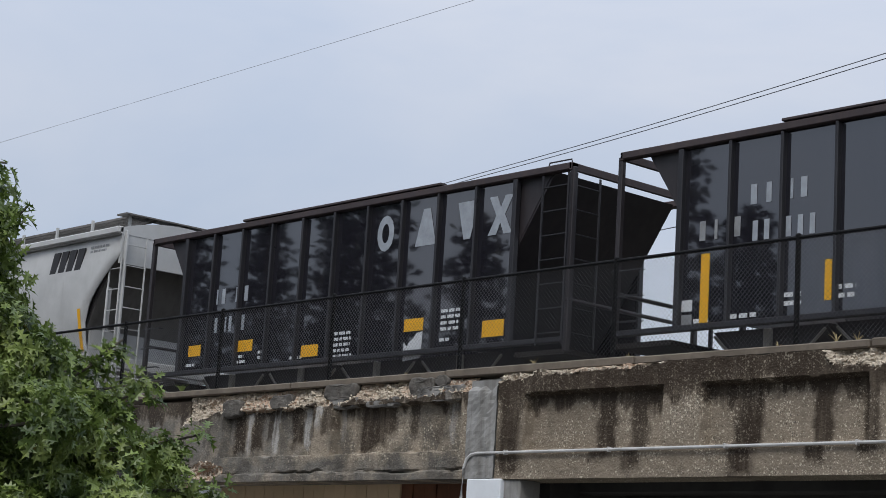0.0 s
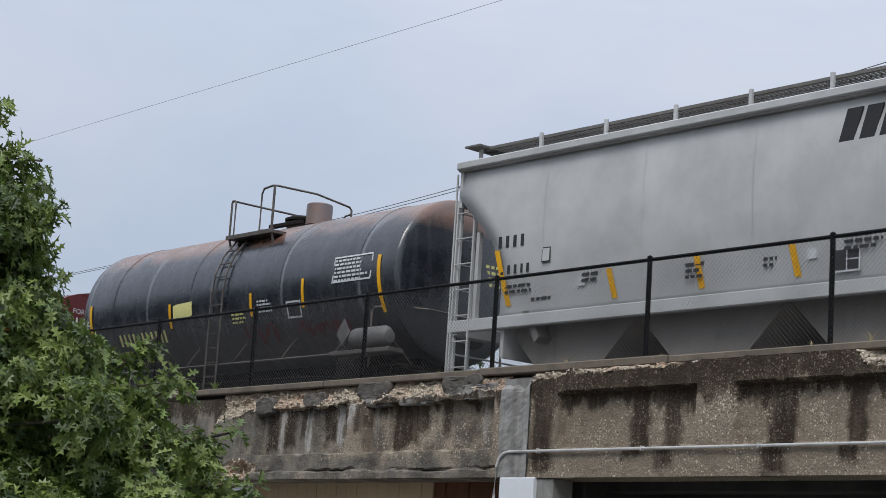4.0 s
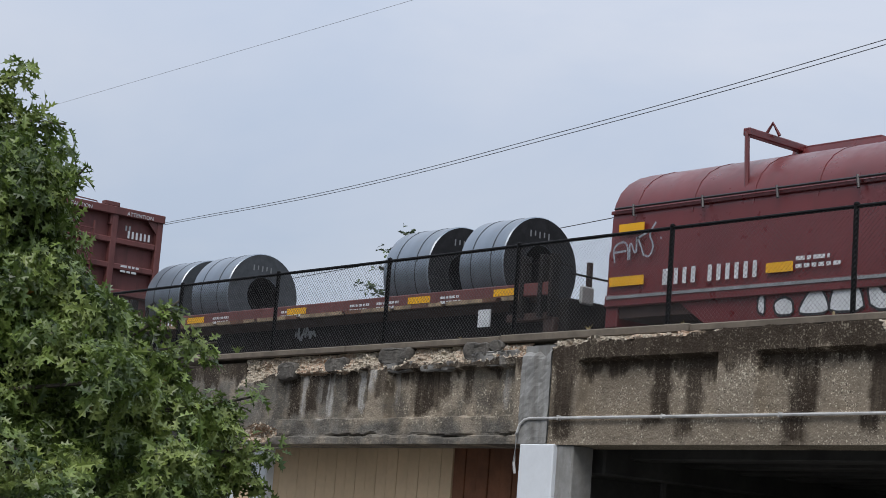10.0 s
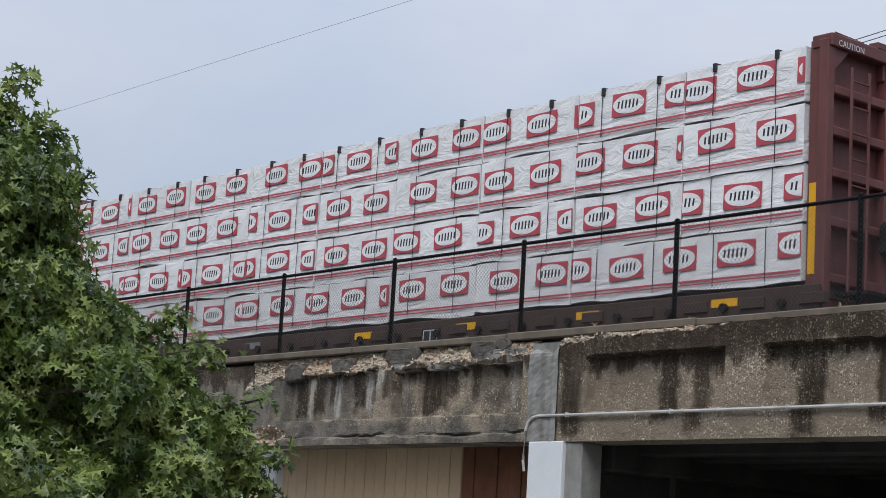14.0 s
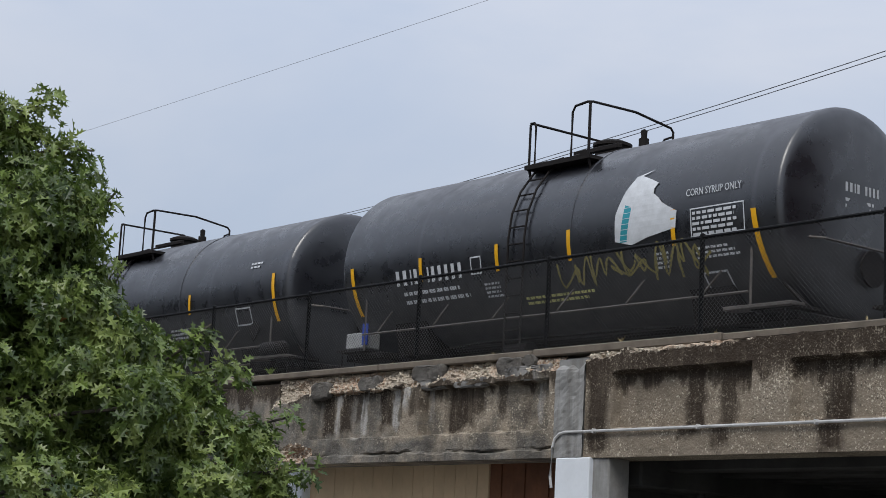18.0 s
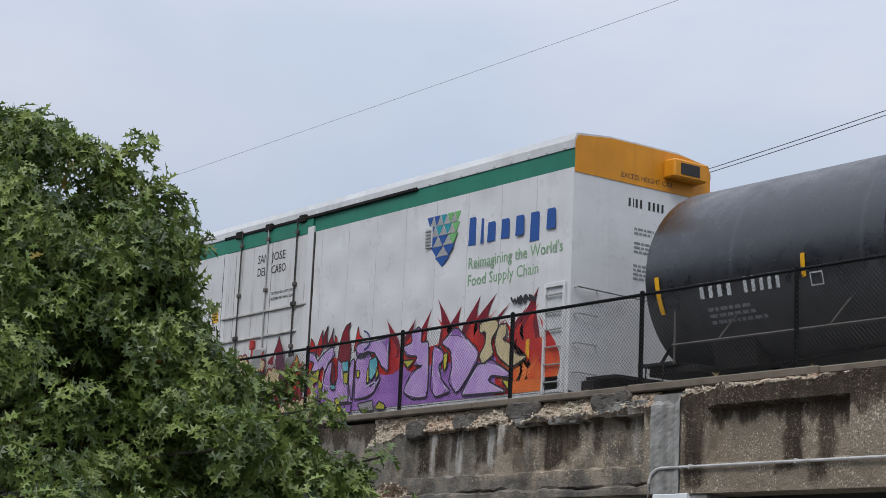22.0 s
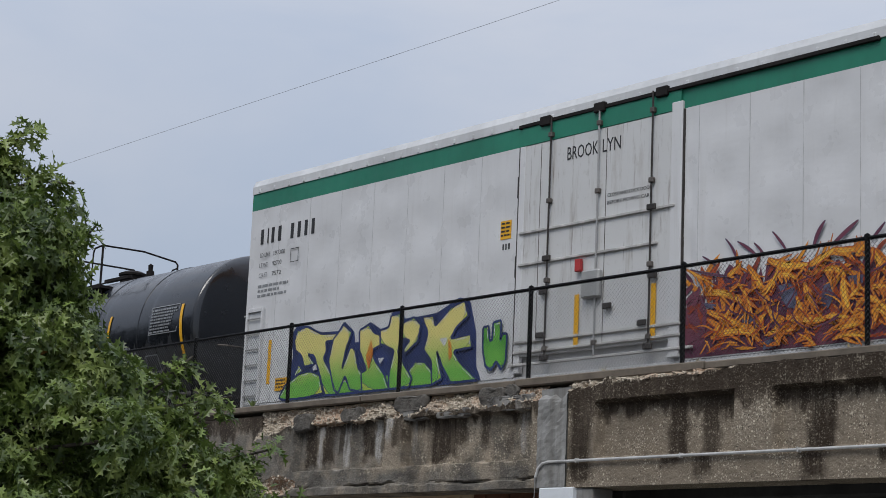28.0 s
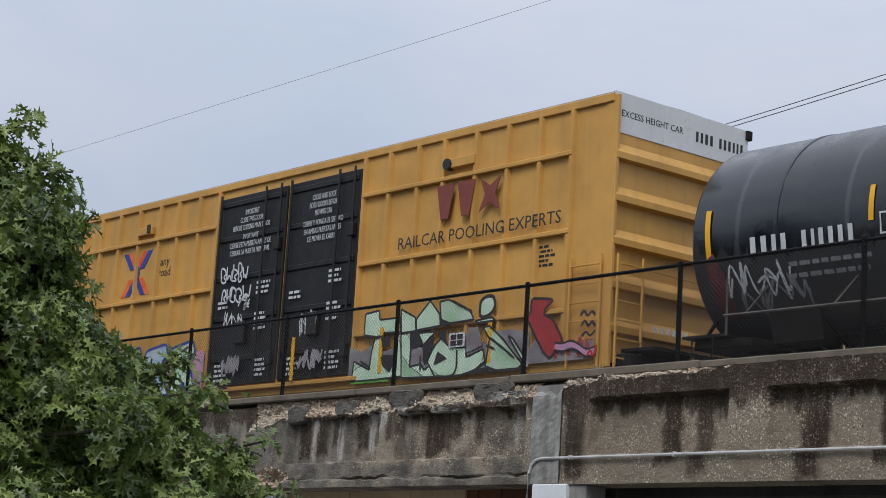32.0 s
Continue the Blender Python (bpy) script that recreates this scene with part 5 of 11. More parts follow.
            box(bm, x - 0.022, x + 0.022, y - 0.29, y + 0.29, eave + 0.405, eave + 0.425)
        for k in range(4):
            q = y - 0.28 + 0.187 * k
            box(bm, -5.35, 5.4, q - 0.012, q + 0.012, eave + 0.39, eave + 0.404)
        tagged(part("roof_walk", bm, cov_dark, ob, "dark grating of the roof walk"), kind="stuff")
        part("walk_rail", box(B(), -5.35, 5.4, y - 0.31, y - 0.292, eave + 0.40, eave + 0.45), cov_dark, ob)
        for i in range(8):
            x = -5.3 + 10.6 * i / 7
            part("walk_bracket", box(B(), x - 0.03, x + 0.03, y - 0.36, y - 0.30, eave + 0.1, eave + 0.50, 0.006), cov_grey, ob)
    for i in range(4):
        part("hatch", box(B(), -4.2 + i * 2.4, -2.6 + i * 2.4, -0.35, 0.35, eave + 0.35, eave + 0.45, 0.03), cov_grey, ob)
    for x in (-3.0, 0.0, 3.0):
        bm = B()
        prism(bm, [(x - 1.45, low - 0.15), (x + 1.45, low - 0.15), (x + 0.35, 0.55), (x - 0.35, 0.55)], -1.15, 1.15, "y")
        part("discharge_bay", bm, bay_dust, ob)
        part("gate", box(B(), x - 0.4, x + 0.4, -1.25, 1.25, 0.42, 0.56, 0.02), truck_steel, ob)
    part("jacking_pad", box(B(), 3.55, 4.05, -1.56, -1.50, 1.3, 1.72, 0.02), cov_grey, ob)

    def on_side(z):
        return -half_width(z) - 0.012
    for k, x in enumerate((2.62, 2.97, 3.31, 3.66)):
        bm = prism(B(), [(x, 3.73), (x + 0.26, 3.73), (x + 0.42, 4.24), (x + 0.16, 4.24)], on_side(3.95) - 0.004, on_side(3.95) + 0.03, "y")
        part("letter_block", bm, dark_mark, ob, "slanting dark block the size of a letter")
    bars("reporting_bars", -4.35, 2.93, 0.2, [0.6, 0.6, 0.6, 0.6], dark_mark, ob, on_side(2.9), 0.3)
    bars("reporting_bars", -4.3, 2.48, 0.2, [0.5, 0.5, 0.5, 0.4, 0.5], dark_mark, ob, on_side(2.5), 0.3)
    for x, z0, z1, lean in ((4.14, 1.96, 2.89, -0.14), (-4.2, 1.95, 2.9, -0.24), (-1.76, 1.9, 2.37, -0.1), (0.04, 1.9, 2.4, -0.07), (1.85, 1.92, 2.39, -0.08)):
        bm, last = B(), None
        for k in range(7):
            z = z0 + (z1 - z0) * k / 6
            pair = [bm.verts.new((x + lean * k / 6 + d, on_side(z), z)) for d in (0, 0.12)]
            if last:
                bm.faces.new((last[0], last[1], pair[1], pair[0]))
            last = pair
        part("reflector", bm, reflect_yellow, ob)
    plate("data_panel", 2.55, 3.0, 1.91, 2.26, white_mark, ob, on_side(2.1))
    for a, b, c, d in ((2.575, 2.76, 1.94, 2.235), (2.785, 2.975, 1.94, 2.08), (2.785, 2.975, 2.1, 2.235)):
        plate("data_field", a, b, c, d, dark_mark, ob, on_side(2.1) - 0.004)
    for x in (-2.5, 2.1):
        plate("card", x, x + 0.16, 2.15, 2.3, white_mark, ob, on_side(2.2))
    for x, z, w, n, k in ((2.75, 2.4, 0.7, 3, 1), (1.3, 2.2, 0.25, 2, 2), (-0.2, 2.25, 0.4, 3, 3), (-4.2, 2.25, 0.7, 2, 4), (-2.4, 2.3, 0.5, 2, 5), (-3.6, 2.0, 0.5, 1, 6), (4.25, 4.2, 0.85, 2, 7)):
        lines("stencil", x, z, w, n, 0.05, dark_mark if k < 7 else faint_mark, ob, on_side(z), seed=k + 20)
    plate("placard", -3.3, -3.1, 2.6, 2.85, dark_mark, ob, on_side(2.7))
    plate("placard", -3.28, -3.12, 2.62, 2.83, cov_grey, ob, on_side(2.7) - 0.004)


covered_hopper_car(46.25, 22.35)


def tank_car(xc, yc, half, r, cz, material, label, platform, details, girth=(0.0,), seams=()):
    """A tank on saddles: dished heads, jacket bands, ladder, valve platform with rails, walkway and running rails."""
    ob = car("tank_car", xc, yc, half * 2, half - 1.75, label, "tank car", 0.75, half + 0.05)
    prof = [(-half + d, r * q) for d, q in ((0.0, 0.0), (0.02, 0.5), (0.05, 0.76), (0.085, 0.9), (0.115, 0.958), (0.145, 0.985), (0.17, 0.996), (0.20, 1.0))]
    prof += [(x, r) for x in (-half * 0.55, 0, half * 0.55)]
    prof += [(-x, q) for x, q in prof[7::-1]]
    part("tank", lathe(B(), prof, 64, "x", (0, 0, cz)), material, ob, smooth=True)
    for x in seams:
        part("jacket_band", lathe(B(), [(x - 0.035, r), (x - 0.03, r + 0.012), (x + 0.03, r + 0.012), (x + 0.035, r)], 64, "x", (0, 0, cz)), material, ob, smooth=True)
    for s in (-1, 1):
        x = s * (half - 1.75)
        part("saddle", prism(B(), [(-1.1, 1.0)] + arc(0, cz, r + 0.01, 222, 318, 10) + [(1.1, 1.0)], x - 0.45, x + 0.45), truck_steel, ob)
        part("end_sill", box(B(), min(s * half, s * (half - 1.1)), max(s * half, s * (half - 1.1)), -1.35, 1.35, 0.95, 1.08, 0.02), truck_steel, ob)
        part("end_platform", box(B(), min(s * (half + 0.1), s * (half - 0.75)), max(s * (half + 0.1), s * (half - 0.75)), -1.5, -0.9, 1.1, 1.14), truck_steel, ob)
        part("end_rail", tube(B(), [(s * (half - 0.75), -1.5, 1.1), (s * (half - 0.75), -1.5, 2.1), (s * (half - 0.7), -1.48, 2.2), (s * (half - 0.2), -1.2, 2.2), (s * (half + 0.1), -0.9, 2.18), (s * (half + 0.1), 0.9, 2.18), (s * (half + 0.1), 0.95, 1.1)], 0.022, 6), lock_steel, ob)
        part("end_brace", tube(B(), [(s * (half + 0.05), -1.1, 1.1), (s * (half - 0.9), -1.25, 2.0)], 0.03, 6), truck_steel, ob)
        part("step", tube(B(), [(s * (half - 0.1), -1.5, 1.1), (s * (half - 0.1), -1.52, 0.45), (s * (half - 0.5), -1.52, 0.45), (s * (half - 0.5), -1.5, 1.1)], 0.016, 5), truck_steel, ob)
        part("hand_brake" if s > 0 else "uncoupling_lever", lathe(B(), [(s * (half + 0.02), 0), (s * (half + 0.02), 0.28), (s * (half + 0.06), 0.28), (s * (half + 0.06), 0)], 16, "x", (0, 0.3, 1.9)), truck_steel, ob)
    part("sill_plate", box(B(), -half + 0.4, half - 0.4, -0.55, 0.55, 1.06, 1.4, 0.03), truck_steel, ob)
    part("brake_cylinder", lathe(B(), [(-1.5, 0), (-1.5, 0.14), (-0.9, 0.16), (-0.85, 0)], 14, "x", (0, -0.75, 0.95)), truck_steel, ob)
    part("brake_pipe", tube(B(), [(-half + 0.6, -0.8, 0.95), (-half * 0.4, -0.85, 1.15), (half * 0.4, -0.85, 1.12), (half - 0.6, -0.8, 0.95)], 0.03, 6), truck_steel, ob)
    for s in (-1, 1):
        part("running_rail", tube(B(), [(-half + 0.75, s * 1.56, 1.38), (half - 0.75, s * 1.56, 1.38)], 0.02, 6), lock_steel, ob)
        for i in range(6):
            x = (i - 2.5) * half / 3.4
            part("rail_bracket", tube(B(), [(x - 0.25, s * 1.56, 1.38), (x + 0.1, s * 1.5, 1.75)], 0.018, 5), lock_steel, ob)
    rail_mat = lock_steel if material is tank_worn else truck_steel
    # ladder over the belly of the tank to the platform
    lx = platform
    for s in (-1, 1):
        bm = B()
        for x in (lx - 0.2, lx + 0.2):
            a = [(x, s * (r + 0.06), 0.7), (x, s * (r + 0.06), cz)] + [(x, s * (r + 0.06) * math.cos(radians(k)), cz + (r + 0.06) * math.sin(radians(k))) for k in (15, 30, 45, 60, 72)]
            tube(bm, a, 0.02, 5)
        lad = part("ladder", bm, rail_mat, ob)
        for k in range(12):
            z = 0.85 + k * 0.29
            if z <= cz:
                y = s * (r + 0.06)
            else:
                q = math.asin(min((z - cz) / (r + 0.06), 0.99))
                y = s * (r + 0.06) * math.cos(q)
            if z < cz + r * 0.97:
                part("rung", tube(B(), [(lx - 0.2, y, z), (lx + 0.2, y, z)], 0.015, 5), rail_mat, lad)
    top = cz + r
    fl, xa, xb, ya, yb = top - 0.34, lx - 0.28, lx + 1.18, -1.25, 0.72
    part("platform", box(B(), xa - 0.06, xb + 0.06, ya - 0.03, -0.42, fl - 0.02, fl + 0.04), rail_mat, ob, "steel grating platform beside the tank top")
    part("platform_edge", box(B(), xa - 0.06, xb + 0.06, ya - 0.05, ya - 0.031, fl - 0.025, fl + 0.055), rail_mat, ob)
    for x in (xa, xb):
        part("platform_bracket", tube(B(), [(x, ya, fl), (x, ya + 0.1, fl - 0.3), (x, -0.9, fl - 0.35)], 0.025, 5), rail_mat, ob)
    bm = B()
    tube(bm, [(xa, ya, fl), (xa, ya, fl + 0.76), (xa, ya + 0.06, fl + 0.8), (xa, yb - 0.3, fl + 0.8), (xa, yb - 0.22, fl + 0.74), (xa, yb - 0.22, top - 0.05)], 0.022, 6)
    tube(bm, [(xa, ya, fl + 0.79), (xa + 0.1, ya, fl + 0.79), (xa + 0.14, ya, fl + 0.72), (xa + 0.14, ya, fl)], 0.02, 6)
    part("guard_rail", bm, rail_mat, ob, "bent steel guard rail")
    bm = B()
    tube(bm, [(xb - 0.42, ya, fl), (xb - 0.42, ya, fl + 0.82), (xb - 0.36, ya, fl + 0.92), (xb - 0.06, ya, fl + 0.95), (xb, ya + 0.06, fl + 0.95), (xb, -0.2, fl + 0.97), (xb, yb - 0.06, fl + 0.86), (xb, yb, fl + 0.8), (xb, yb, top - 0.15)], 0.022, 6)
    tube(bm, [(xb, ya, fl), (xb, ya, fl + 0.93)], 0.026, 6)
    tube(bm, [(xb, yb, fl + 0.72), (xb - 0.2, yb, fl + 0.7), (xb - 0.26, yb, fl + 0.64), (xb - 0.26, yb, top - 0.15)], 0.02, 6)
    part("guard_rail", bm, rail_mat, ob, "bent steel guard rail")
    part("manway", lathe(B(), [(top - 0.1, 0), (top - 0.1, 0.3), (top + 0.16, 0.3), (top + 0.16, 0.34), (top + 0.21, 0.34), (top + 0.27, 0.2), (top + 0.29, 0)], 24, "z", (lx + 0.45, 0, 0)), truck_steel, ob)
    part("valve", lathe(B(), [(top - 0.05, 0), (top - 0.05, 0.09), (top + 0.2, 0.09), (top + 0.2, 0.05), (top + 0.34, 0.06), (top + 0.38, 0)], 12, "z", (lx + 1.2, 0, 0)), truck_steel, ob)
    part("platform_arm", box(B(), lx + 0.0, lx + 1.1, -0.5, -0.4, top - 0.02, top + 0.06, 0.01), truck_steel, ob)

    def on(z):
        return -math.sqrt(max((r + 0.012) ** 2 - (z - cz) ** 2, 0.01)) - 0.004
    details(ob, on)
    return ob


def curved_mark(ob, on, x, w, z0, z1, material, name="reflector", n=8, lean=0.0):
    """A strip laid on the belly of a tank."""
    bm, rows = B(), []
    for j in range(n + 1):
        z = z0 + (z1 - z0) * j / n
        rows.append([bm.verts.new((x + lean * j / n + d, on(z) + e, z)) for d, e in ((0, 0), (w, 0))])
    for a, b in zip(rows, rows[1:]):
        bm.faces.new((a[0], a[1], b[1], b[0]))
    return part(name, bm, material, ob)


def curved_bars(ob, on, x, z, h, widths, material, gap=0.3, name="reporting_bars"):
    at = 0.0
    for w in widths:
        if w:
            bm = B()
            q = x + at + w * h * 0.6
            bm.faces.new([bm.verts.new(c) for c in ((x + at, on(z), z), (q, on(z), z), (q, on(z + h), z + h), (x + at, on(z + h), z + h))])
            part(name[:-1], bm, material, ob)
            at += (w + gap) * h
        else:
            at += h * 0.7


def curved_lines(ob, on, x, z, w, rows, h, material, seed, pitch=1.9):
    rng, bm = random.Random(seed), B()
    for i in range(rows):
        at, full, zz = 0.0, w * rng.uniform(0.7, 1.0), z - i * h * pitch
        while at < full:
            k = min(rng.uniform(1.2, 3.5) * h, full - at)
            bm.faces.new([bm.verts.new(c) for c in ((x + at, on(zz), zz), (x + at + k, on(zz), zz), (x + at + k, on(zz + h), zz + h), (x + at, on(zz + h), zz + h))])
            at += k + h * 0.7
    return tagged(part("stencil", bm, material, ob), kind="stuff")


def curved_frame(ob, on, x0, x1, z0, z1, w, material, name="placard_holder"):
    bm = B()
    for a, b, c, d in ((x0, x1, z0, z0 + w), (x0, x1, z1 - w, z1), (x0, x0 + w, z0, z1), (x1 - w, x1, z0, z1)):
        bm.faces.new([bm.verts.new(p) for p in ((a, on(c), c), (b, on(c), c), (b, on(d), d), (a, on(d), d))])
    return part(name, bm, material, ob)
def curved_patch(ob, on, outline, material, name, label=""):
    """A flat outline (x, z) cut into strips and laid on the tank."""
    zs = [p[1] for p in outline]
    lo, hi, bm = min(zs), max(zs), B()
    n = 14
    for j in range(n):
        za, zb = lo + (hi - lo) * j / n, lo + (hi - lo) * (j + 1) / n
        ends = []
        for z in (za + 1e-4, zb - 1e-4):
            xs = sorted(a[0] + (b[0] - a[0]) * (z - a[1]) / (b[1] - a[1]) for a, b in zip(outline, outline[1:] + outline[:1]) if (a[1] - z) * (b[1] - z) < 0)
            ends.append(xs)
        for k in range(0, min(len(ends[0]), len(ends[1])) - 1, 2):
            bm.faces.new([bm.verts.new(c) for c in ((ends[0][k], on(za), za), (ends[0][k + 1], on(za), za), (ends[1][k + 1], on(zb), zb), (ends[1][k], on(zb), zb))])
    bmesh.ops.remove_doubles(bm, verts=bm.verts, dist=0.02)
    return part(name, bm, material, ob, label)


def scrawl(ob, on, x, z, w, h, material, seed, r=0.016, loops=5, name="graffiti_tag"):
    """A quick looping spray-can line that spells nothing."""
    rng = random.Random(seed)
    knots, n = [], loops * 4
    for i in range(n + 3):
        u = (i - 1) / n
        knots.append(Vector((x + w * (u + rng.uniform(-0.6, 0.6) / loops), z + h * (rng.uniform(0.55, 1.0) if i % 2 else rng.uniform(0.0, 0.5)))))
    pts = []
    for i in range(1, n + 1):
        p = knots[i - 1:i + 3]
        for k in range(5):
            u = k / 5
            c = 0.5 * (2 * p[1] + (p[2] - p[0]) * u + (2 * p[0] - 5 * p[1] + 4 * p[2] - p[3]) * u * u + (3 * p[1] - p[0] - 3 * p[2] + p[3]) * u ** 3) if len(p) == 4 else p[1]
            pts.append((c.x, c.y))
    bm, last = B(), None
    for k, (xa, za) in enumerate(pts):
        (x0_, z0_), (x1_, z1_) = pts[max(k - 1, 0)], pts[min(k + 1, len(pts) - 1)]
        d = Vector((x1_ - x0_, z1_ - z0_))
        q = Vector((-d.y, d.x)).normalized() * r * (0.7 + 0.5 * math.sin(k * 0.9) ** 2)
        pair = [bm.verts.new((xa + q.x * e, on(za + q.y * e) - 0.003 - 0.0001 * (k % 7), za + q.y * e)) for e in (-1, 1)]
        if last:
            bm.faces.new((last[0], pair[0], pair[1], last[1]))
        last = pair
    return part(name, bm, material, ob)


def side_bands(ob, on, half, zr, mids):
    for x, z0, z1, k in ((-half + 0.45, zr[0], zr[1], -0.05), (half - 0.55, zr[2], zr[3], -0.1)):
        curved_mark(ob, on, x, 0.1, z0, z1, reflect_yellow, lean=k)
    for x, z0, z1 in mids:
        curved_mark(ob, on, x, 0.085, z0, z1, reflect_yellow, n=4)


def details_worn(ob, on):
    side_bands(ob, on, 5.55, (2.05, 2.95, 2.1, 3.15), ((-1.95, 2.25, 2.75), (0.95, 2.3, 2.75), (2.65, 2.35, 2.9)))
    curved_bars(ob, on, -4.0, 2.0, 0.24, [0.55, 0.55, 0.5, 0.55, 0, 0.55, 0.55, 0.55, 0.55, 0.4, 0.55], lemon, 0.2)
    curved_patch(ob, on, [(-1.78, 2.42), (-1.08, 2.45), (-1.08, 2.75), (-1.78, 2.72)], lemon, "placard")
    curved_frame(ob, on, 3.6, 4.75, 2.72, 3.22, 0.03, white_mark, "data_table")
    curved_lines(ob, on, 3.66, 3.12, 1.05, 6, 0.04, white_mark, 31)
    curved_frame(ob, on, 2.15, 2.6, 2.18, 2.5, 0.035, white_mark)
    curved_lines(ob, on, 1.2, 2.55, 0.5, 4, 0.035, white_mark, 32)
    curved_lines(ob, on, -4.0, 1.85, 1.4, 3, 0.05, lemon, 33)
    curved_lines(ob, on, 0.3, 2.35, 0.5, 3, 0.04, lemon, 34)
    scrawl(ob, on, 0.6, 1.75, 1.2, 0.4, faint_red, 5, 0.02, 6)
    scrawl(ob, on, 2.4, 1.75, 1.6, 0.4, faint_red, 6, 0.022, 7)
    bm = lathe(B(), [(4.35, 0), (4.38, 0.12), (4.5, 0.2), (5.3, 0.2), (5.42, 0.12), (5.45, 0)], 20, "x", (0, -1.55, 1.62))
    part("air_reservoir", bm, reservoir_grey, ob, "dented grey air reservoir", smooth=True)
    part("side_step", box(B(), 3.9, 5.6, -1.72, -1.35, 1.32, 1.4, 0.01), lock_steel, ob)
    part("placard_diamond", prism(B(), [(3.95, 1.75), (4.15, 2.0), (4.35, 1.75), (4.15, 1.5)], -1.62, -1.6, "y"), reservoir_grey, ob)
    part("card_holder", box(B(), -4.5, -4.15, -1.55, -1.5, 1.6, 1.9, 0.01), galv, ob)
    part("card_stem", tube(B(), [(-4.3, -1.52, 1.1), (-4.3, -1.5, 1.65)], 0.03, 6), galv, ob)
    lines("end_stencil", 0.2, 3.2, 0.9, 4, 0.06, lemon, ob, 0.25, end=5.53, seed=4)
    bm = lathe(B(), [(4.4, 0), (4.4, 0.27), (4.82, 0.27), (4.84, 0.25), (4.84, 0)], 24, "z", (0.95, 0, 0))
    part("manway_housing", bm, tank_worn, ob, "round rusted valve housing", smooth=True)


def details_patched(ob, on):
    side_bands(ob, on, 5.4, (1.75, 2.62, 1.6, 2.58), ((-2.98, 2.2, 2.62), (-0.93, 2.2, 2.65), (0.84, 2.2, 2.7), (3.15, 2.2, 2.75)))
    curved_bars(ob, on, -3.65, 2.18, 0.26, [0.6, 0.65, 0.25, 0.6, 0, 0.3, 0.55, 0.55, 0.55, 0.55, 0.55], white_mark, 0.15)
    curved_lines(ob, on, -3.5, 2.0, 1.9, 2, 0.06, white_mark, 41, 2.4)
    curved_frame(ob, on, -1.58, -1.3, 2.2, 2.5, 0.025, white_mark)
    curved_patch(ob, on, [(1.95, 2.35), (2.3, 2.3), (2.9, 2.45), (3.25, 2.45), (3.28, 2.75), (3.0, 2.85), (2.85, 3.0), (2.75, 3.0), (2.72, 3.2), (2.85, 3.28), (2.6, 3.3), (2.62, 3.5), (2.42, 3.38), (2.3, 3.48), (2.1, 3.2), (1.95, 2.8)], white_mark, "painted_patch", "pale chalky painted patch")
    curved_patch(ob, on, [(2.05, 2.36), (2.2, 2.36), (2.3, 2.9), (2.15, 2.95)], teal_mark, "painted_smear")
    bm_words = ("CORN SYRUP ONLY", 3.45, 2.92, 0.16)
    words("cargo_words", bm_words[0], bm_words[1], bm_words[2], bm_words[3], white_mark, ob, on(2.98) - 0.015, width=1.1)
    curved_frame(ob, on, 3.55, 4.62, 2.28, 2.72, 0.02, white_mark, "data_table")
    curved_lines(ob, on, 3.6, 2.62, 1.0, 5, 0.045, white_mark, 42, 1.8)
    curved_lines(ob, on, 3.6, 2.1, 0.9, 3, 0.035, white_mark, 43)
    curved_frame(ob, on, 3.6, 4.1, 1.45, 1.78, 0.03, white_mark)
    curved_lines(ob, on, 2.75, 2.1, 0.35, 4, 0.035, white_mark, 44)
    curved_lines(ob, on, -1.3, 2.0, 0.5, 4, 0.035, white_mark, 45)
    curved_lines(ob, on, -0.4, 1.7, 1.7, 2, 0.04, lemon, 46)
    olive = plain("olive_spray_paint", (0.28, 0.24, 0.08), 0.6, 0, 0.2, 3.0)
    scrawl(ob, on, 0.7, 1.75, 1.5, 0.5, olive, 8, 0.02, 5)
    scrawl(ob, on, 2.2, 1.72, 1.6, 0.6, olive, 9, 0.022, 5)
    part("side_step", box(B(), 4.2, 5.5, -1.6, -1.3, 1.12, 1.18, 0.01), lock_steel, ob)
    part("blue_tag", box(B(), -4.75, -4.6, -1.5, -1.46, 1.2, 1.6, 0.01), blue_paint, ob)
    part("valve_box", box(B(), -5.3, -4.7, -1.45, -1.1, 1.15, 1.45, 0.02), galv, ob)
    bars("end_bars", 0, 3.0, 0.14, [0.6, 0.6, 0.3, 0.6, 0, 0.5, 0.5, 0.5, 0.5], white_mark, ob, -0.3, 0.15, end=5.39)
    lines("end_stencil", 0, 2.85, 0.9, 2, 0.05, white_mark, ob, -0.3, end=5.39, seed=3)


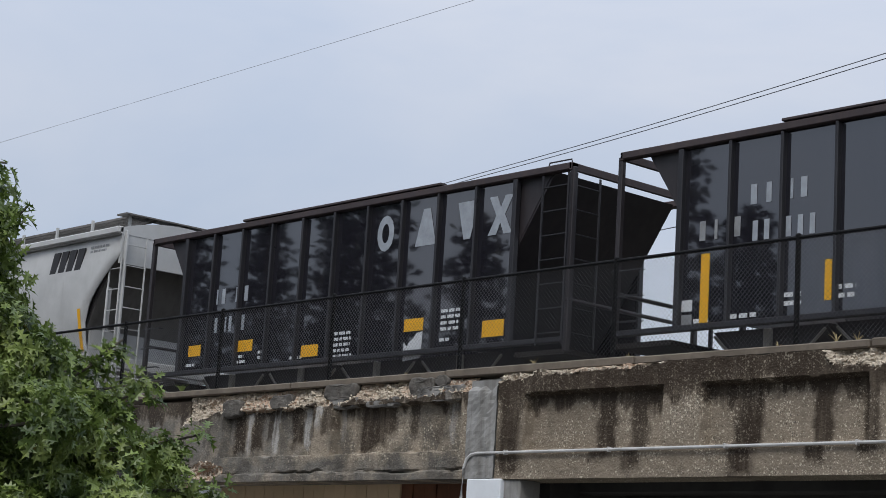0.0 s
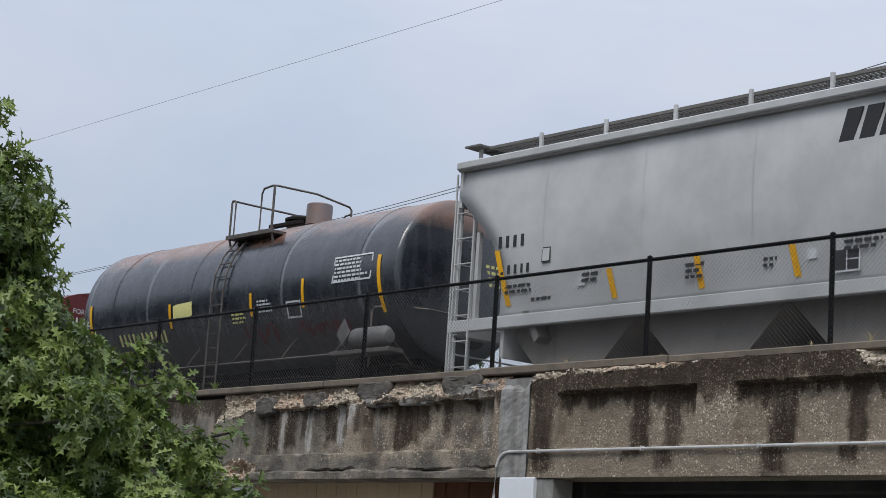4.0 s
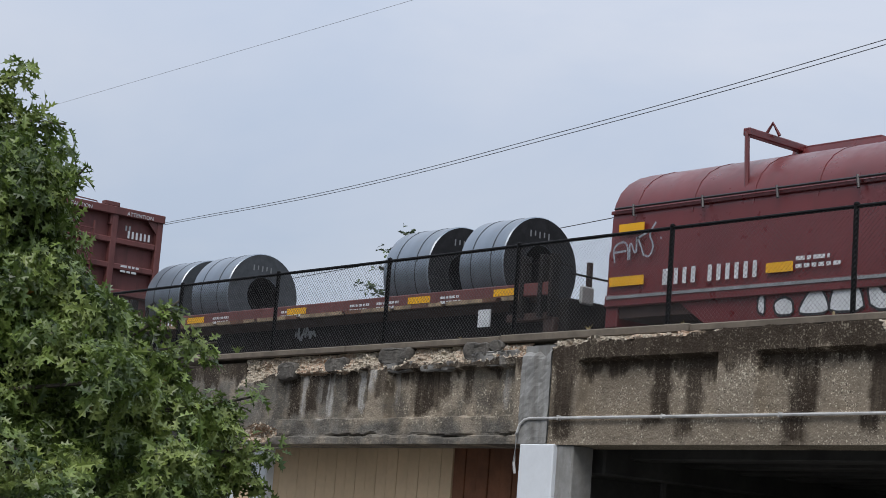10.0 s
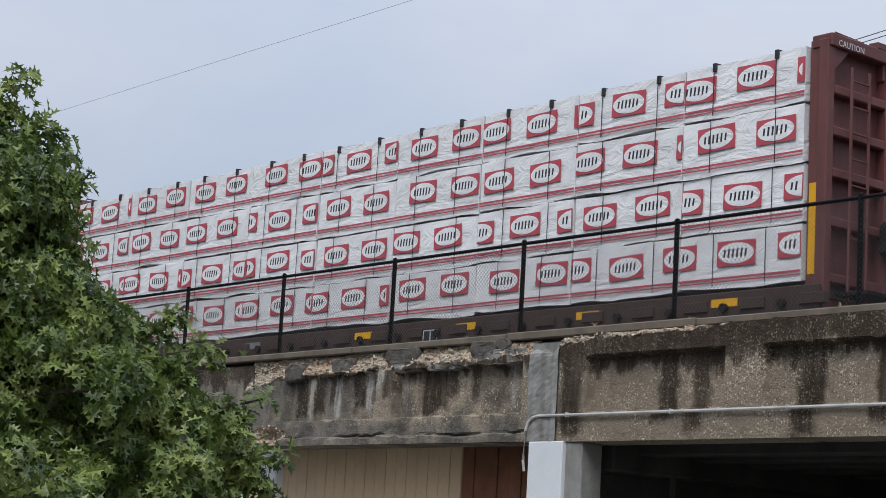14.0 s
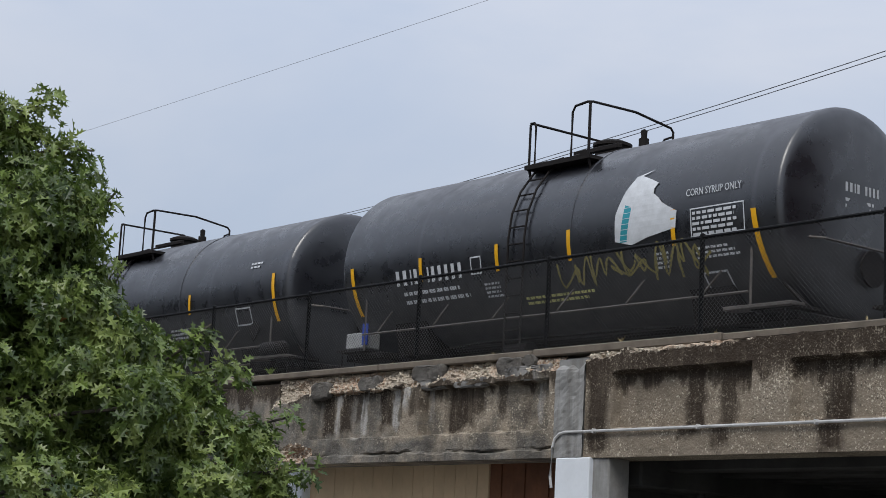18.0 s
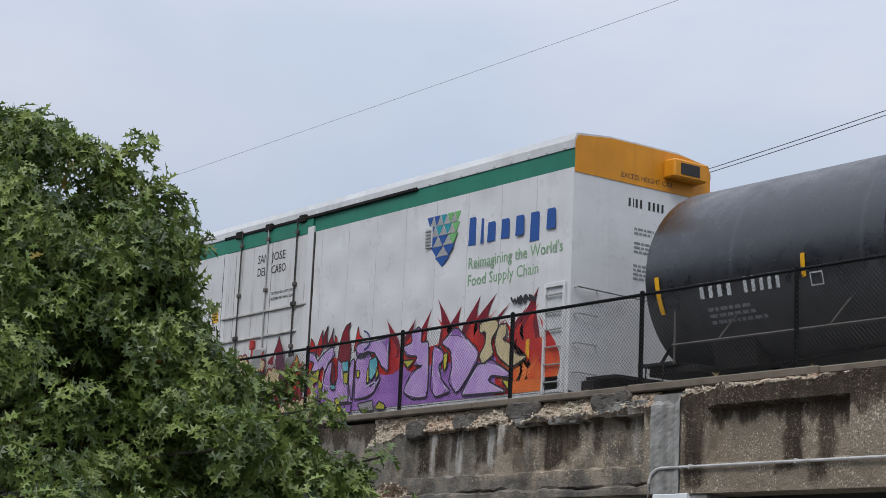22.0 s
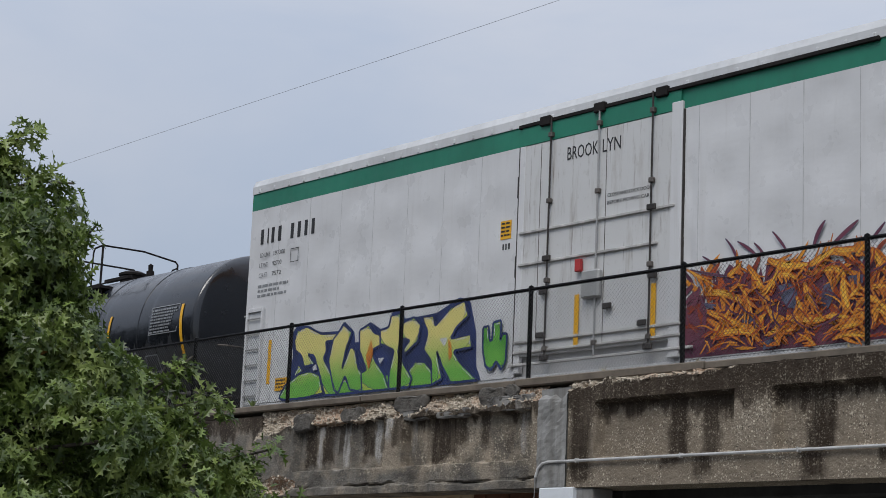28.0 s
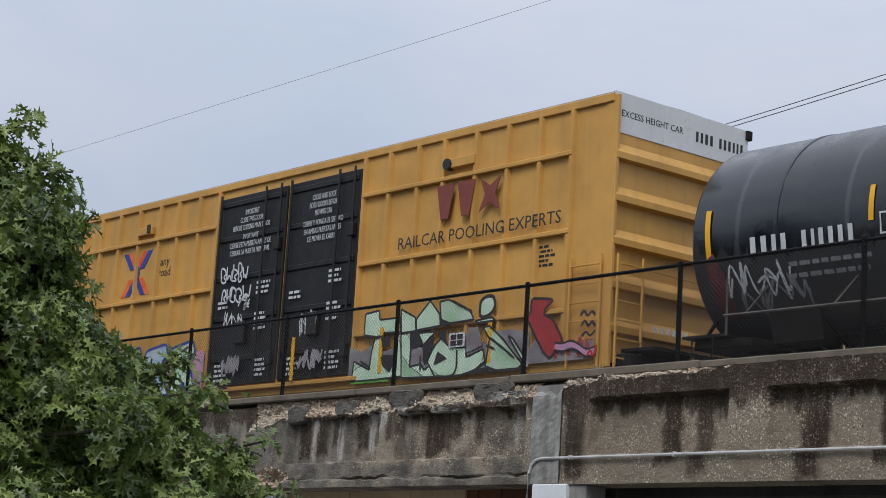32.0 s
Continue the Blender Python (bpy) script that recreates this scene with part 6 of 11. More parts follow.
def details_long(ob, on):
    side_bands(ob, on, 7.7, (1.9, 2.5, 1.85, 2.8), ((-4.15, 2.15, 2.5), (-1.45, 2.15, 2.52), (1.8, 2.15, 2.45), (4.0, 2.2, 2.62)))
    curved_bars(ob, on, -6.3, 2.05, 0.24, [0.6, 0.6, 0.65, 0.6, 0, 0.5, 0.5, 0.5, 0.5, 0.5], white_mark, 0.2)
    curved_lines(ob, on, -6.2, 1.85, 1.2, 3, 0.05, faint_mark, 51)
    curved_frame(ob, on, -4.0, -3.75, 2.0, 2.2, 0.02, white_mark)
    curved_frame(ob, on, 5.75, 6.3, 1.85, 2.2, 0.03, white_mark)
    curved_lines(ob, on, -1.0, 1.9, 0.7, 5, 0.04, faint_mark, 52)
    curved_lines(ob, on, 3.2, 1.9, 0.8, 3, 0.04, white_mark, 53)
    curved_lines(ob, on, 6.2, 3.05, 0.4, 2, 0.04, white_mark, 54)
    curved_mark(ob, on, 0.95, 0.2, 1.75, 1.9, maroon_mark, "sticker", 3)
    bars("end_bars", 0, 3.1, 0.16, [0.6, 0.6, 0.7, 0.6, 0, 0.5, 0.5, 0.5], white_mark, ob, -0.2, 0.15, end=7.69)
    lines("end_stencil", 0, 2.9, 0.9, 2, 0.06, white_mark, ob, -0.1, end=7.69, seed=6)
    part("side_step", box(B(), 6.3, 7.6, -1.6, -1.3, 1.12, 1.18, 0.01), lock_steel, ob)
    part("air_reservoir", lathe(B(), [(6.7, 0), (6.72, 0.1), (6.8, 0.16), (7.4, 0.16), (7.48, 0.1), (7.5, 0)], 16, "x", (0, -1.5, 1.3)), truck_steel, ob, smooth=True)
    part("placard_diamond", prism(B(), [(6.15, 1.75), (6.35, 2.0), (6.55, 1.75), (6.35, 1.5)], -1.5, -1.48, "y"), truck_steel, ob)


def details_scrawled(ob, on):
    side_bands(ob, on, 5.32, (2.1, 2.95, 1.98, 3.02), ((-1.98, 2.45, 2.95), (0.45, 2.5, 3.0), (1.78, 2.5, 3.02)))
    curved_bars(ob, on, -4.05, 2.18, 0.27, [0.6, 0.6, 0.5, 0.55, 0, 0.5, 0.35, 0.5, 0.5, 0.5, 0.5], white_mark, 0.12)
    curved_lines(ob, on, -3.4, 1.98, 1.7, 2, 0.06, faint_mark, 61, 2.6)
    curved_frame(ob, on, -1.8, -1.55, 2.25, 2.55, 0.025, white_mark)
    curved_frame(ob, on, 3.5, 4.6, 2.45, 3.05, 0.02, faint_mark, "data_table")
    curved_lines(ob, on, 3.55, 2.95, 1.0, 8, 0.035, faint_mark, 62, 1.9)
    curved_frame(ob, on, 3.3, 3.8, 1.7, 2.05, 0.025, faint_mark)
    curved_lines(ob, on, 0.4, 1.85, 0.9, 5, 0.05, faint_mark, 63)
    curved_lines(ob, on, -1.6, 1.9, 0.8, 4, 0.05, faint_mark, 64)
    curved_lines(ob, on, 1.6, 2.2, 1.4, 3, 0.06, faint_mark, 65)
    scrawl(ob, on, -4.5, 1.55, 1.1, 0.6, white_mark, 12, 0.018, 5)
    scrawl(ob, on, -4.35, 1.35, 1.3, 0.6, faint_mark, 13, 0.016, 4)
    curved_patch(ob, on, [(-4.85, 1.4), (-4.55, 1.4), (-4.6, 2.0), (-4.75, 2.3), (-4.9, 2.2)], faint_red, "spray_patch")
    bars("end_bars", 0, 2.75, 0.15, [0.6, 0.6, 0.5, 0.5, 0, 0.5, 0.4], white_mark, ob, 0.1, 0.15, end=5.31)
    part("placard_diamond", prism(B(), [(4.1, 1.75), (4.3, 2.0), (4.5, 1.75), (4.3, 1.5)], -1.5, -1.48, "y"), truck_steel, ob)
    part("side_step", box(B(), 4.0, 5.4, -1.6, -1.3, 1.12, 1.18, 0.01), lock_steel, ob)


tank_car(33.75, 22.3, 5.55, 1.55, 2.83, tank_worn, "worn black tank car streaked with grey residue and rust on top", -0.1, details_worn, seams=(-4.2, -1.2, 1.9, 4.3))
tank_car(-33.8, 21.8, 5.4, 1.65, 2.68, tank_black, "glossy black tank car with a chalky painted patch and tags", -0.33, details_patched, seams=(0.9,))
tank_car(-48.5, 21.8, 7.7, 1.63, 2.55, tank_black, "long black tank car with yellow reflector bands", 0.48, details_long, seams=(-2.6, 3.6))
tank_car(-106.2, 21.55, 5.32, 1.64, 2.56, tank_blue, "black tank car with a scrawled tag and yellow reflectors", -0.6, details_scrawled, seams=(-3.6, 1.2, 3.0))


def hood_profile(W, z0, z1, apex, n=14):
    """Half section of a coil hood: upright sides and a flattened arch."""
    pts = [(-W, z0), (-W, z1)]
    for i in range(1, n):
        a = math.pi * i / n
        pts.append((-W * math.cos(a), z1 + (apex - z1) * math.sin(a) ** 0.85))
    return pts + [(W, z1), (W, z0)]


def coil_hood_car(xc, yc):
    ob = car("coil_car", xc, yc, 14.4, 5.3, "oxide-red coil car closed by an arched steel hood", "coil car", 0.7, 7.1)
    W = 1.48
    part("side_sill", box(B(), -7.15, 7.15, -W - 0.02, -W + 0.12, 1.28, 1.47, 0.012), coil_red, ob)
    part("side_sill", box(B(), -7.15, 7.15, W - 0.12, W + 0.02, 1.28, 1.47, 0.012), coil_red, ob)
    part("sill_edge", box(B(), -7.1, 7.15, -W - 0.035, -W - 0.022, 1.40, 1.45), faint_mark, ob)
    for s in (-1, 1):
        part("belly", prism(B(), [(-5.6, 1.28), (-4.6, 0.62), (4.6, 0.62), (5.6, 1.28)], s * 1.4 - 0.03, s * 1.4 + 0.03, "y"), coil_red, ob)
    part("deck", box(B(), -7.1, 7.1, -1.4, 1.4, 1.1, 1.28), deck_brown, ob)
    hood = part("hood", prism(B(), hood_profile(W - 0.02, 1.48, 2.68, 3.68), -7.1, 7.12), coil_red, ob, "arched red hood with dull streaks", smooth=True)
    for x in [-6.6 + i * 1.2 for i in range(12)]:
        part("hood_rib", prism(B(), hood_profile(W - 0.012, 1.5, 2.68, 3.688)[1:-1], x - 0.02, x + 0.02), coil_red, hood, smooth=True)
    part("hood_skirt", box(B(), -7.12, 7.14, -W - 0.012, -W + 0.02, 2.78, 2.84, 0.006), coil_red, hood)
    part("hinge_bar", tube(B(), [(-7.0, -W - 0.05, 2.86), (7.0, -W - 0.05, 2.86)], 0.02, 6), hopper_frame, hood)
    for i in range(10):
        x = -6.6 + i * 1.45
        part("clamp", tube(B(), [(x, -W - 0.05, 2.9), (x + 0.05, -W - 0.08, 2.7)], 0.022, 5), hopper_frame, hood)
    part("ridge", prism(B(), [(-0.16, 3.64), (0.16, 3.64), (0.1, 3.84), (-0.1, 3.84)], -4.6, 4.6), coil_red, hood)
    for x in (-0.55, 0.1):
        ring = [(x, math.cos(math.tau * k / 18) * 0.27, 4.10 + math.sin(math.tau * k / 18) * 0.27) for k in range(18)]
        part("stacking_loop", tube(B(), ring, 0.065, 8, True), coil_red, hood, smooth=True)
    part("loop_foot", prism(B(), [(-1.3, 3.7), (0.75, 3.7), (0.4, 3.98), (-0.85, 3.98)], -0.2, 0.2, "y"), coil_red, hood)
    for s, x in ((-1, -4.45), (1, 4.25)):
        part("lift_beam", box(B(), x - 0.07, x + 0.07, -1.4, 0.6, 3.78, 3.9, 0.015), coil_red, hood)
        part("lift_tie", box(B(), min(x, x - s * 1.5), max(x, x - s * 1.5), -0.08, 0.08, 3.78, 3.88, 0.01), coil_red, hood)
        for y, zz in ((-1.38, 2.95), (0.55, 3.55)):
            part("lift_leg", tube(B(), [(x, y, 3.84), (x + 0.05, y, zz)], 0.04, 6), coil_red, hood)
        part("lift_eye", tube(B(), [(x - 0.05, -0.9, 3.88), (x + 0.05, -0.85, 4.08), (x + 0.15, -0.8, 3.88)], 0.03, 6), coil_red, hood)
    for s in (-1, 1):
        part("end_sill", box(B(), min(s * 7.15, s * 6.9), max(s * 7.15, s * 6.9), -1.45, 1.45, 0.95, 1.3, 0.02), coil_red, ob)
        part("end_ladder_post", box(B(), s * 7.18 - 0.02, s * 7.18 + 0.02, -1.4, -1.3, 0.7, 2.2, 0.006), coil_red, ob)
    f = -W - 0.03
    bars("reporting_bars", -5.9, 1.56, 0.25, [0.75, 0.5, 0.5, 0.55, 0, 0.5, 0.5, 0.5, 0.5, 0.5, 0.5], white_mark, ob, f, 0.2)
    for x0, x1, z0 in ((-7.05, -6.3, 1.6), (-3.85, -3.35, 1.6), (-1.6, -1.05, 1.62), (1.1, 1.65, 1.6), (4.0, 4.5, 1.62), (5.9, 6.85, 1.62), (-6.9, -6.35, 2.45)):
        plate("reflector", x0, x1, z0, z0 + 0.15, reflect_yellow, ob, f)
    for x, z, w, n, k in ((-3.3, 1.75, 0.8, 2, 1), (5.1, 1.7, 0.6, 3, 2), (4.6, 1.75, 0.3, 2, 3), (2.9, 1.2, 0.5, 2, 4), (6.4, 1.2, 0.3, 1, 5)):
        lines("stencil", x, z, w, n, 0.06, white_mark, ob, f, seed=k + 70)
    part("arrow_mark", prism(B(), [(-0.22, 1.66), (-0.04, 1.66), (-0.13, 1.84)], f - 0.004, f + 0.002, "y"), reflect_yellow, ob)
    part("arrow_mark", prism(B(), [(-0.22, 2.1), (-0.04, 2.1), (-0.13, 1.93)], f - 0.004, f + 0.002, "y"), reflect_yellow, ob)

    def flat(z):
        return -W - 0.03
    for line in ([(2.46, 2.06), (2.62, 2.46), (2.65, 2.54), (2.8, 2.57), (2.9, 2.52), (2.97, 2.33), (2.99, 2.26), (2.83, 2.16)], [(2.64, 2.54), (2.24, 2.48), (2.19, 2.38), (2.19, 2.14), (2.26, 1.78), (2.36, 1.73), (2.49, 1.56), (2.63, 1.55), (2.77, 1.71), (2.79, 1.94), (2.71, 2.15), (2.6, 2.22), (2.5, 2.11)], [(2.52, 1.7), (2.49, 1.91), (2.58, 1.96), (2.67, 1.89), (2.64, 1.71)], [(2.81, 1.97), (2.89, 2.02), (3.02, 1.94)], [(2.99, 2.26), (3.11, 2.26), (3.2, 2.14), (3.24, 1.99), (3.18, 1.8)], [(2.84, 1.72), (2.94, 1.68), (3.08, 1.75)], [(2.94, 1.68), (2.92, 1.56), (2.63, 1.55)]):
        spray_line(ob, -W - 0.034, white_mark, 0.028, line)
    for line in ([(-6.95, 1.99), (-7.01, 2.22), (-6.84, 2.32), (-6.69, 2.28), (-6.66, 2.01)], [(-6.97, 2.15), (-6.71, 2.16)], [(-6.63, 2.01), (-6.65, 2.35), (-6.49, 2.04), (-6.5, 2.37)], [(-6.48, 2.37), (-6.32, 2.05)], [(-6.5, 2.34), (-6.26, 2.43)], [(-6.1, 2.57), (-6.25, 2.39), (-6.11, 2.2), (-6.21, 2.02), (-6.3, 2.06)], [(-5.99, 2.32), (-5.96, 2.3)]):
        spray_line(ob, -W - 0.034, worn_white, 0.018, line)
    scrawl(ob, flat, 0.9, 1.98, 0.5, 0.16, faint_mark, 23, 0.012, 5)
    scrawl(ob, flat, 5.5, 2.3, 0.8, 0.4, faint_mark, 24, 0.02, 4)
    letter(ob, -1.444 - 0.0000, white_mark, dark_mark, [(-4.03, 1.28), (-3.91, 1.33), (-3.88, 0.99), (-4.03, 1.04)], 0.018, False, 0.22, 1, "bubbly white graffiti shape")
    letter(ob, -1.444 - 0.0030, white_mark, dark_mark, [(-3.74, 1.16), (-3.55, 1.25), (-3.37, 1.18), (-3.35, 0.97), (-3.67, 0.97)], 0.018, False, 0.22, 1, "bubbly white graffiti shape")
    letter(ob, -1.444 - 0.0060, white_mark, dark_mark, [(-3.26, 1.07), (-2.98, 1.43), (-2.77, 1.21), (-2.7, 0.96), (-3.23, 0.96)], 0.018, False, 0.22, 1, "bubbly white graffiti shape")
    letter(ob, -1.444 - 0.0090, white_mark, dark_mark, [(-2.71, 1.14), (-2.62, 1.41), (-2.44, 1.3), (-2.31, 1.42), (-2.16, 1.25), (-2.09, 0.96), (-2.7, 0.97)], 0.018, False, 0.22, 1, "bubbly white graffiti shape")
    letter(ob, -1.444 - 0.0120, white_mark, dark_mark, [(-2.07, 1.31), (-1.94, 1.38), (-1.74, 1.16), (-1.56, 1.25), (-1.4, 1.37), (-1.36, 0.96), (-1.99, 0.96)], 0.018, False, 0.22, 1, "bubbly white graffiti shape")
    letter(ob, -1.444 - 0.0150, white_mark, dark_mark, [(-1.36, 0.98), (-1.35, 1.3), (-1.18, 1.44), (-1.02, 1.32), (-0.88, 0.97)], 0.018, False, 0.22, 1, "bubbly white graffiti shape")
    letter(ob, -1.444 - 0.0180, white_mark, dark_mark, [(-0.84, 1.05), (-0.77, 1.19), (-0.55, 1.21), (-0.46, 1.12), (-0.47, 0.97), (-0.75, 0.96)], 0.018, False, 0.22, 1, "bubbly white graffiti shape")
    words("end_notice", "FOR USE ON", 7.125, 3.12, 0.17, white_mark, ob, -0.75, end=7.125)
    bars("end_bars", 0, 2.88, 0.15, [0.5, 0.5, 0.5, 0.5, 0.5, 0.5, 0, 0.5, 0.5, 0.5, 0.5], white_mark, ob, -0.75, 0.2, end=7.125)
    part("placard", box(B(), 2.05, 2.5, -1.46, -1.44, 0.72, 0.95), dark_mark, ob)


coil_hood_car(19.1, 22.4)


def coil_flat_car(xc, yc):
    ob = car("coil_flat_car", xc, yc, 14.2, 5.3, "low brown coil car with an open trough deck", "flat car", 0.7, 7.0)
    for s in (-1, 1):
        e0, e1 = (-1.5, -1.36) if s < 0 else (1.36, 1.5)
        part("side_sill", box(B(), -7.0, 7.0, e0, e1, 1.56, 1.78, 0.015), bulk_red, ob)
        part("web", box(B(), -6.2, 6.2, e0 + (0.35 if s < 0 else -0.25), e1 + (0.25 if s < 0 else -0.35), 1.0, 1.56), truck_steel, ob)
    part("trough", prism(B(), [(-1.36, 1.7), (-0.3, 1.1), (0.3, 1.1), (1.36, 1.7), (1.36, 1.5), (0.3, 0.95), (-0.3, 0.95), (-1.36, 1.5)], -6.6, 6.6), deck_brown, ob)
    for s in (-1, 1):
        part("end_platform", box(B(), min(s * 7.0, s * 5.9), max(s * 7.0, s * 5.9), -1.45, 1.45, 1.15, 1.28, 0.01), deck_brown, ob)
        part("end_sill", box(B(), min(s * 7.05, s * 6.8), max(s * 7.05, s * 6.8), -1.45, 1.45, 0.9, 1.2, 0.02), deck_brown, ob)
        for x in (6.3, 6.75, 7.0):
            part("stake", box(B(), s * x - 0.045, s * x + 0.045, -1.53, -1.345, 1.2, 2.25, 0.01), truck_steel, ob)
        part("end_frame", box(B(), min(s * 7.25, s * 5.8), max(s * 7.25, s * 5.8), -1.32, 1.32, 0.9, 1.52, 0.02), truck_steel, ob)
        for y in (-0.75, 0.0, 0.75, 1.3):
            part("end_stake", box(B(), s * 7.12 - 0.04, s * 7.12 + 0.04, y - 0.045, y + 0.045, 1.52, 2.2, 0.01), deck_brown, ob)
        part("end_rail", tube(B(), [(s * 7.15, -1.2, 1.95), (s * 7.15, 1.3, 1.95)], 0.02, 5), truck_steel, ob)
        part("air_hose", tube(B(), [(s * 7.3, -0.5, 1.0), (s * 7.5, -0.5, 0.75), (s * 7.7, -0.45, 0.8)], 0.03, 6), truck_steel, ob)
        part("brake_box", box(B(), min(s * 7.25, s * 7.32), max(s * 7.25, s * 7.32), -1.1, -0.8, 1.45, 1.75, 0.02), galv, ob, "grey notice plate on the car end")
        part("brake_stand", tube(B(), [(s * 6.1, -1.2, 1.3), (s * 6.1, -1.2, 2.1), (s * 5.9, -1.15, 2.2)], 0.04, 6), truck_steel, ob)
        part("hand_rail", tube(B(), [(s * 6.3, -1.45, 2.1), (s * 6.9, -1.45, 2.15), (s * 7.0, -1.0, 2.1)], 0.018, 5), truck_steel, ob)
        part("uncoupling_lever", tube(B(), [(s * 7.1, -1.4, 1.1), (s * 7.35, -0.4, 0.95), (s * 7.4, 0, 0.95)], 0.016, 5), truck_steel, ob)
    f = -1.504
    bars("reporting_bars", -5.95, 1.55, 0.19, [0.6, 0.6, 0.5, 0.6, 0, 0.5, 0.5, 0.5, 0.5, 0.5, 0.5], white_mark, ob, f, 0.2)
    for x in (-6.9, -3.95, -0.4, 3.3, 5.6):
        plate("reflector", x, x + 0.62, 1.60, 1.72, reflect_yellow, ob, f)
    for k in range(26):
        x = -6.2 + k * 0.48
        part("edge_stripe", box(B(), x, x + (0.47 if k % 3 else 0.36), f - 0.004, f + 0.06, 1.515 + 0.004 * (k % 2), 1.585), dusty_buff if k % 4 else rust_edge, ob)
    for x, k in ((-3.0, 1), (-0.6, 2), (1.6, 3), (2.4, 4), (4.2, 5)):
        lines("stencil", x, 1.64, 0.7, 2, 0.045, white_mark, ob, f, seed=k + 80)
    part("placard", box(B(), 5.2, 5.5, -1.47, -1.44, 1.1, 1.4), white_mark, ob)
    part("placard", box(B(), -6.4, -6.15, -1.47, -1.44, 1.15, 1.4), white_mark, ob)
    scrawl(ob, lambda z: -1.16, -0.6, 1.08, 0.7, 0.35, faint_mark, 33, 0.025, 4)


coil_flat_car(3.75, 22.35)
for x0, x1 in ((-3.0, -1.62), (-1.1, 0.27), (5.5, 6.8), (7.68, 8.85)):
    m = pose((x0 + x1) / 2, 22.35, 4.6 + 2.385)
    roll = thing("steel_coil", m, "blue-grey strapped roll of sheet steel lying on the coil car", "steel coil", "steel coils")
    w, R = (x1 - x0) / 2, 0.91
    part("winding", lathe(B(), [(-w, 0.4), (-w, R - 0.02), (-w + 0.02, R), (w - 0.02, R), (w, R - 0.02), (w, 0.4), (-w, 0.4)], 56), coil_steel, roll, smooth=True)
    part("coil_edge", lathe(B(), [(w + 0.003, 0.405), (w + 0.003, R - 0.02)], 56), coil_face if x0 > 3 else coil_face_pale, roll)
    part("bore", lathe(B(), [(w + 0.002, 0.398), (-w - 0.002, 0.398)], 40), bore_dark, roll, "dark inner bore of the roll", smooth=True)
    for x in (-w * 0.45, w * 0.45):
        part("strap", lathe(B(), [(x - 0.011, R), (x - 0.011, R + 0.006), (x + 0.011, R + 0.006), (x + 0.011, R)], 56), coil_strap, roll)
    for k in range(5):
        part("chalk_bar", box(B(), w + 0.004, w + 0.007, -0.3 + k * 0.11, -0.27 + k * 0.11, 0.52 + 0.03 * (k % 2), 0.64), faint_mark, roll)
    CARGO.append((roll, m))


def lumber_car(xc, yc):
    """A centre-beam flat with two bulkheads and a truss along the middle."""
    half = 10.75
    ob = car("lumber_car", xc, yc, half * 2, 8.9, "brown-red centre-beam flat car with ribbed end bulkheads", "flat car", 0.7, half)
    part("deck", box(B(), -half + 0.1, half - 0.1, -1.4, 1.4, 0.98, 1.14, 0.01), deck_brown, ob)
    for e0, e1 in ((-1.46, -1.36), (1.36, 1.46)):
        part("side_sill", box(B(), -half, half, e0, e1, 0.78, 1.14, 0.015), deck_brown, ob)
    part("centre_beam", box(B(), -half, half, -0.09, 0.09, 4.3, 4.62, 0.02), bulk_red, ob)
    for i in range(11):
        x = -half + 0.5 + i * (2 * half - 1) / 10
        part("centre_post", box(B(), x - 0.08, x + 0.08, -0.08, 0.08, 1.1, 4.3), bulk_red, ob)
    for i in range(20):
        x = -half + 0.55 + i * 1.07
        part("winch", lathe(B(), [(-1.53, 0), (-1.53, 0.07), (-1.38, 0.07), (-1.38, 0)], 8, "y", (x, 0, 0.9)), truck_steel, ob)
        part("chock", box(B(), x + 0.3, x + 0.75, -1.5, -1.38, 0.86, 1.02, 0.01), deck_brown, ob)
    for s in (-1, 1):
        x0, x1 = s * half, s * (half - 0.34)
        bulk = part("bulkhead", box(B(), min(x0 - s * 0.14, x1), max(x0 - s * 0.14, x1), -1.34, 1.34, 0.75, 4.68, 0.015), bulk_red, ob, "ribbed brown-red end bulkhead")
        o = x0 + s * 0.02
        for y in (-1.32, 0.02, 1.25):
            part("upright", box(B(), min(o, x0 - s * 0.15), max(o, x0 - s * 0.15), y - 0.07, y + 0.09, 0.75, 4.66, 0.012), bulk_red, bulk)
        for z in (1.25, 2.05, 2.75, 3.35, 3.95):
            part("crossrib", box(B(), min(o - s * 0.012, x0 - s * 0.15), max(o - s * 0.012, x0 - s * 0.15), -1.236, 1.176, z - 0.07, z + 0.07, 0.02), bulk_red, bulk)
        part("top_rib", box(B(), min(o + s * 0.04, x0 - s * 0.3), max(o + s * 0.04, x0 - s * 0.3), -1.36, 1.36, 4.55, 4.74, 0.015), bulk_red, bulk)
        part("gusset", prism(B(), [(-1.3, 4.55), (-0.9, 4.55), (-1.3, 4.15)], min(x0, x0 - s * 0.03), max(x0, x0 - s * 0.03)), bulk_red, bulk)
        part("gusset", prism(B(), [(1.3, 4.55), (0.9, 4.55), (1.3, 4.15)], min(x0, x0 - s * 0.03), max(x0, x0 - s * 0.03)), bulk_red, bulk)
        ladder(bulk, -0.95, -0.55, 0.9, 4.3, s * (half + 0.1), 9, bulk_red, 0.016, along="y")
        part("top_hoop", tube(B(), [(s * (half - 0.1), -1.15, 4.72), (s * (half - 0.1), -1.1, 4.82), (s * (half - 0.1), -0.45, 4.8), (s * (half - 0.1), -0.4, 4.72)], 0.016, 5), bulk_red, bulk)
        part("top_block", box(B(), s * half - 0.12, s * half + 0.05, -0.3, 0.1, 4.74, 4.84, 0.01), bulk_red, bulk)
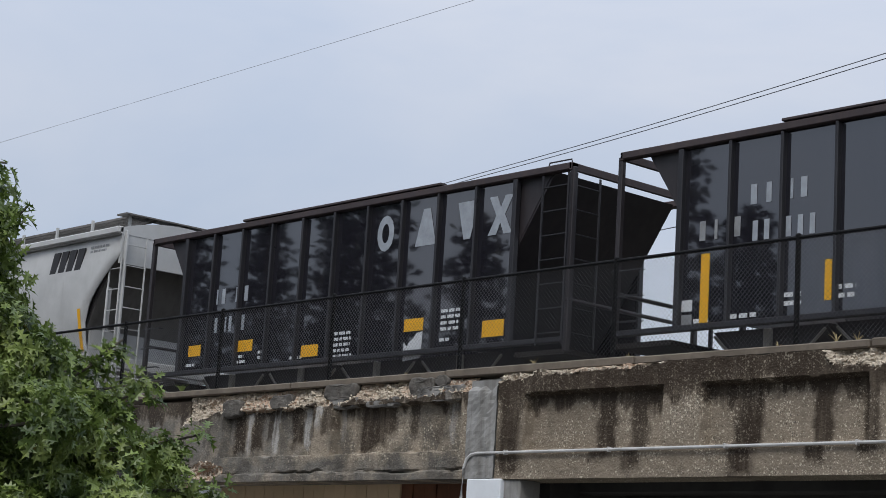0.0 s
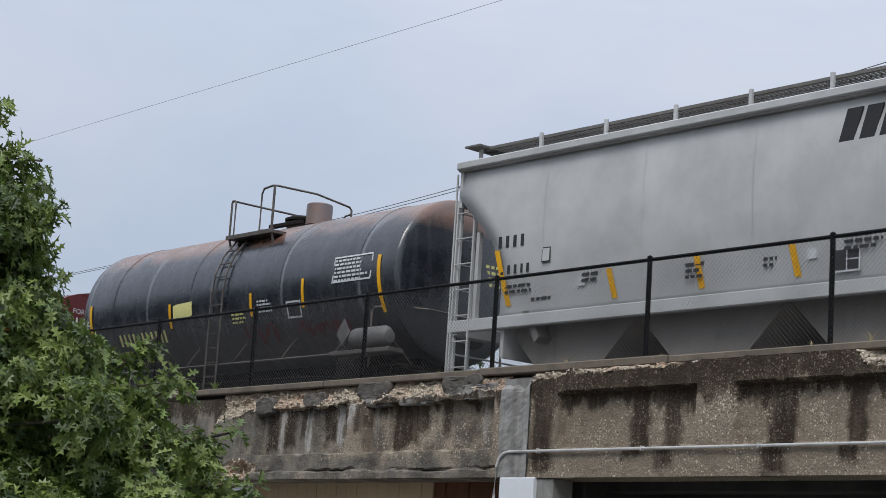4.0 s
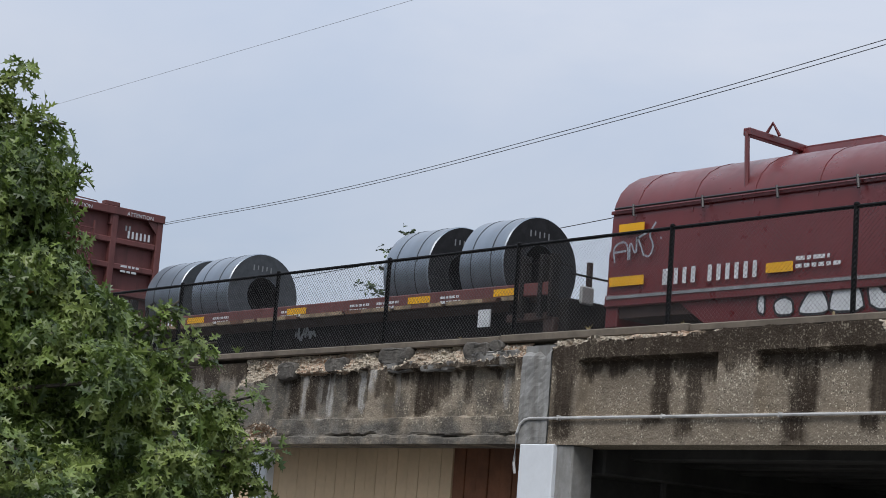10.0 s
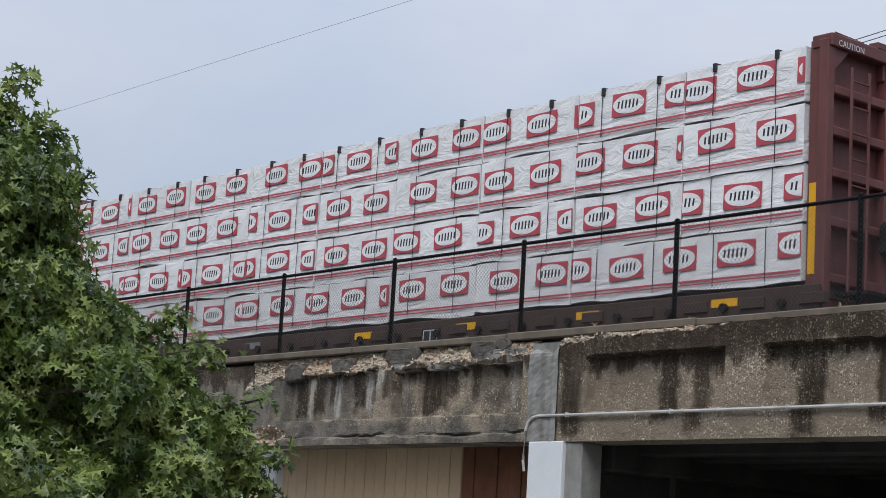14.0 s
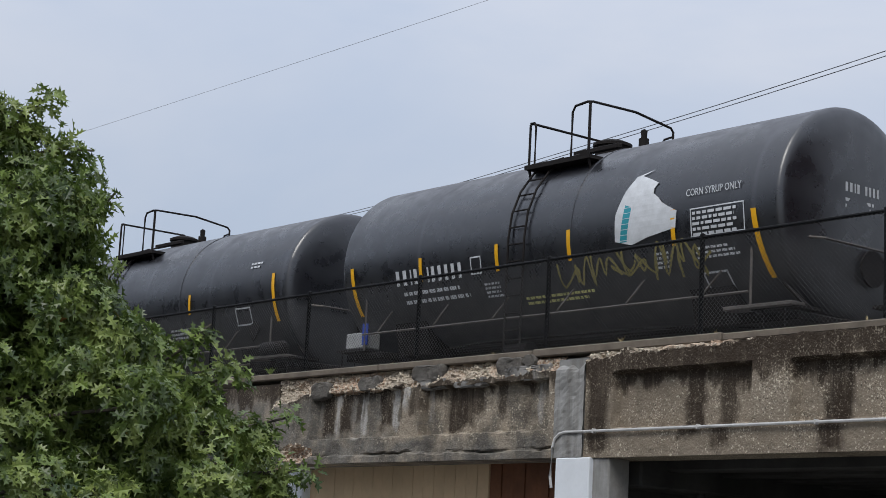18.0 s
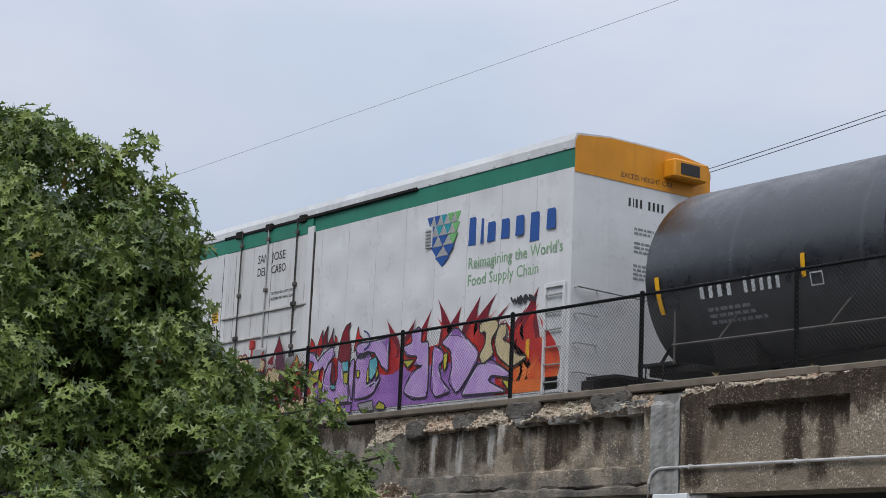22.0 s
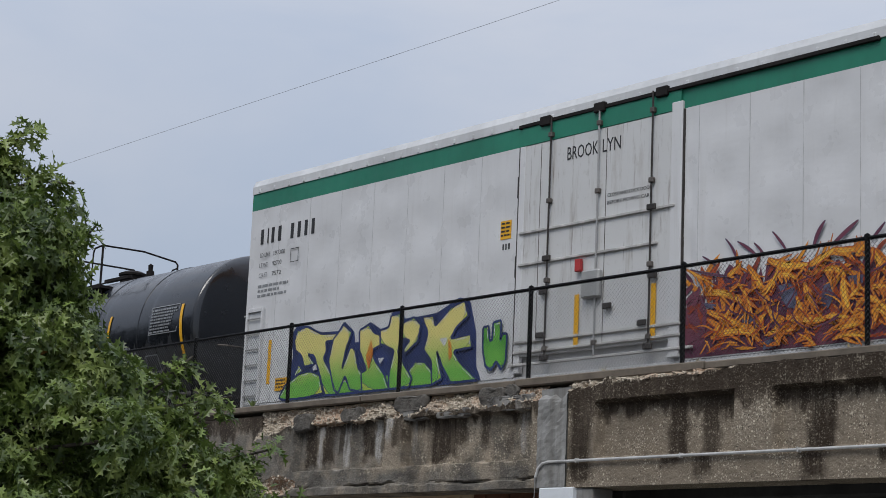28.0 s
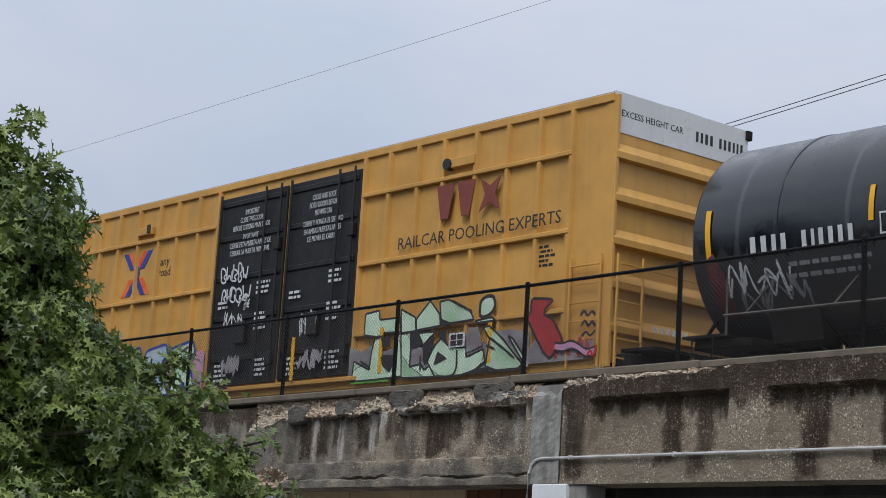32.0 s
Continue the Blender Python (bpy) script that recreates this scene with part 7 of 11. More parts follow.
        part("brake_gear", box(B(), min(s * (half + 0.02), s * (half + 0.35)), max(s * (half + 0.02), s * (half + 0.35)), -0.2, 0.35, 1.7, 2.2, 0.06), truck_steel, ob)
        part("brake_wheel", lathe(B(), [(s * (half + 0.36), 0.24), (s * (half + 0.40), 0.28), (s * (half + 0.44), 0.24), (s * (half + 0.40), 0.2), (s * (half + 0.36), 0.24)], 20, "x", (0, 0.1, 2.0)), truck_steel, ob)
        part("brake_rod", tube(B(), [(s * (half + 0.2), 0.1, 1.7), (s * (half + 0.2), 0.1, 0.9)], 0.03, 6), truck_steel, ob)
        part("end_platform", box(B(), min(s * half, s * (half + 0.55)), max(s * half, s * (half + 0.55)), -1.1, 1.1, 1.0, 1.05), truck_steel, ob)
        part("grab_iron", tube(B(), [(s * (half + 0.03), 0.9, 1.4), (s * (half + 0.12), 0.9, 1.45), (s * (half + 0.12), 0.9, 2.3), (s * (half + 0.03), 0.9, 2.35)], 0.014, 5), truck_steel, ob)
    e = half + 0.064
    words("end_notice", "CAUTION", 0, 4.57, 0.13, white_mark, ob, -1.22, end=e)
    words("end_notice", "ATTENTION", 0, 4.57, 0.13, white_mark, ob, 0.3, end=e)
    bars("end_bars", 0, 4.22, 0.12, [0.6, 0.6], faint_mark, ob, 0.32, 0.2, end=half + 0.01)
    bars("end_bars", 0, 4.05, 0.17, [0.5] * 6, white_mark, ob, 0.4, 0.15, end=half + 0.01)
    lines("end_stencil", 0, 3.35, 0.5, 2, 0.05, white_mark, ob, 0.3, end=half + 0.01, seed=2, pitch=2.4)
    lines("end_stencil", 0, 2.55, 0.7, 4, 0.05, faint_mark, ob, 0.2, end=half + 0.01, seed=3)
    f = -1.464
    bars("reporting_bars", -9.0, 0.86, 0.2, [0.6, 0.6, 0, 0, 0.5, 0.5, 0.5, 0.5, 0.5, 0.5], white_mark, ob, f, 0.3)
    for x in (-9.9, -5.0, -3.2, 0.3, 3.1, 6.0, 8.8):
        plate("reflector", x, x + 0.5, 0.92, 1.04, reflect_yellow if x > 0 else faint_mark, ob, f)
    part("placard", box(B(), 2.25, 2.7, -1.5, -1.47, 0.72, 1.0), dark_mark, ob)
    curved_frame(ob, lambda z: -1.505, 2.28, 2.67, 0.75, 0.97, 0.02, white_mark)
    curved_frame(ob, lambda z: -1.505, 2.46, 2.49, 0.75, 0.97, 0.02, white_mark, "placard_bar")
    plate("reflector", half - 0.3, half - 0.16, 1.3, 2.6, reflect_yellow, ob, -1.342)


LX, LY = -15.85, 21.65
lumber_car(LX, LY)




rng = random.Random(11)
tiers = ((1.24, 2.02), (2.08, 2.89), (2.95, 3.76), (3.82, 4.60))
OUTLINE = [(0.335 * math.cos(k * math.tau / 30), 0.155 * math.sin(k * math.tau / 30)) for k in range(30)]


def printed_panel(pack, x, f, z, lo, hi, tilt):
    """A red panel with a white oval and dark bars, cut off where the wrap folds over at lo and hi."""
    a, b = max(-0.36, lo - x), min(0.36, hi - x)
    if b - a < 0.06:
        return
    p = part("label_panel", box(B(), a, b, -0.004, 0.004, -0.185, 0.185), wrap_red, pack, "red printed panel with a white oval")
    p.location, p.rotation_euler = (x, f, z), (0, radians(tilt), 0)
    oval = [(u, v) for u, v in OUTLINE if a < u < b]
    if len(oval) > 6:
        if len(oval) < 30:
            mid = sum(o[0] for o in oval) / len(oval)
            oval.sort(key=lambda q: math.atan2(q[1], q[0] - mid))
        part("label_oval", prism(B(), oval, -0.008, 0.002, "y"), wrap, p)
    for k in range(6):
        u = -0.235 + k * 0.08
        if a < u and u + 0.07 < b:
            t = 0.055 if k in (0, 5) else 0.065
            part("label_bar", prism(B(), [(u, -t), (u + 0.032, -t), (u + 0.046, t), (u + 0.014, t)], -0.012, 0.0, "y"), ink, p)


def bundle(x0, x1, z0, z1, y0, y1, showing, seed):
    """A lumber pack in a printed wrap, a little slack, with straps."""
    rg = random.Random(seed)
    m = pose((x0 + x1) / 2, (y0 + y1) / 2, RAIL + (z0 + z1) / 2)
    w, d, h = (x1 - x0) / 2, (y1 - y0) / 2, (z1 - z0) / 2
    pack = thing("lumber_pack", m, "lumber pack in white printed wrap, strapped on the flat car", "lumber pack", "lumber packs")
    bm = box(B(), -w, w, -d, d, -h, h)
    bmesh.ops.subdivide_edges(bm, edges=bm.edges, cuts=9, use_grid_fill=True)
    for v in bm.verts:
        k = Vector((v.co.x + x0, seed, v.co.z))
        v.co.y += (0.014 * noise.noise(k * 1.8) + 0.01 * noise.noise(k * 5)) * (1 if v.co.y < 0 else 0)
        if v.co.y < -d * 0.98 and v.co.z < -h * 0.97:
            v.co.z -= 0.035 + 0.06 * noise.noise(Vector((k.x * 1.3, seed * 1.7, 4)))
        v.co.z += 0.02 * noise.noise(Vector((v.co.x * 1.5, v.co.y, seed * 3.1)))
    part("wrap", bm, wrap, pack, smooth=True)
    if showing:
        f = -d - 0.022
        shift = rg.uniform(0, w)
        for i in range(-1, 4):
            printed_panel(pack, -w + shift + i * 1.13, f, 0.08 + rg.uniform(-0.04, 0.03), -w, w, rg.uniform(-2, 2))
        part("printed_stripe", box(B(), -w, w, f - 0.002, f + 0.003, -h + 0.10, -h + 0.13), wrap_red, pack)
        part("printed_stripe", box(B(), -w, w, f - 0.002, f + 0.003, -h + 0.055, -h + 0.072), wrap_red, pack)
        for x in (-w * 0.5 + rg.uniform(-0.1, 0.1), w * 0.5 + rg.uniform(-0.1, 0.1)):
            part("strap", box(B(), x - 0.007, x + 0.007, f - 0.014, f - 0.009, -h, h), ink, pack)
            if z1 > 4.5:
                part("strap_guard", box(B(), x - 0.035, x + 0.035, f - 0.012, f + 0.2, h - 0.1, h + 0.03, 0.006), dark_mark, pack)
    CARGO.append((pack, m))


for j, (z0, z1) in enumerate(tiers):
    edges = [LX - 10.38 + 20.78 * i / 9 for i in range(10)]
    for i in range(9):
        a, b = edges[i] + 0.012, edges[i + 1] - 0.012
        bundle(a, b, z0, z1, LY - 1.40 + rng.uniform(-0.015, 0.015), LY - 0.14, True, i * 7 + j)
        if j == 3 or i == 0 or i == 8:
            bundle(a, b, z0, z1, LY + 0.14, LY + 1.38, False, i * 7 + j + 100)
    if j:
        for i in range(18):
            m = pose(LX - 9.9 + i * 1.16, LY - 0.78, RAIL + z0 - 0.03)
            st = tagged(part("spacer_block", box(B(), -0.05, 0.05, -0.6, 0.6, -0.028, 0.028), wood_end), "sawn wooden spacer between lumber packs", "spacer", "wooden spacers")
            st.matrix_basis = m
            CARGO.append((st, m))


# ---- painted pieces on the car sides ----
def tangle(ob, x0, x1, z0, z1, count, fills, seed, y, size=0.5, width=0.035, label="tapered spray-painted stroke"):
    """A thicket of pointed, bent strokes, joined by colour."""
    rg = random.Random(seed)
    sets = [B() for _ in fills]
    for i in range(count):
        a = Vector((rg.uniform(x0, x1), rg.uniform(z0, z1)))
        ang = rg.choice((0.5, 2.2, 3.6, 5.4, 1.2)) + rg.gauss(0, 0.35)
        d = Vector((math.cos(ang), math.sin(ang) * 0.8)) * size * rg.uniform(0.5, 1.2)
        b, m = a + d, a + d * 0.5 + Vector((-d.y, d.x)) * rg.uniform(-0.35, 0.35)
        lim = [Vector((v.x, max(v.y, z0 - 0.03))) for v in (a, m, b)]
        stroke(sets[i % len(fills)], *lim, (width * rg.uniform(0.4, 1.0), width * rg.uniform(0.8, 1.3), 0.004), y - 0.00006 * i, 7)
    for bm, f in zip(sets, fills):
        tagged(part("graffiti_thicket", bm, f, ob, label), label, kind="stuff")


def cloud(ob, y, pts):
    """A cream form with a border of small bulges and a dark rim."""
    if sum(xa * zb - xb * za for (xa, za), (xb, zb) in zip(pts, pts[1:] + pts[:1])) < 0:
        pts = pts[::-1]
    edge = []
    for (xa, za), (xb, zb) in zip(pts, pts[1:] + pts[:1]):
        d = Vector((xb - xa, zb - za))
        n = max(1, round(d.length / 0.15))
        for k in range(n):
            a, q = Vector((xa, za)) + d * (k / n), Vector((d.y, -d.x)) / n * 0.42
            edge += [(a.x + d.x / n * u + q.x * h, a.y + d.y / n * u + q.y * h) for u, h in ((0.02, 0), (0.15, 0.65), (0.5, 1), (0.85, 0.65))]
    letter(ob, y, cream, fl_dark, edge, 0.018, False, 0.2, label="cream bubbly spray-painted shape", name="graffiti_bubble")


def claw(ob, y, p0, p1, p2, w, fill=None):
    """A bent stroke that tapers to both ends, with a dark rim, a lighter middle and barbs along it."""
    form, rim = B(), B()
    taper = (w * 0.16, w * 0.36, 0.003)
    stroke(form, p0, p1, p2, taper, y)
    stroke(rim, p0, p1, p2, taper, y + 0.0004, grow=0.007)
    rg = random.Random(int(p0[0] * 917 + p2[1] * 331))
    d = Vector((p2[0] - p0[0], p2[1] - p0[1]))
    side = Vector((-d.y, d.x)).normalized()
    for k in range(0 if fill else 7):
        u, e = rg.uniform(0.05, 0.8), rg.choice((-1, 1))
        a = Vector(p0) * (1 - u) ** 2 + Vector(p1) * 2 * u * (1 - u) + Vector(p2) * u * u
        m = a + d * rg.uniform(0.1, 0.22) + side * e * rg.uniform(0.03, 0.08)
        b = m + d * rg.uniform(0.1, 0.3) + side * e * rg.uniform(0.02, 0.16)
        thick = rg.uniform(0.012, 0.03)
        stroke(form, a, m, b, (thick, thick * 0.8, 0.002), y + 0.00005 * k)
        stroke(rim, a, m, b, (thick, thick * 0.8, 0.002), y + 0.0004, grow=0.006)
    ob = part("graffiti_claw", form, fill or amber, ob, "dark pointed spray-painted stroke" if fill else "amber pointed spray-painted stroke")
    part("outline", rim, slate_spray if fill else rust_spray, ob)
    if not fill:
        for k in (-0.13, 0.12):
            core, q = B(), side * w * k
            stroke(core, Vector(p0) + q, Vector(p1) + q, Vector(p2) + q * 0.3, (w * 0.03, w * 0.08, 0.002), y - 0.0004, lead=0.08)
            part("highlight", core, gold_spray, ob)


def flames(ob, x0, x1, z, height, material, inner, seed, y, every=0.34):
    """Hooked flame tongues rising from a painted band."""
    rg = random.Random(seed)
    x = x0
    while x < x1:
        h, w, bend = height * rg.uniform(0.35, 1.0), rg.uniform(0.18, 0.32), rg.choice((-1, 1, 1)) * rg.uniform(0.2, 0.42)
        tongue = None
        for name, mat, sc, dy in (("graffiti_flame", material, 1.0, 0), ("flame_core", inner, 0.55, -0.002)):
            bm, last = B(), None
            for k in range(10):
                u = k / 9
                c = x + bend * (1.5 * u * u - 0.5 * u ** 4 - 0.45 * math.sin(u * 3.1))
                half_w = w * sc * (1 - u) ** 0.9 * (0.75 + 0.4 * math.sin(u * 3.6 + 0.4))
                zz = z - 0.3 + (h * (0.92 if sc < 1 else 1) + 0.3) * u * (1 if sc == 1 else 0.7)
                pair = [bm.verts.new((c - half_w, y + dy, zz)), bm.verts.new((c + half_w + 0.001, y + dy, zz))]
                if last:
                    bm.faces.new((last[0], last[1], pair[1], pair[0]))
                last = pair
            o = part(name, bm, mat, tongue or ob, "" if tongue else "painted flame tongue")
            tongue = tongue or o
        x += every * rg.uniform(0.5, 1.5)


def field(ob, x0, x1, z0, z1, material, seed, y, label, step=0.2, rag=0.22):
    """A painted ground with an uneven upper edge."""
    rg = random.Random(seed)
    top, x = [], x0
    while x < x1:
        top.append((x, z1 - rg.uniform(0.0, rag)))
        x += step * rg.uniform(0.6, 1.4)
    top.append((x1, z1 - rag * 0.5))
    bm = B()
    for (xa, za), (xb, zb) in zip(top, top[1:]):
        bm.faces.new([bm.verts.new(c) for c in ((xa, y, z0), (xb, y, z0), (xb, y, zb), (xa, y, za))])
    return part("graffiti_field", bm, material, ob, label)


def C(r, g, b):
    return tuple(min(c * 1.02, 0.8) for c in srgb(r, g, b)[:3])


def sprayed(name, a, b):
    """Spray paint that fades between two tones."""
    m = Mat(name, a, 0.5, 0, 0.3)
    m.mix(m.ramp(m.noise(1.8, 3, 0.5, None, 0.8), 0.38, 0.62), b)
    m.mix(m.math("MULTIPLY", m.ramp(m.noise(14, 4), 0.5, 0.8), 0.3), tuple(c * 0.6 for c in a[:3]))
    return m


fl_red = sprayed("flame_red_spray", C(165, 28, 32), C(200, 45, 35))
door_red = sprayed("crimson_spray_paint", C(158, 36, 40), C(96, 20, 30))
fl_dark = sprayed("flame_maroon_spray", C(95, 20, 35), C(125, 25, 38))
fl_orange = sprayed("flame_orange_spray", C(215, 80, 35), C(225, 120, 50))
violet = sprayed("violet_spray", C(180, 145, 205), C(196, 168, 214))
violet_two = sprayed("mauve_spray", C(188, 152, 208), C(160, 116, 188))
violet_dark = sprayed("deep_violet_spray", C(138, 92, 168), C(160, 115, 188))
teal_spray = sprayed("teal_spray", C(80, 160, 180), C(120, 190, 195))
olive_yellow = sprayed("yellow_spray", C(195, 185, 60), C(170, 165, 55))
lime = sprayed("lime_spray", C(150, 190, 60), C(195, 205, 85))
def faded(name, high, low, z0, z1):
    """Spray paint that runs from one tone above to another below."""
    m = Mat(name, low, 0.5, 0, 0.3)
    h = m.math("ADD", m.sep()["Z"], m.math("MULTIPLY", m.noise(2.5, 3), 0.5))
    m.mix(m.ramp(m.math("SUBTRACT", h, z0), 0.0, z1 - z0), high)
    m.mix(m.math("MULTIPLY", m.ramp(m.noise(12, 4), 0.5, 0.8), 0.25), tuple(c * 0.6 for c in low[:3]))
    return m


fade_lime = faded("lime_to_green_spray", C(226, 212, 128), C(112, 180, 72), 1.3, 1.95)
fade_green = faded("green_to_yellow_spray", C(110, 170, 70), C(205, 205, 95), 1.5, 2.0)
fl_hot = faded("red_to_orange_spray", C(185, 40, 35), C(220, 110, 45), 1.2, 1.8)
leaf_green = sprayed("green_spray", C(75, 150, 55), C(110, 180, 70))
cream = sprayed("cream_spray", C(206, 190, 150), C(188, 168, 128))
amber = sprayed("amber_spray", C(212, 140, 46), C(186, 104, 36))
rust_spray = sprayed("rust_spray", C(172, 80, 34), C(128, 52, 38))
gold_spray = sprayed("gold_spray", C(232, 178, 66), C(214, 150, 52))
slate_spray = sprayed("slate_spray", C(96, 98, 120), C(78, 72, 96))
plum = sprayed("plum_spray", C(85, 45, 65), C(110, 60, 75))
lemon_green = sprayed("yellow_green_spray", C(195, 200, 85), C(120, 180, 65))
navy = sprayed("navy_spray", C(34, 46, 88), C(44, 60, 112))
deep_teal = sprayed("deep_teal_spray", C(24, 62, 98), C(40, 92, 128))
pale_mint = sprayed("pale_mint_spray", C(190, 210, 190), C(150, 185, 150))
mint = sprayed("mint_spray", C(188, 216, 188), C(205, 226, 205))
pale_blue = sprayed("pale_blue_spray", C(150, 180, 210), C(205, 215, 225))
pink_spray = sprayed("pink_spray", C(200, 150, 175), C(175, 130, 170))
grey_spray = sprayed("grey_overspray", C(120, 115, 118), C(150, 148, 150))


def emblem(ob, x, z, w, h, f):
    """A shield of small triangles, blue to green."""
    n = 5
    for r in range(n):
        z1, z0 = z - h * r / n, z - h * (r + 1) / n
        wa, wb = w * (1 - (r / n) ** 2.2 * 0.9), w * (1 - ((r + 1) / n) ** 2.2 * 0.95)
        count = n - r
        for k in range(count):
            xa, xb = x - wa / 2 + wa * k / count, x - wa / 2 + wa * (k + 1) / count
            mat = (green_mark if k > count * 0.55 else teal_mark if k + r > 1 else blue_mark) if r < 4 else blue_mark
            if r > 1 and k < count * 0.6:
                mat = blue_mark
            bm = B()
            prism(bm, [(xa + 0.01, z1), (xb - 0.01, z1), ((xa + xb) / 2, z0 + 0.005)], f - 0.004, f, "y")
            part("emblem_piece", bm, mat, ob)
            if k < count - 1 and r < 4:
                light = B()
                prism(light, [(xb - 0.005, z1 - 0.02), ((xa + xb) / 2 + wa / count, z0 + 0.01), ((xa + xb) / 2, z0 + 0.01)], f - 0.003, f, "y")
                part("emblem_piece", light, galv, ob)


def refrigerator_car(xc, yc, half, word, size, art, nose):
    """A long white mechanical car: panelled sides, plug door with lock rods, green eave stripe, fluted roof edge."""
    ob = car("refrigerator_car", xc, yc, half * 2, half - 2.4, "long white refrigerator car with a green stripe and spray-painted lower side", "refrigerator car", 0.95, half)
    W, low, z_st0, z_st1, top = 1.6, 0.80, 4.63, 4.965, 5.19
    d0, d1 = -1.95 + 0.0, 1.65
    # side of panels, each slightly dished
    n = 20
    for s in (-1, 1):
        for i in range(n):
            a, b = -half + 2 * half * i / n, -half + 2 * half * (i + 1) / n
            if s < 0 and b > d0 + 0.05 and a < d1 - 0.05:
                a, b = (a, d0) if a < d0 else (d1, b) if b > d1 else (None, None)
                if a is None:
                    continue
            bm, rows = B(), []
            for j in range(25):
                z = low + (z_st0 - low) * j / 24
                rows.append([bm.verts.new((a + (b - a) * u, s * (W - 0.034 * math.sin(math.pi * u) ** 2 * (0.5 + 0.5 * math.cos(z * 5.4 + 0.9 * math.sin(i * 2.3))) * smooth(low, low + 0.3, z) * (1 - smooth(z_st0 - 0.3, z_st0, z))), z)) for u in (0, 0.08, 0.2, 0.35, 0.5, 0.65, 0.8, 0.92, 1)])
            for r0, r1 in zip(rows, rows[1:]):
                for k in range(8):
                    bm.faces.new((r0[k], r0[k + 1], r1[k + 1], r1[k]))
            part("side_panel", bm, reefer_white, ob, smooth=True)
        for i in range(1, n):
            x = -half + 2 * half * i / n
            if not (s < 0 and d0 - 0.1 < x < d1 + 0.1):
                part("panel_seam", box(B(), x - 0.008, x + 0.008, min(s * W, s * (W + 0.002)), max(s * W, s * (W + 0.002)), low + 0.02, z_st0 - 0.01), seam_grey, ob)
        part("eave_stripe", box(B(), -half, half, min(s * W, s * (W - 0.08)), max(s * W, s * (W - 0.08)), z_st0, z_st1), reefer_green, ob, "green painted stripe under the eave")
        part("side_sill", box(B(), -half, half, min(s * (W - 0.01), s * (W - 0.1)), max(s * (W - 0.01), s * (W - 0.1)), low - 0.08, low, 0.006), reefer_white, ob)
    part("roof", prism(B(), [(-W - 0.02, z_st1), (-W - 0.02, z_st1 + 0.15), (-W + 0.04, top + 0.05), (-0.8, top + 0.12), (0.8, top + 0.12), (W - 0.04, top), (W + 0.02, z_st1 + 0.07), (W + 0.02, z_st1)], -half, half), reefer_roof, ob)
    for i in range(2 * n):
        x = -half + (i + 0.5) * half / n
        part("roof_flute", box(B(), x - 0.03, x + 0.03, -W - 0.035, -W + 0.1, z_st1 + 0.01, z_st1 + 0.09, 0.01), reefer_roof, ob)
    part("core", box(B(), -half + 0.12, half - 0.12, -W + 0.09, W - 0.09, low, z_st1), reefer_white, ob)
    for s in (-1, 1):
        part("end_wall", box(B(), min(s * half, s * (half - 0.1)), max(s * half, s * (half - 0.1)), -W + 0.004, W - 0.004, low - 0.05, 4.55), reefer_white, ob)
        part("end_top", prism(B(), [(-W + 0.006, 4.55), (W - 0.006, 4.55), (W - 0.006, 5.06), (W - 0.06, 5.2), (0.8, 5.28), (-0.8, 5.28), (-W + 0.06, 5.2), (-W + 0.006, 5.08)], min(s * (half + 0.012), s * (half - 0.04)), max(s * (half + 0.012), s * (half - 0.04))), orange_paint, ob, "orange painted upper end")
        part("end_rail", tube(B(), [(s * (half + 0.12), -W + 0.05, 2.55), (s * (half + 0.14), 0.2, 2.5)], 0.018, 6), galv, ob)
        for z in (1.1, 1.6, 2.1, 2.55):
            part("grab_iron", tube(B(), [(s * (half + 0.002), -W + 0.08, z), (s * (half + 0.09), -W + 0.1, z), (s * (half + 0.09), -W + 0.55, z), (s * (half + 0.002), -W + 0.57, z)], 0.014, 5), galv, ob)
        part("end_platform", box(B(), min(s * half, s * (half + 0.75)), max(s * half, s * (half + 0.75)), -1.2, 1.2, 1.0, 1.05), truck_steel, ob)
        part("end_sill", box(B(), min(s * (half + 0.3), s * (half - 0.2)), max(s * (half + 0.3), s * (half - 0.2)), -1.3, 1.3, 0.6, 0.98, 0.02), truck_steel, ob)
        # corner ladder set into the side
        a, b = (-half + 0.12, -half + 0.62) if s < 0 else (half - 0.62, half - 0.12)
        part("ladder_well", box(B(), a - 0.03, b + 0.03, -W - 0.008, -W + 0.05, 0.78, 2.62), reefer_roof, ob)
        lad = part("ladder_frame", box(B(), a - 0.03, b + 0.03, -W - 0.05, -W - 0.009, 2.58, 2.66, 0.006), reefer_white, ob)
        for x in (a, b):
            part("stile", box(B(), x - 0.025, x + 0.025, -W - 0.06, -W - 0.009, 0.75, 2.62, 0.005), reefer_white, lad)
        for k in range(6):
            part("rung", tube(B(), [(a, -W - 0.045, 0.95 + k * 0.3), (b, -W - 0.045, 0.95 + k * 0.3)], 0.016, 5), galv, lad)
    # plug door with four lock rods, rails and gear
    door = part("door", box(B(), d0, d1, -W - 0.03, -W + 0.06, 1.12, 4.62, 0.012), door_white, ob, "grimy white plug door with lock rods")
    part("door_stripe", box(B(), d0 + 0.02, d1 - 0.02, -W - 0.036, -W - 0.01, 4.624, 4.93), reefer_green, door)
    for x in (-1.19, -0.08, 1.08):
        part("lock_rod", tube(B(), [(x, -W - 0.075, 1.0), (x, -W - 0.075, 5.0)], 0.016, 6), galv if x == -0.08 else rod_steel, door)
        for z in (1.2, 2.3, 3.6, 4.7):
            part("rod_guide", box(B(), x - 0.045, x + 0.045, -W - 0.105, -W - 0.03, z - 0.04, z + 0.04, 0.01), lock_steel, door)
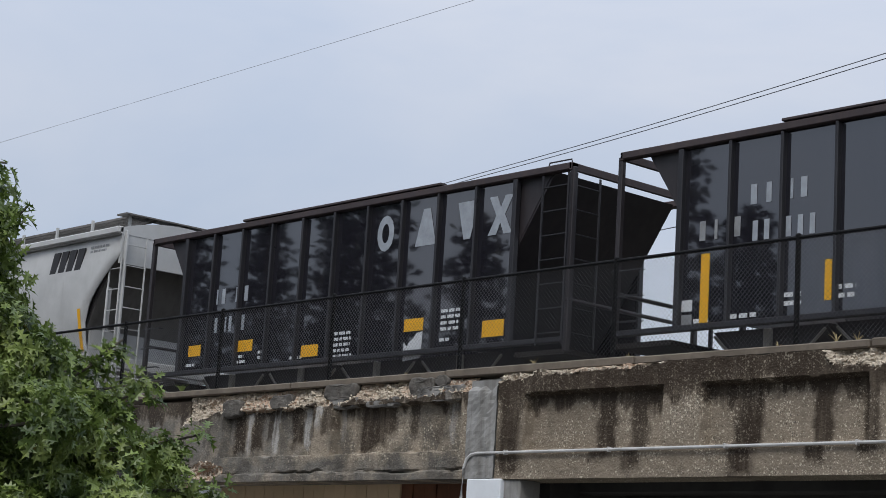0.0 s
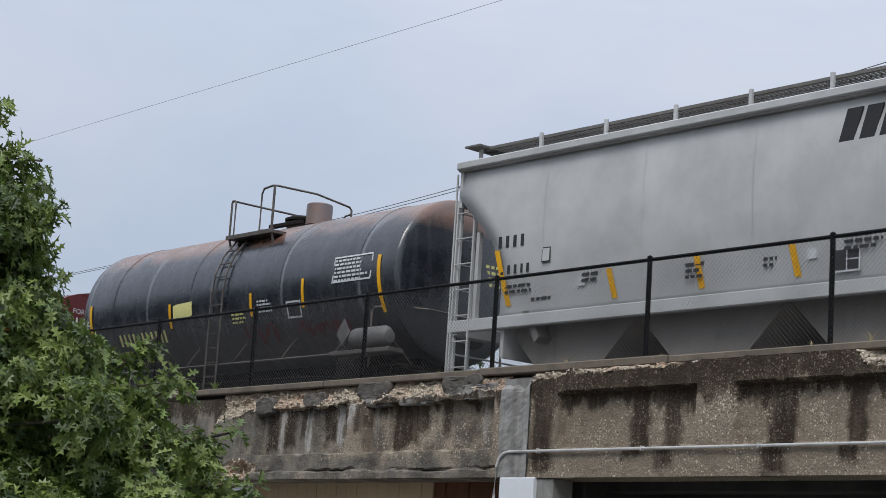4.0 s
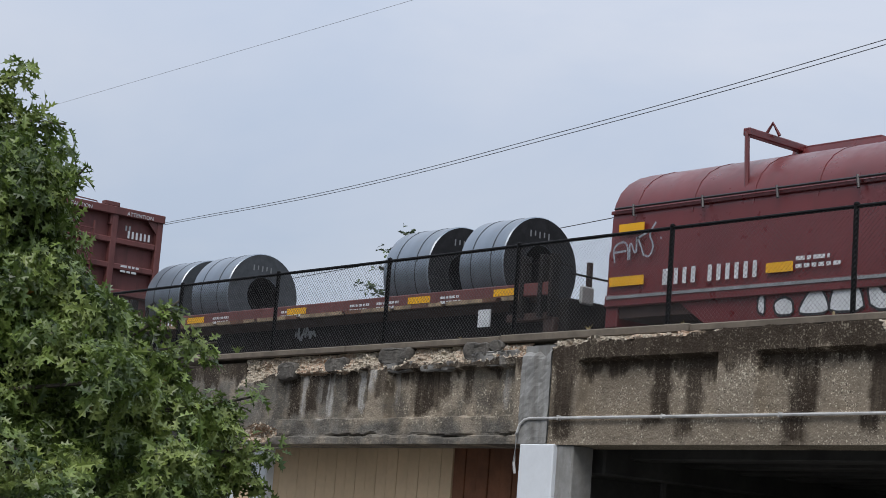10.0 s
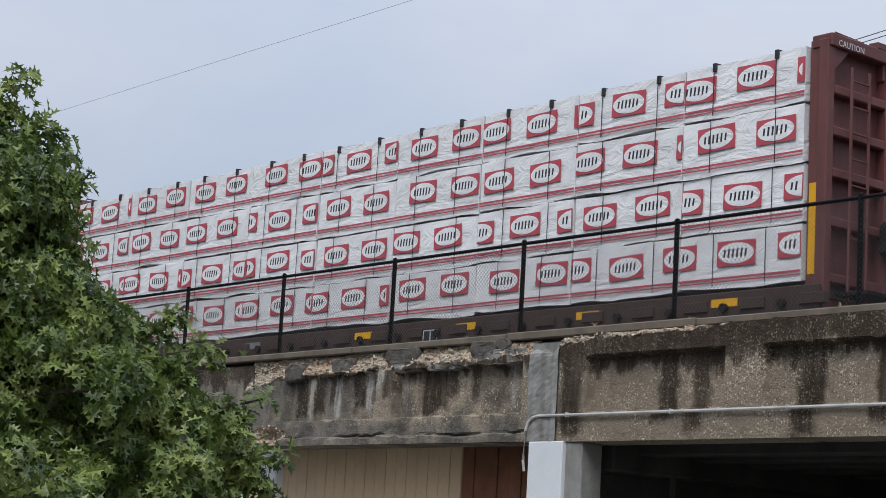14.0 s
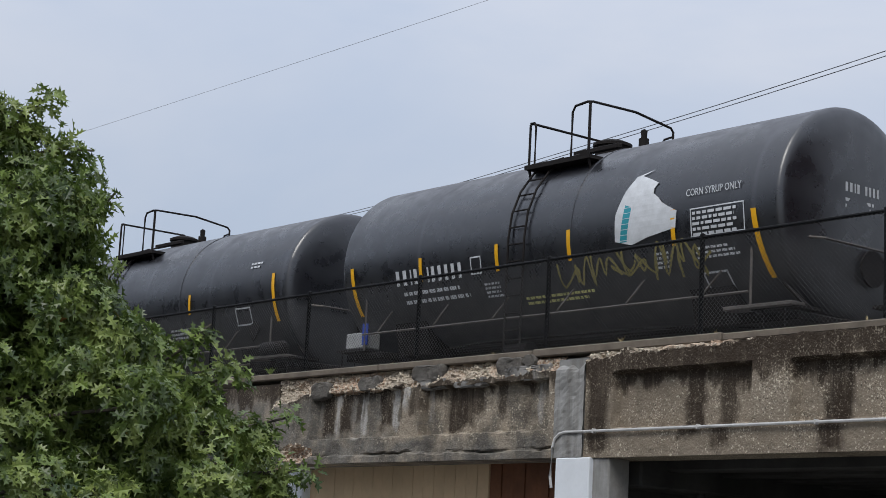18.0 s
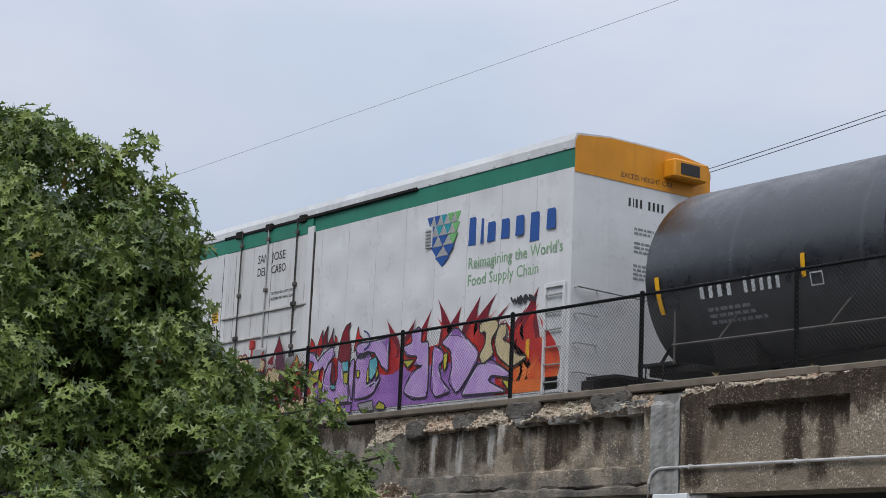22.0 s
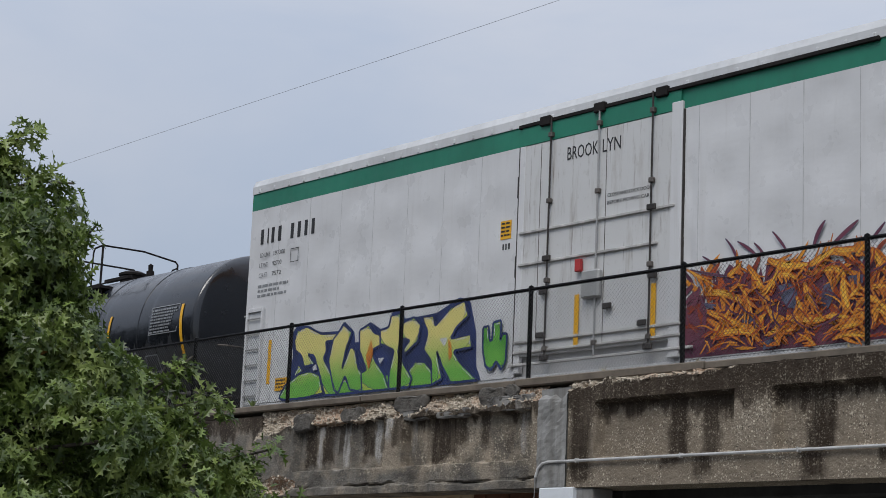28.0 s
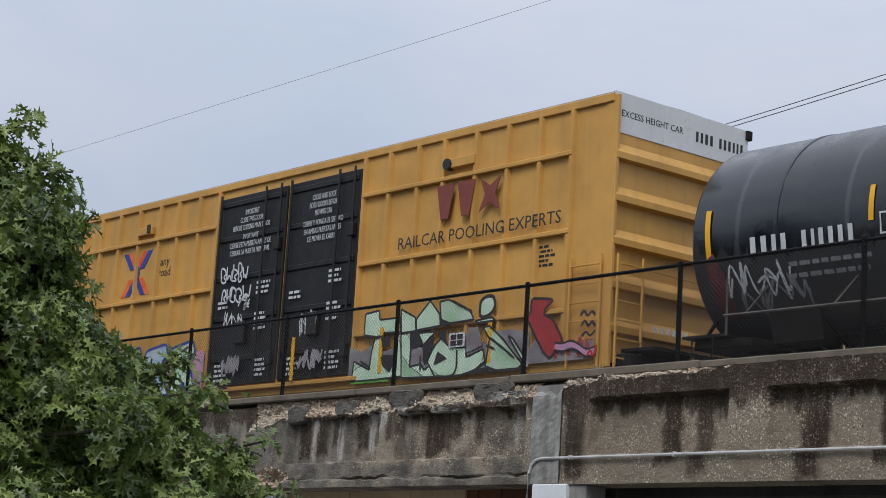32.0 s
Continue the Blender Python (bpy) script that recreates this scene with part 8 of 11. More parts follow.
    part("door_post", box(B(), d1 - 0.2, d1 + 0.02, -W - 0.05, -W + 0.06, 0.85, 4.75, 0.012), reefer_white, door)
    part("door_post", box(B(), d0 - 0.02, d0 + 0.12, -W - 0.04, -W + 0.06, 0.85, 4.62, 0.012), reefer_white, door)
    for x in (d0 - 0.035, d1 + 0.035):
        part("door_seal", box(B(), x - 0.012, x + 0.012, -W - 0.028, -W + 0.02, 0.9, 4.62), rod_steel, door)
    for x in (d0 + 0.5, -0.12, 0.06, d1 - 0.6):
        part("door_seam", box(B(), x - 0.006, x + 0.006, -W - 0.0335, -W - 0.028, 1.15, 4.6), lock_steel, door)
    for x, z in ((-1.19, 1.05), (1.08, 1.05), (-1.3, 1.42), (0.95, 1.42), (0.2, 1.75), (-1.25, 2.12), (1.15, 2.12), (-1.2, 2.66), (1.1, 3.18)):
        part("latch", box(B(), x - 0.09, x + 0.09, -W - 0.11, -W - 0.06, z - 0.045, z + 0.045, 0.012), rod_steel, door)
    part("top_track", box(B(), d0 - 0.05, 5.28, -W - 0.06, -W + 0.0, 4.93, 4.99, 0.006), truck_steel, door)
    for x in (d0 + 0.6, -0.1, d1 - 0.4):
        part("roller_hanger", box(B(), x - 0.12, x + 0.12, -W - 0.09, -W, 4.88, 5.04, 0.015), truck_steel, door)
    for z, x0, x1 in ((3.15, d0 + 0.05, d1 - 0.1), (2.62, d0 + 0.05, d1 - 0.45), (1.35, d0, d1 + 0.1), (1.18, d0, d1 + 0.1), (0.98, d0 - 0.1, d1 + 0.3)):
        part("door_rail", box(B(), x0, x1, -W - 0.07, -W - 0.02, z - 0.022, z + 0.022, 0.008), rail_shade_white, door)
    gear = part("lock_gear", box(B(), -0.35, 0.05, -W - 0.14, -W - 0.03, 1.9, 2.35, 0.03), galv, door)
    part("gear_tag", box(B(), -0.5, -0.38, -W - 0.13, -W - 0.05, 2.35, 2.55, 0.01), red_paint, door)
    for z in (2.62, 3.95):
        part("side_slot", box(B(), -2.03, -1.96, -W - 0.02, -W + 0.01, z - 0.18, z + 0.18, 0.006), dark_mark, ob)
    f = -W - 0.002
    fd = -W - 0.034
    for k, line in enumerate(word):
        words("place_word", line[1], line[0], 4.22 - (k // 2) * 0.28, size, dark_mark, door, fd, width=line[2])
    words("door_notice", "CLOSE AND LOCK DOOR", 0.1, 3.48, 0.082, dark_mark, door, fd, width=0.95)
    words("door_notice", "BEFORE MOVING CAR", 0.1, 3.36, 0.082, dark_mark, door, fd, width=0.9)
    bars("reporting_bars", -half + 0.36, 3.92, 0.3, [0.5, 0.2, 0.5, 0.55, 0, 0.5, 0.5, 0.5, 0.5], dark_mark, ob, f, 0.25)
    for k, (left, right) in enumerate((("LD LMT", "193300"), ("LT WT", "92700"), ("CU FT", "7572"))):
        words("weight_word", left, -half + 0.36, 3.66 - k * 0.2, 0.125, faint_dark, ob, f, width=0.34 if k == 0 else 0.28)
        words("weight_word", right, -half + 0.8, 3.66 - k * 0.2, 0.125, faint_dark, ob, f, width=0.38 if k == 0 else 0.3)
    lines("stencil", -half + 0.36, 3.06, 1.1, 3, 0.05, faint_mark, ob, f, seed=95)
    curved_frame(ob, lambda z: f - 0.004, -half + 1.4, -half + 1.66, 3.45, 3.72, 0.015, dark_mark)
    plate("notice", -2.42, -2.16, 3.12, 3.43, reflect_yellow, ob, f)
    lines("notice_lines", -2.4, 3.37, 0.24, 4, 0.03, dark_mark, ob, f - 0.004, seed=5, pitch=2.2)
    bars("notice_bars", -2.36, 2.94, 0.1, [0.5, 0.5, 0.6], dark_mark, ob, f, 0.2)
    emblem(ob, 6.15, 4.34, 1.07, 1.0, f)
    for x, w, h, dz in ((6.94, 0.3, 0.52, 0), (7.3, 0.12, 0.46, 0), (7.5, 0.33, 0.36, 0), (7.9, 0.33, 0.36, 0), (8.31, 0.33, 0.36, 0), (8.72, 0.36, 0.36, -0.16), (9.17, 0.34, 0.36, 0)):
        bm = prism(B(), [(x, 3.63 + dz), (x + w * 0.72, 3.63 + dz), (x + w * 0.72, 3.63 + h - 0.04), (x + w * 0.62, 3.63 + h), (x + 0.02, 3.63 + h)], f - 0.004, f, "y")
        part("letter_block", bm, blue_mark, ob, "plain blue block the size of a letter")
    words("slogan", "Reimagining the World's", 6.95, 3.2, 0.3, slogan_green, ob, f, width=2.65)
    words("slogan", "Food Supply Chain", 6.95, 2.88, 0.3, slogan_green, ob, f, width=2.02)
    part("filler_box", box(B(), 5.62, 5.82, -W - 0.03, -W + 0.01, 3.75, 4.15, 0.008), reefer_roof, ob)
    for k in range(5):
        part("louvre", box(B(), 5.64, 5.80, -W - 0.05, -W - 0.031, 3.8 + k * 0.065, 3.83 + k * 0.065), galv, ob)
    for x in (-half + 0.85, -0.55, d1 - 0.55, half - 1.15):
        plate("reflector", x, x + 0.1, 1.15, 2.0, reflect_yellow, ob, f - 0.05 if d0 < x < d1 else f)
    e = half + 0.012
    words("end_notice", "EXCESS HEIGHT CAR", 0, 4.64, 0.13, dark_mark, ob, -0.55, end=e)
    bars("end_bars", 0, 4.15, 0.15, [0.5, 0.2, 0.5, 0.5, 0, 0.5, 0.5, 0.5, 0.5], dark_mark, ob, -0.35, 0.2, end=half + 0.002)
    for k, z in enumerate((3.75, 3.5, 3.1)):
        lines("end_stencil", 0, z, 0.6, 2 + k, 0.04, faint_mark, ob, -0.2, end=half + 0.002, seed=k + 7)
    art(ob, f - 0.003)
    if nose:
        bm = box(B(), half, half + 0.3, 0.45, 1.25, 4.78, 5.12, 0.03)
        part("end_housing", bm, orange_paint, ob, "orange equipment housing on the upper end")
        part("housing_window", box(B(), half + 0.29, half + 0.31, 0.6, 1.05, 4.85, 5.05), dark_mark, ob)
    return ob


def art_a(ob, y):
    field(ob, -9.8, -1.78, 0.84, 2.0, fl_dark, 1, y, "dark red painted ground", 0.4)
    field(ob, -8.1, -1.8, 0.83, 1.95, deep_teal, 3, y - 0.002, "deep blue-green painted ground", 0.3)
    letter(ob, y - 0.0035, fl_red, dark_mark, [(-9.04, 1.6), (-8.9, 2.33), (-8.77, 2.55), (-8.65, 2.34), (-8.48, 2.28), (-7.96, 2.27), (-7.86, 2.5), (-7.8, 2.68), (-7.66, 2.43), (-7.58, 2.14), (-7.46, 2.29), (-7.33, 2.42), (-7.3, 2.25), (-7.13, 1.99), (-7.52, 1.8), (-7.97, 1.35), (-7.9, 0.83), (-8.37, 0.86), (-8.37, 1.38), (-8.69, 1.57)], 0.014, False, 0.06, label="red spray-painted flame-like shape", name="graffiti_shape")
    letter(ob, y - 0.0040, fl_dark, dark_mark, [(-8.75, 2.28), (-8.03, 2.07), (-7.86, 1.95), (-8.2, 1.73), (-8.48, 1.44), (-8.46, 0.94), (-8.75, 0.96), (-8.69, 1.57)], 0.0, False, 0.06, label="dark red painted shadow", name="graffiti_shape")
    letter(ob, y - 0.0045, fl_red, dark_mark, [(-6.25, 1.61), (-6.24, 2.12), (-6.19, 2.43), (-6.08, 2.68), (-6.02, 2.42), (-5.94, 2.15), (-5.81, 2.14), (-5.9, 1.82)], 0.012, False, 0.06, label="red painted flame tongue", name="graffiti_flame")
    letter(ob, y - 0.0050, fl_red, dark_mark, [(-5.9, 1.82), (-5.86, 2.1), (-5.72, 2.51), (-5.62, 2.65), (-5.61, 2.42), (-5.53, 2.22), (-5.68, 2.01)], 0.012, False, 0.06, label="red painted flame tongue", name="graffiti_flame")
    letter(ob, y - 0.0055, fl_red, dark_mark, [(-5.6, 2.2), (-5.5, 2.39), (-5.42, 2.2)], 0.012, False, 0.06, label="red painted flame tongue", name="graffiti_flame")
    letter(ob, y - 0.0060, fl_red, dark_mark, [(-4.49, 2.15), (-4.23, 2.31), (-3.99, 2.4), (-3.88, 2.57), (-3.8, 2.28), (-3.6, 2.1), (-3.59, 1.95)], 0.012, False, 0.06, label="red painted flame tongue", name="graffiti_flame")
    letter(ob, y - 0.0065, fl_red, dark_mark, [(-3.69, 2.09), (-3.56, 2.25), (-3.48, 2.43), (-3.28, 2.1), (-3.3, 1.96)], 0.012, False, 0.06, label="red painted flame tongue", name="graffiti_flame")
    letter(ob, y - 0.0070, fl_red, dark_mark, [(-3.15, 2.11), (-2.94, 2.26), (-2.77, 2.44), (-2.75, 2.24), (-2.56, 2.06)], 0.012, False, 0.06, label="red painted flame tongue", name="graffiti_flame")
    letter(ob, y - 0.0075, fl_red, dark_mark, [(-2.56, 2.04), (-2.44, 2.19), (-2.38, 2.06)], 0.012, False, 0.06, label="red painted flame tongue", name="graffiti_flame")
    letter(ob, y - 0.0080, fl_red, dark_mark, [(-2.28, 2.06), (-2.17, 2.22), (-2.02, 2.33), (-1.94, 2.07)], 0.012, False, 0.06, label="red painted flame tongue", name="graffiti_flame")
    letter(ob, y - 0.0085, fl_red, dark_mark, [(-1.89, 1.97), (-1.78, 2.25), (-1.61, 2.35), (-1.63, 2.09), (-1.45, 1.97)], 0.012, False, 0.06, label="red painted flame tongue", name="graffiti_flame")
    letter(ob, y - 0.0115, lime, dark_mark, [(-7.7, 0.81), (-7.74, 1.65), (-7.28, 1.89), (-7.08, 1.87), (-7.0, 1.45), (-6.56, 1.31), (-6.64, 0.89), (-6.6, 0.79)], 0.017, True, 0.06, facet=leaf_green, label="yellow-green spray-painted letter shape")
    letter(ob, y - 0.0145, fade_green, dark_mark, [(-7.01, 0.79), (-6.9, 1.32), (-6.85, 1.74), (-6.86, 2.18), (-6.62, 2.22), (-6.6, 1.68), (-6.42, 1.39), (-6.41, 0.79)], 0.017, True, 0.06, facet=leaf_green, label="yellow-green spray-painted letter shape")
    letter(ob, y - 0.0175, lemon_green, dark_mark, [(-6.36, 0.79), (-6.25, 1.11), (-5.92, 1.32), (-5.99, 1.86), (-5.73, 1.96), (-5.63, 2.16), (-5.41, 1.74), (-5.25, 1.65), (-5.01, 1.35), (-4.95, 1.11), (-5.12, 0.87), (-5.88, 0.82)], 0.017, True, 0.06, facet=leaf_green, label="yellow-green spray-painted letter shape")
    letter(ob, y - 0.0205, lime, dark_mark, [(-5.34, 0.79), (-5.24, 1.52), (-5.4, 1.72), (-5.15, 1.96), (-4.76, 2.16), (-4.52, 2.15), (-4.43, 1.99), (-4.69, 1.76), (-4.9, 1.52), (-4.44, 1.46), (-4.26, 1.21), (-4.32, 0.79)], 0.017, True, 0.06, facet=leaf_green, label="yellow-green spray-painted letter shape")
    letter(ob, y - 0.0235, fade_green, dark_mark, [(-4.63, 0.8), (-4.29, 1.19), (-4.31, 1.95), (-4.14, 2.14), (-3.83, 1.96), (-3.85, 1.68), (-3.61, 1.55), (-3.38, 1.91), (-3.47, 2.09), (-3.24, 2.02), (-3.29, 1.52), (-3.67, 1.16), (-3.74, 0.81)], 0.017, True, 0.06, facet=leaf_green, label="yellow-green spray-painted letter shape")
    letter(ob, y - 0.0265, lemon_green, dark_mark, [(-3.74, 0.81), (-3.59, 1.2), (-3.22, 1.42), (-3.15, 2.09), (-2.97, 1.95), (-2.97, 1.59), (-2.75, 1.36), (-2.58, 1.41), (-2.52, 1.07), (-2.76, 0.79)], 0.017, True, 0.06, facet=leaf_green, label="yellow-green spray-painted letter shape")
    letter(ob, y - 0.0295, lime, dark_mark, [(-2.81, 2.09), (-2.54, 1.98), (-2.37, 1.83), (-2.01, 2.01), (-1.82, 2.0), (-1.87, 1.83), (-2.14, 1.66), (-1.79, 1.33), (-2.2, 1.23), (-1.83, 0.91), (-1.87, 0.79), (-2.79, 0.79), (-2.81, 1.48), (-2.67, 1.74)], 0.017, True, 0.06, facet=leaf_green, label="yellow-green spray-painted letter shape")
    letter(ob, y - 0.0320, deep_teal, dark_mark, [(-6.6, 2.26), (-6.23, 2.27), (-6.19, 1.79), (-6.47, 1.58), (-6.62, 1.64)], 0.013, False, 0.06, label="deep blue-green spray-painted chip", name="graffiti_chip")
    letter(ob, y - 0.0325, teal_spray, dark_mark, [(-6.39, 2.13), (-6.26, 2.15), (-6.26, 1.74), (-6.37, 1.75)], 0.013, False, 0.06, label="teal spray-painted chip", name="graffiti_chip")
    letter(ob, y - 0.0330, teal_spray, dark_mark, [(-7.06, 1.82), (-6.88, 1.88), (-6.88, 1.66), (-6.98, 1.49), (-7.06, 1.55)], 0.013, False, 0.06, label="teal spray-painted chip", name="graffiti_chip")
    letter(ob, y - 0.0335, teal_spray, dark_mark, [(-6.84, 1.34), (-6.55, 1.4), (-6.48, 1.28), (-6.78, 1.26)], 0.013, False, 0.06, label="teal spray-painted chip", name="graffiti_chip")
    letter(ob, y - 0.0340, teal_spray, dark_mark, [(-7.74, 1.42), (-7.43, 1.34), (-7.23, 1.28), (-7.46, 1.18)], 0.013, False, 0.06, label="teal spray-painted chip", name="graffiti_chip")
    letter(ob, y - 0.0345, teal_spray, dark_mark, [(-6.28, 1.53), (-6.14, 1.6), (-6.05, 1.3), (-6.22, 1.39)], 0.013, False, 0.06, label="teal spray-painted chip", name="graffiti_chip")
    letter(ob, y - 0.0350, teal_spray, dark_mark, [(-5.63, 2.14), (-5.42, 2.14), (-5.03, 2.05), (-5.03, 2.0), (-5.32, 1.97), (-5.37, 1.82), (-5.44, 1.85), (-5.48, 2.02)], 0.013, False, 0.06, label="teal spray-painted chip", name="graffiti_chip")
    letter(ob, y - 0.0355, deep_teal, dark_mark, [(-5.71, 1.41), (-5.56, 1.44), (-5.51, 1.33), (-5.64, 1.32)], 0.013, False, 0.06, label="deep blue-green spray-painted chip", name="graffiti_chip")
    letter(ob, y - 0.0360, teal_spray, dark_mark, [(-5.29, 1.76), (-5.12, 1.8), (-5.04, 1.58), (-5.21, 1.55), (-5.34, 1.63)], 0.013, False, 0.06, label="teal spray-painted chip", name="graffiti_chip")
    letter(ob, y - 0.0365, teal_spray, dark_mark, [(-4.93, 1.78), (-4.75, 1.92), (-4.55, 1.95), (-4.62, 1.65), (-4.83, 1.51)], 0.013, False, 0.06, label="teal spray-painted chip", name="graffiti_chip")
    letter(ob, y - 0.0370, teal_spray, dark_mark, [(-4.51, 1.89), (-4.3, 2.01), (-4.31, 1.62), (-4.53, 1.59)], 0.013, False, 0.06, label="teal spray-painted chip", name="graffiti_chip")
    letter(ob, y - 0.0375, deep_teal, dark_mark, [(-4.82, 1.3), (-4.65, 1.3), (-4.51, 1.15), (-4.64, 1.13), (-4.78, 1.21)], 0.013, False, 0.06, label="deep blue-green spray-painted chip", name="graffiti_chip")
    letter(ob, y - 0.0380, teal_spray, dark_mark, [(-3.99, 1.37), (-3.73, 1.34), (-3.68, 1.11), (-3.85, 1.17)], 0.013, False, 0.06, label="teal spray-painted chip", name="graffiti_chip")
    letter(ob, y - 0.0385, deep_teal, dark_mark, [(-4.15, 2.11), (-3.48, 2.04), (-3.63, 1.81), (-3.8, 1.96)], 0.013, False, 0.06, label="deep blue-green spray-painted chip", name="graffiti_chip")
    letter(ob, y - 0.0390, deep_teal, dark_mark, [(-3.79, 1.77), (-3.47, 1.64), (-3.62, 1.56)], 0.013, False, 0.06, label="deep blue-green spray-painted chip", name="graffiti_chip")
    letter(ob, y - 0.0395, teal_spray, dark_mark, [(-2.99, 1.87), (-2.77, 1.9), (-2.79, 1.63), (-2.95, 1.67)], 0.013, False, 0.06, label="teal spray-painted chip", name="graffiti_chip")
    letter(ob, y - 0.0400, deep_teal, dark_mark, [(-3.17, 2.11), (-2.78, 2.09), (-2.77, 1.93), (-2.99, 1.93)], 0.013, False, 0.06, label="deep blue-green spray-painted chip", name="graffiti_chip")
    letter(ob, y - 0.0405, teal_spray, dark_mark, [(-2.56, 1.7), (-2.3, 1.61), (-2.22, 1.5), (-2.45, 1.5)], 0.013, False, 0.06, label="teal spray-painted chip", name="graffiti_chip")
    letter(ob, y - 0.0410, teal_spray, dark_mark, [(-2.21, 1.14), (-1.91, 1.16), (-1.83, 0.96), (-2.13, 1.03)], 0.013, False, 0.06, label="teal spray-painted chip", name="graffiti_chip")
    letter(ob, y - 0.0415, teal_spray, dark_mark, [(-2.2, 1.65), (-1.86, 1.85), (-1.81, 1.63), (-2.07, 1.51)], 0.013, False, 0.06, label="teal spray-painted chip", name="graffiti_chip")
    letter(ob, y - 0.0420, deep_teal, dark_mark, [(-2.12, 1.51), (-1.7, 1.43), (-1.81, 1.29)], 0.013, False, 0.06, label="deep blue-green spray-painted chip", name="graffiti_chip")
    letter(ob, y - 0.0425, teal_spray, dark_mark, [(-3.06, 1.36), (-2.82, 1.09), (-2.84, 0.88), (-3.02, 1.11)], 0.013, False, 0.06, label="teal spray-painted chip", name="graffiti_chip")
    spray_line(ob, y - 0.0429, dark_mark, 0.013, [(-5.1, 1.42), (-4.98, 1.11), (-5.16, 0.88), (-5.5, 1.04)])
    spray_line(ob, y - 0.0433, dark_mark, 0.013, [(-7.46, 1.71), (-7.25, 1.3), (-6.89, 1.28)])
    spray_line(ob, y - 0.0437, dark_mark, 0.013, [(-6.63, 1.27), (-6.49, 0.77)])
    spray_line(ob, y - 0.0441, dark_mark, 0.013, [(-4.29, 1.19), (-4.69, 1.47)])
    spray_line(ob, y - 0.0445, dark_mark, 0.013, [(-3.74, 0.81), (-3.67, 1.12)])
    spray_line(ob, y - 0.0449, dark_mark, 0.013, [(-5.67, 1.93), (-5.42, 1.91)])
    spray_line(ob, y - 0.0453, dark_mark, 0.013, [(-5.52, 1.34), (-5.06, 1.33)])
    spray_line(ob, y - 0.0457, dark_mark, 0.013, [(-4.13, 1.99), (-4.09, 1.45), (-3.7, 1.44)])
    spray_line(ob, y - 0.0461, dark_mark, 0.013, [(-2.62, 1.95), (-2.63, 1.56), (-2.37, 1.13), (-2.13, 1.03)])
    field(ob, -1.9, 1.66, 0.84, 1.95, door_red, 5, y - 0.115, "red painted ground across the door", 0.4)
    letter(ob, y - 0.1175, fl_dark, dark_mark, [(-1.57, 1.53), (1.87, 1.56), (1.87, 1.48), (-1.57, 1.43)], 0.0, False, 0.15, label="dark red painted band", name="graffiti_shape")
    letter(ob, y - 0.1180, fl_dark, dark_mark, [(-1.2, 1.15), (0.43, 1.21), (0.43, 1.16), (-1.2, 1.08)], 0.0, False, 0.15, label="dark red painted band", name="graffiti_shape")
    letter(ob, y - 0.1185, plum, dark_mark, [(0.59, 1.96), (0.64, 2.32), (0.73, 2.49), (0.87, 2.2), (1.06, 1.64), (1.18, 1.36), (0.88, 1.47)], 0.0, False, 0.15, label="plum painted shadow", name="graffiti_shape")
    letter(ob, y - 0.1190, fl_dark, dark_mark, [(0.29, 2.0), (0.42, 2.12), (0.54, 2.15), (0.51, 1.93)], 0.0, False, 0.15, label="dark red painted band", name="graffiti_shape")
    letter(ob, y - 0.1195, grey_spray, dark_mark, [(1.0, 2.05), (1.45, 2.09), (1.28, 1.92), (1.12, 1.8)], 0.0, False, 0.15, label="grey overspray", name="graffiti_shape")
    letter(ob, y - 0.1200, fl_red, dark_mark, [(1.16, 1.63), (1.32, 1.88), (1.51, 1.73), (1.63, 1.49), (1.38, 1.3)], 0.012, False, 0.15, label="red painted shape", name="graffiti_shape")
    letter(ob, y - 0.1205, amber, dark_mark, [(1.37, 1.96), (1.44, 2.1), (1.52, 1.95), (1.48, 1.8), (1.41, 1.81)], 0.012, False, 0.15, label="amber painted oval", name="graffiti_shape")
    letter(ob, y - 0.1210, olive_yellow, dark_mark, [(1.63, 1.83), (1.68, 1.94), (1.74, 1.81), (1.68, 1.7)], 0.012, False, 0.15, label="yellow painted oval", name="graffiti_shape")
    letter(ob, y - 0.1215, amber, dark_mark, [(-1.27, 2.04), (-1.2, 2.15), (-1.13, 2.02), (-1.18, 1.86)], 0.012, False, 0.15, label="amber painted oval", name="graffiti_shape")
    letter(ob, y - 0.1220, fl_red, dark_mark, [(-1.37, 2.19), (-1.32, 2.39), (-1.27, 2.44), (-1.25, 2.21)], 0.01, False, 0.06, label="red painted flame tongue", name="graffiti_flame")
    letter(ob, y - 0.1225, fl_red, dark_mark, [(-0.42, 2.19), (-0.39, 2.36), (-0.32, 2.39), (-0.29, 2.2)], 0.01, False, 0.06, label="red painted flame tongue", name="graffiti_flame")
    letter(ob, y - 0.1230, fl_red, dark_mark, [(-0.22, 2.2), (-0.1, 2.32), (-0.08, 2.2)], 0.01, False, 0.06, label="red painted flame tongue", name="graffiti_flame")
    letter(ob, y - 0.1235, fl_red, dark_mark, [(-0.05, 2.18), (0.11, 2.28), (0.11, 2.16)], 0.01, False, 0.06, label="red painted flame tongue", name="graffiti_flame")
    letter(ob, y - 0.1240, fl_dark, dark_mark, [(0.51, 2.15), (0.64, 2.37), (0.71, 2.54), (0.82, 2.34), (0.9, 2.2)], 0.01, False, 0.06, label="red painted flame tongue", name="graffiti_flame")
    cloud(ob, y - 0.1270, [(-0.94, 2.14), (-0.74, 2.21), (-0.54, 2.13), (-0.49, 1.9), (-0.63, 1.86), (-0.73, 1.93), (-0.82, 1.83), (-0.82, 1.55), (-0.61, 1.58), (-0.47, 1.36), (-0.93, 1.41), (-1.0, 1.58)])
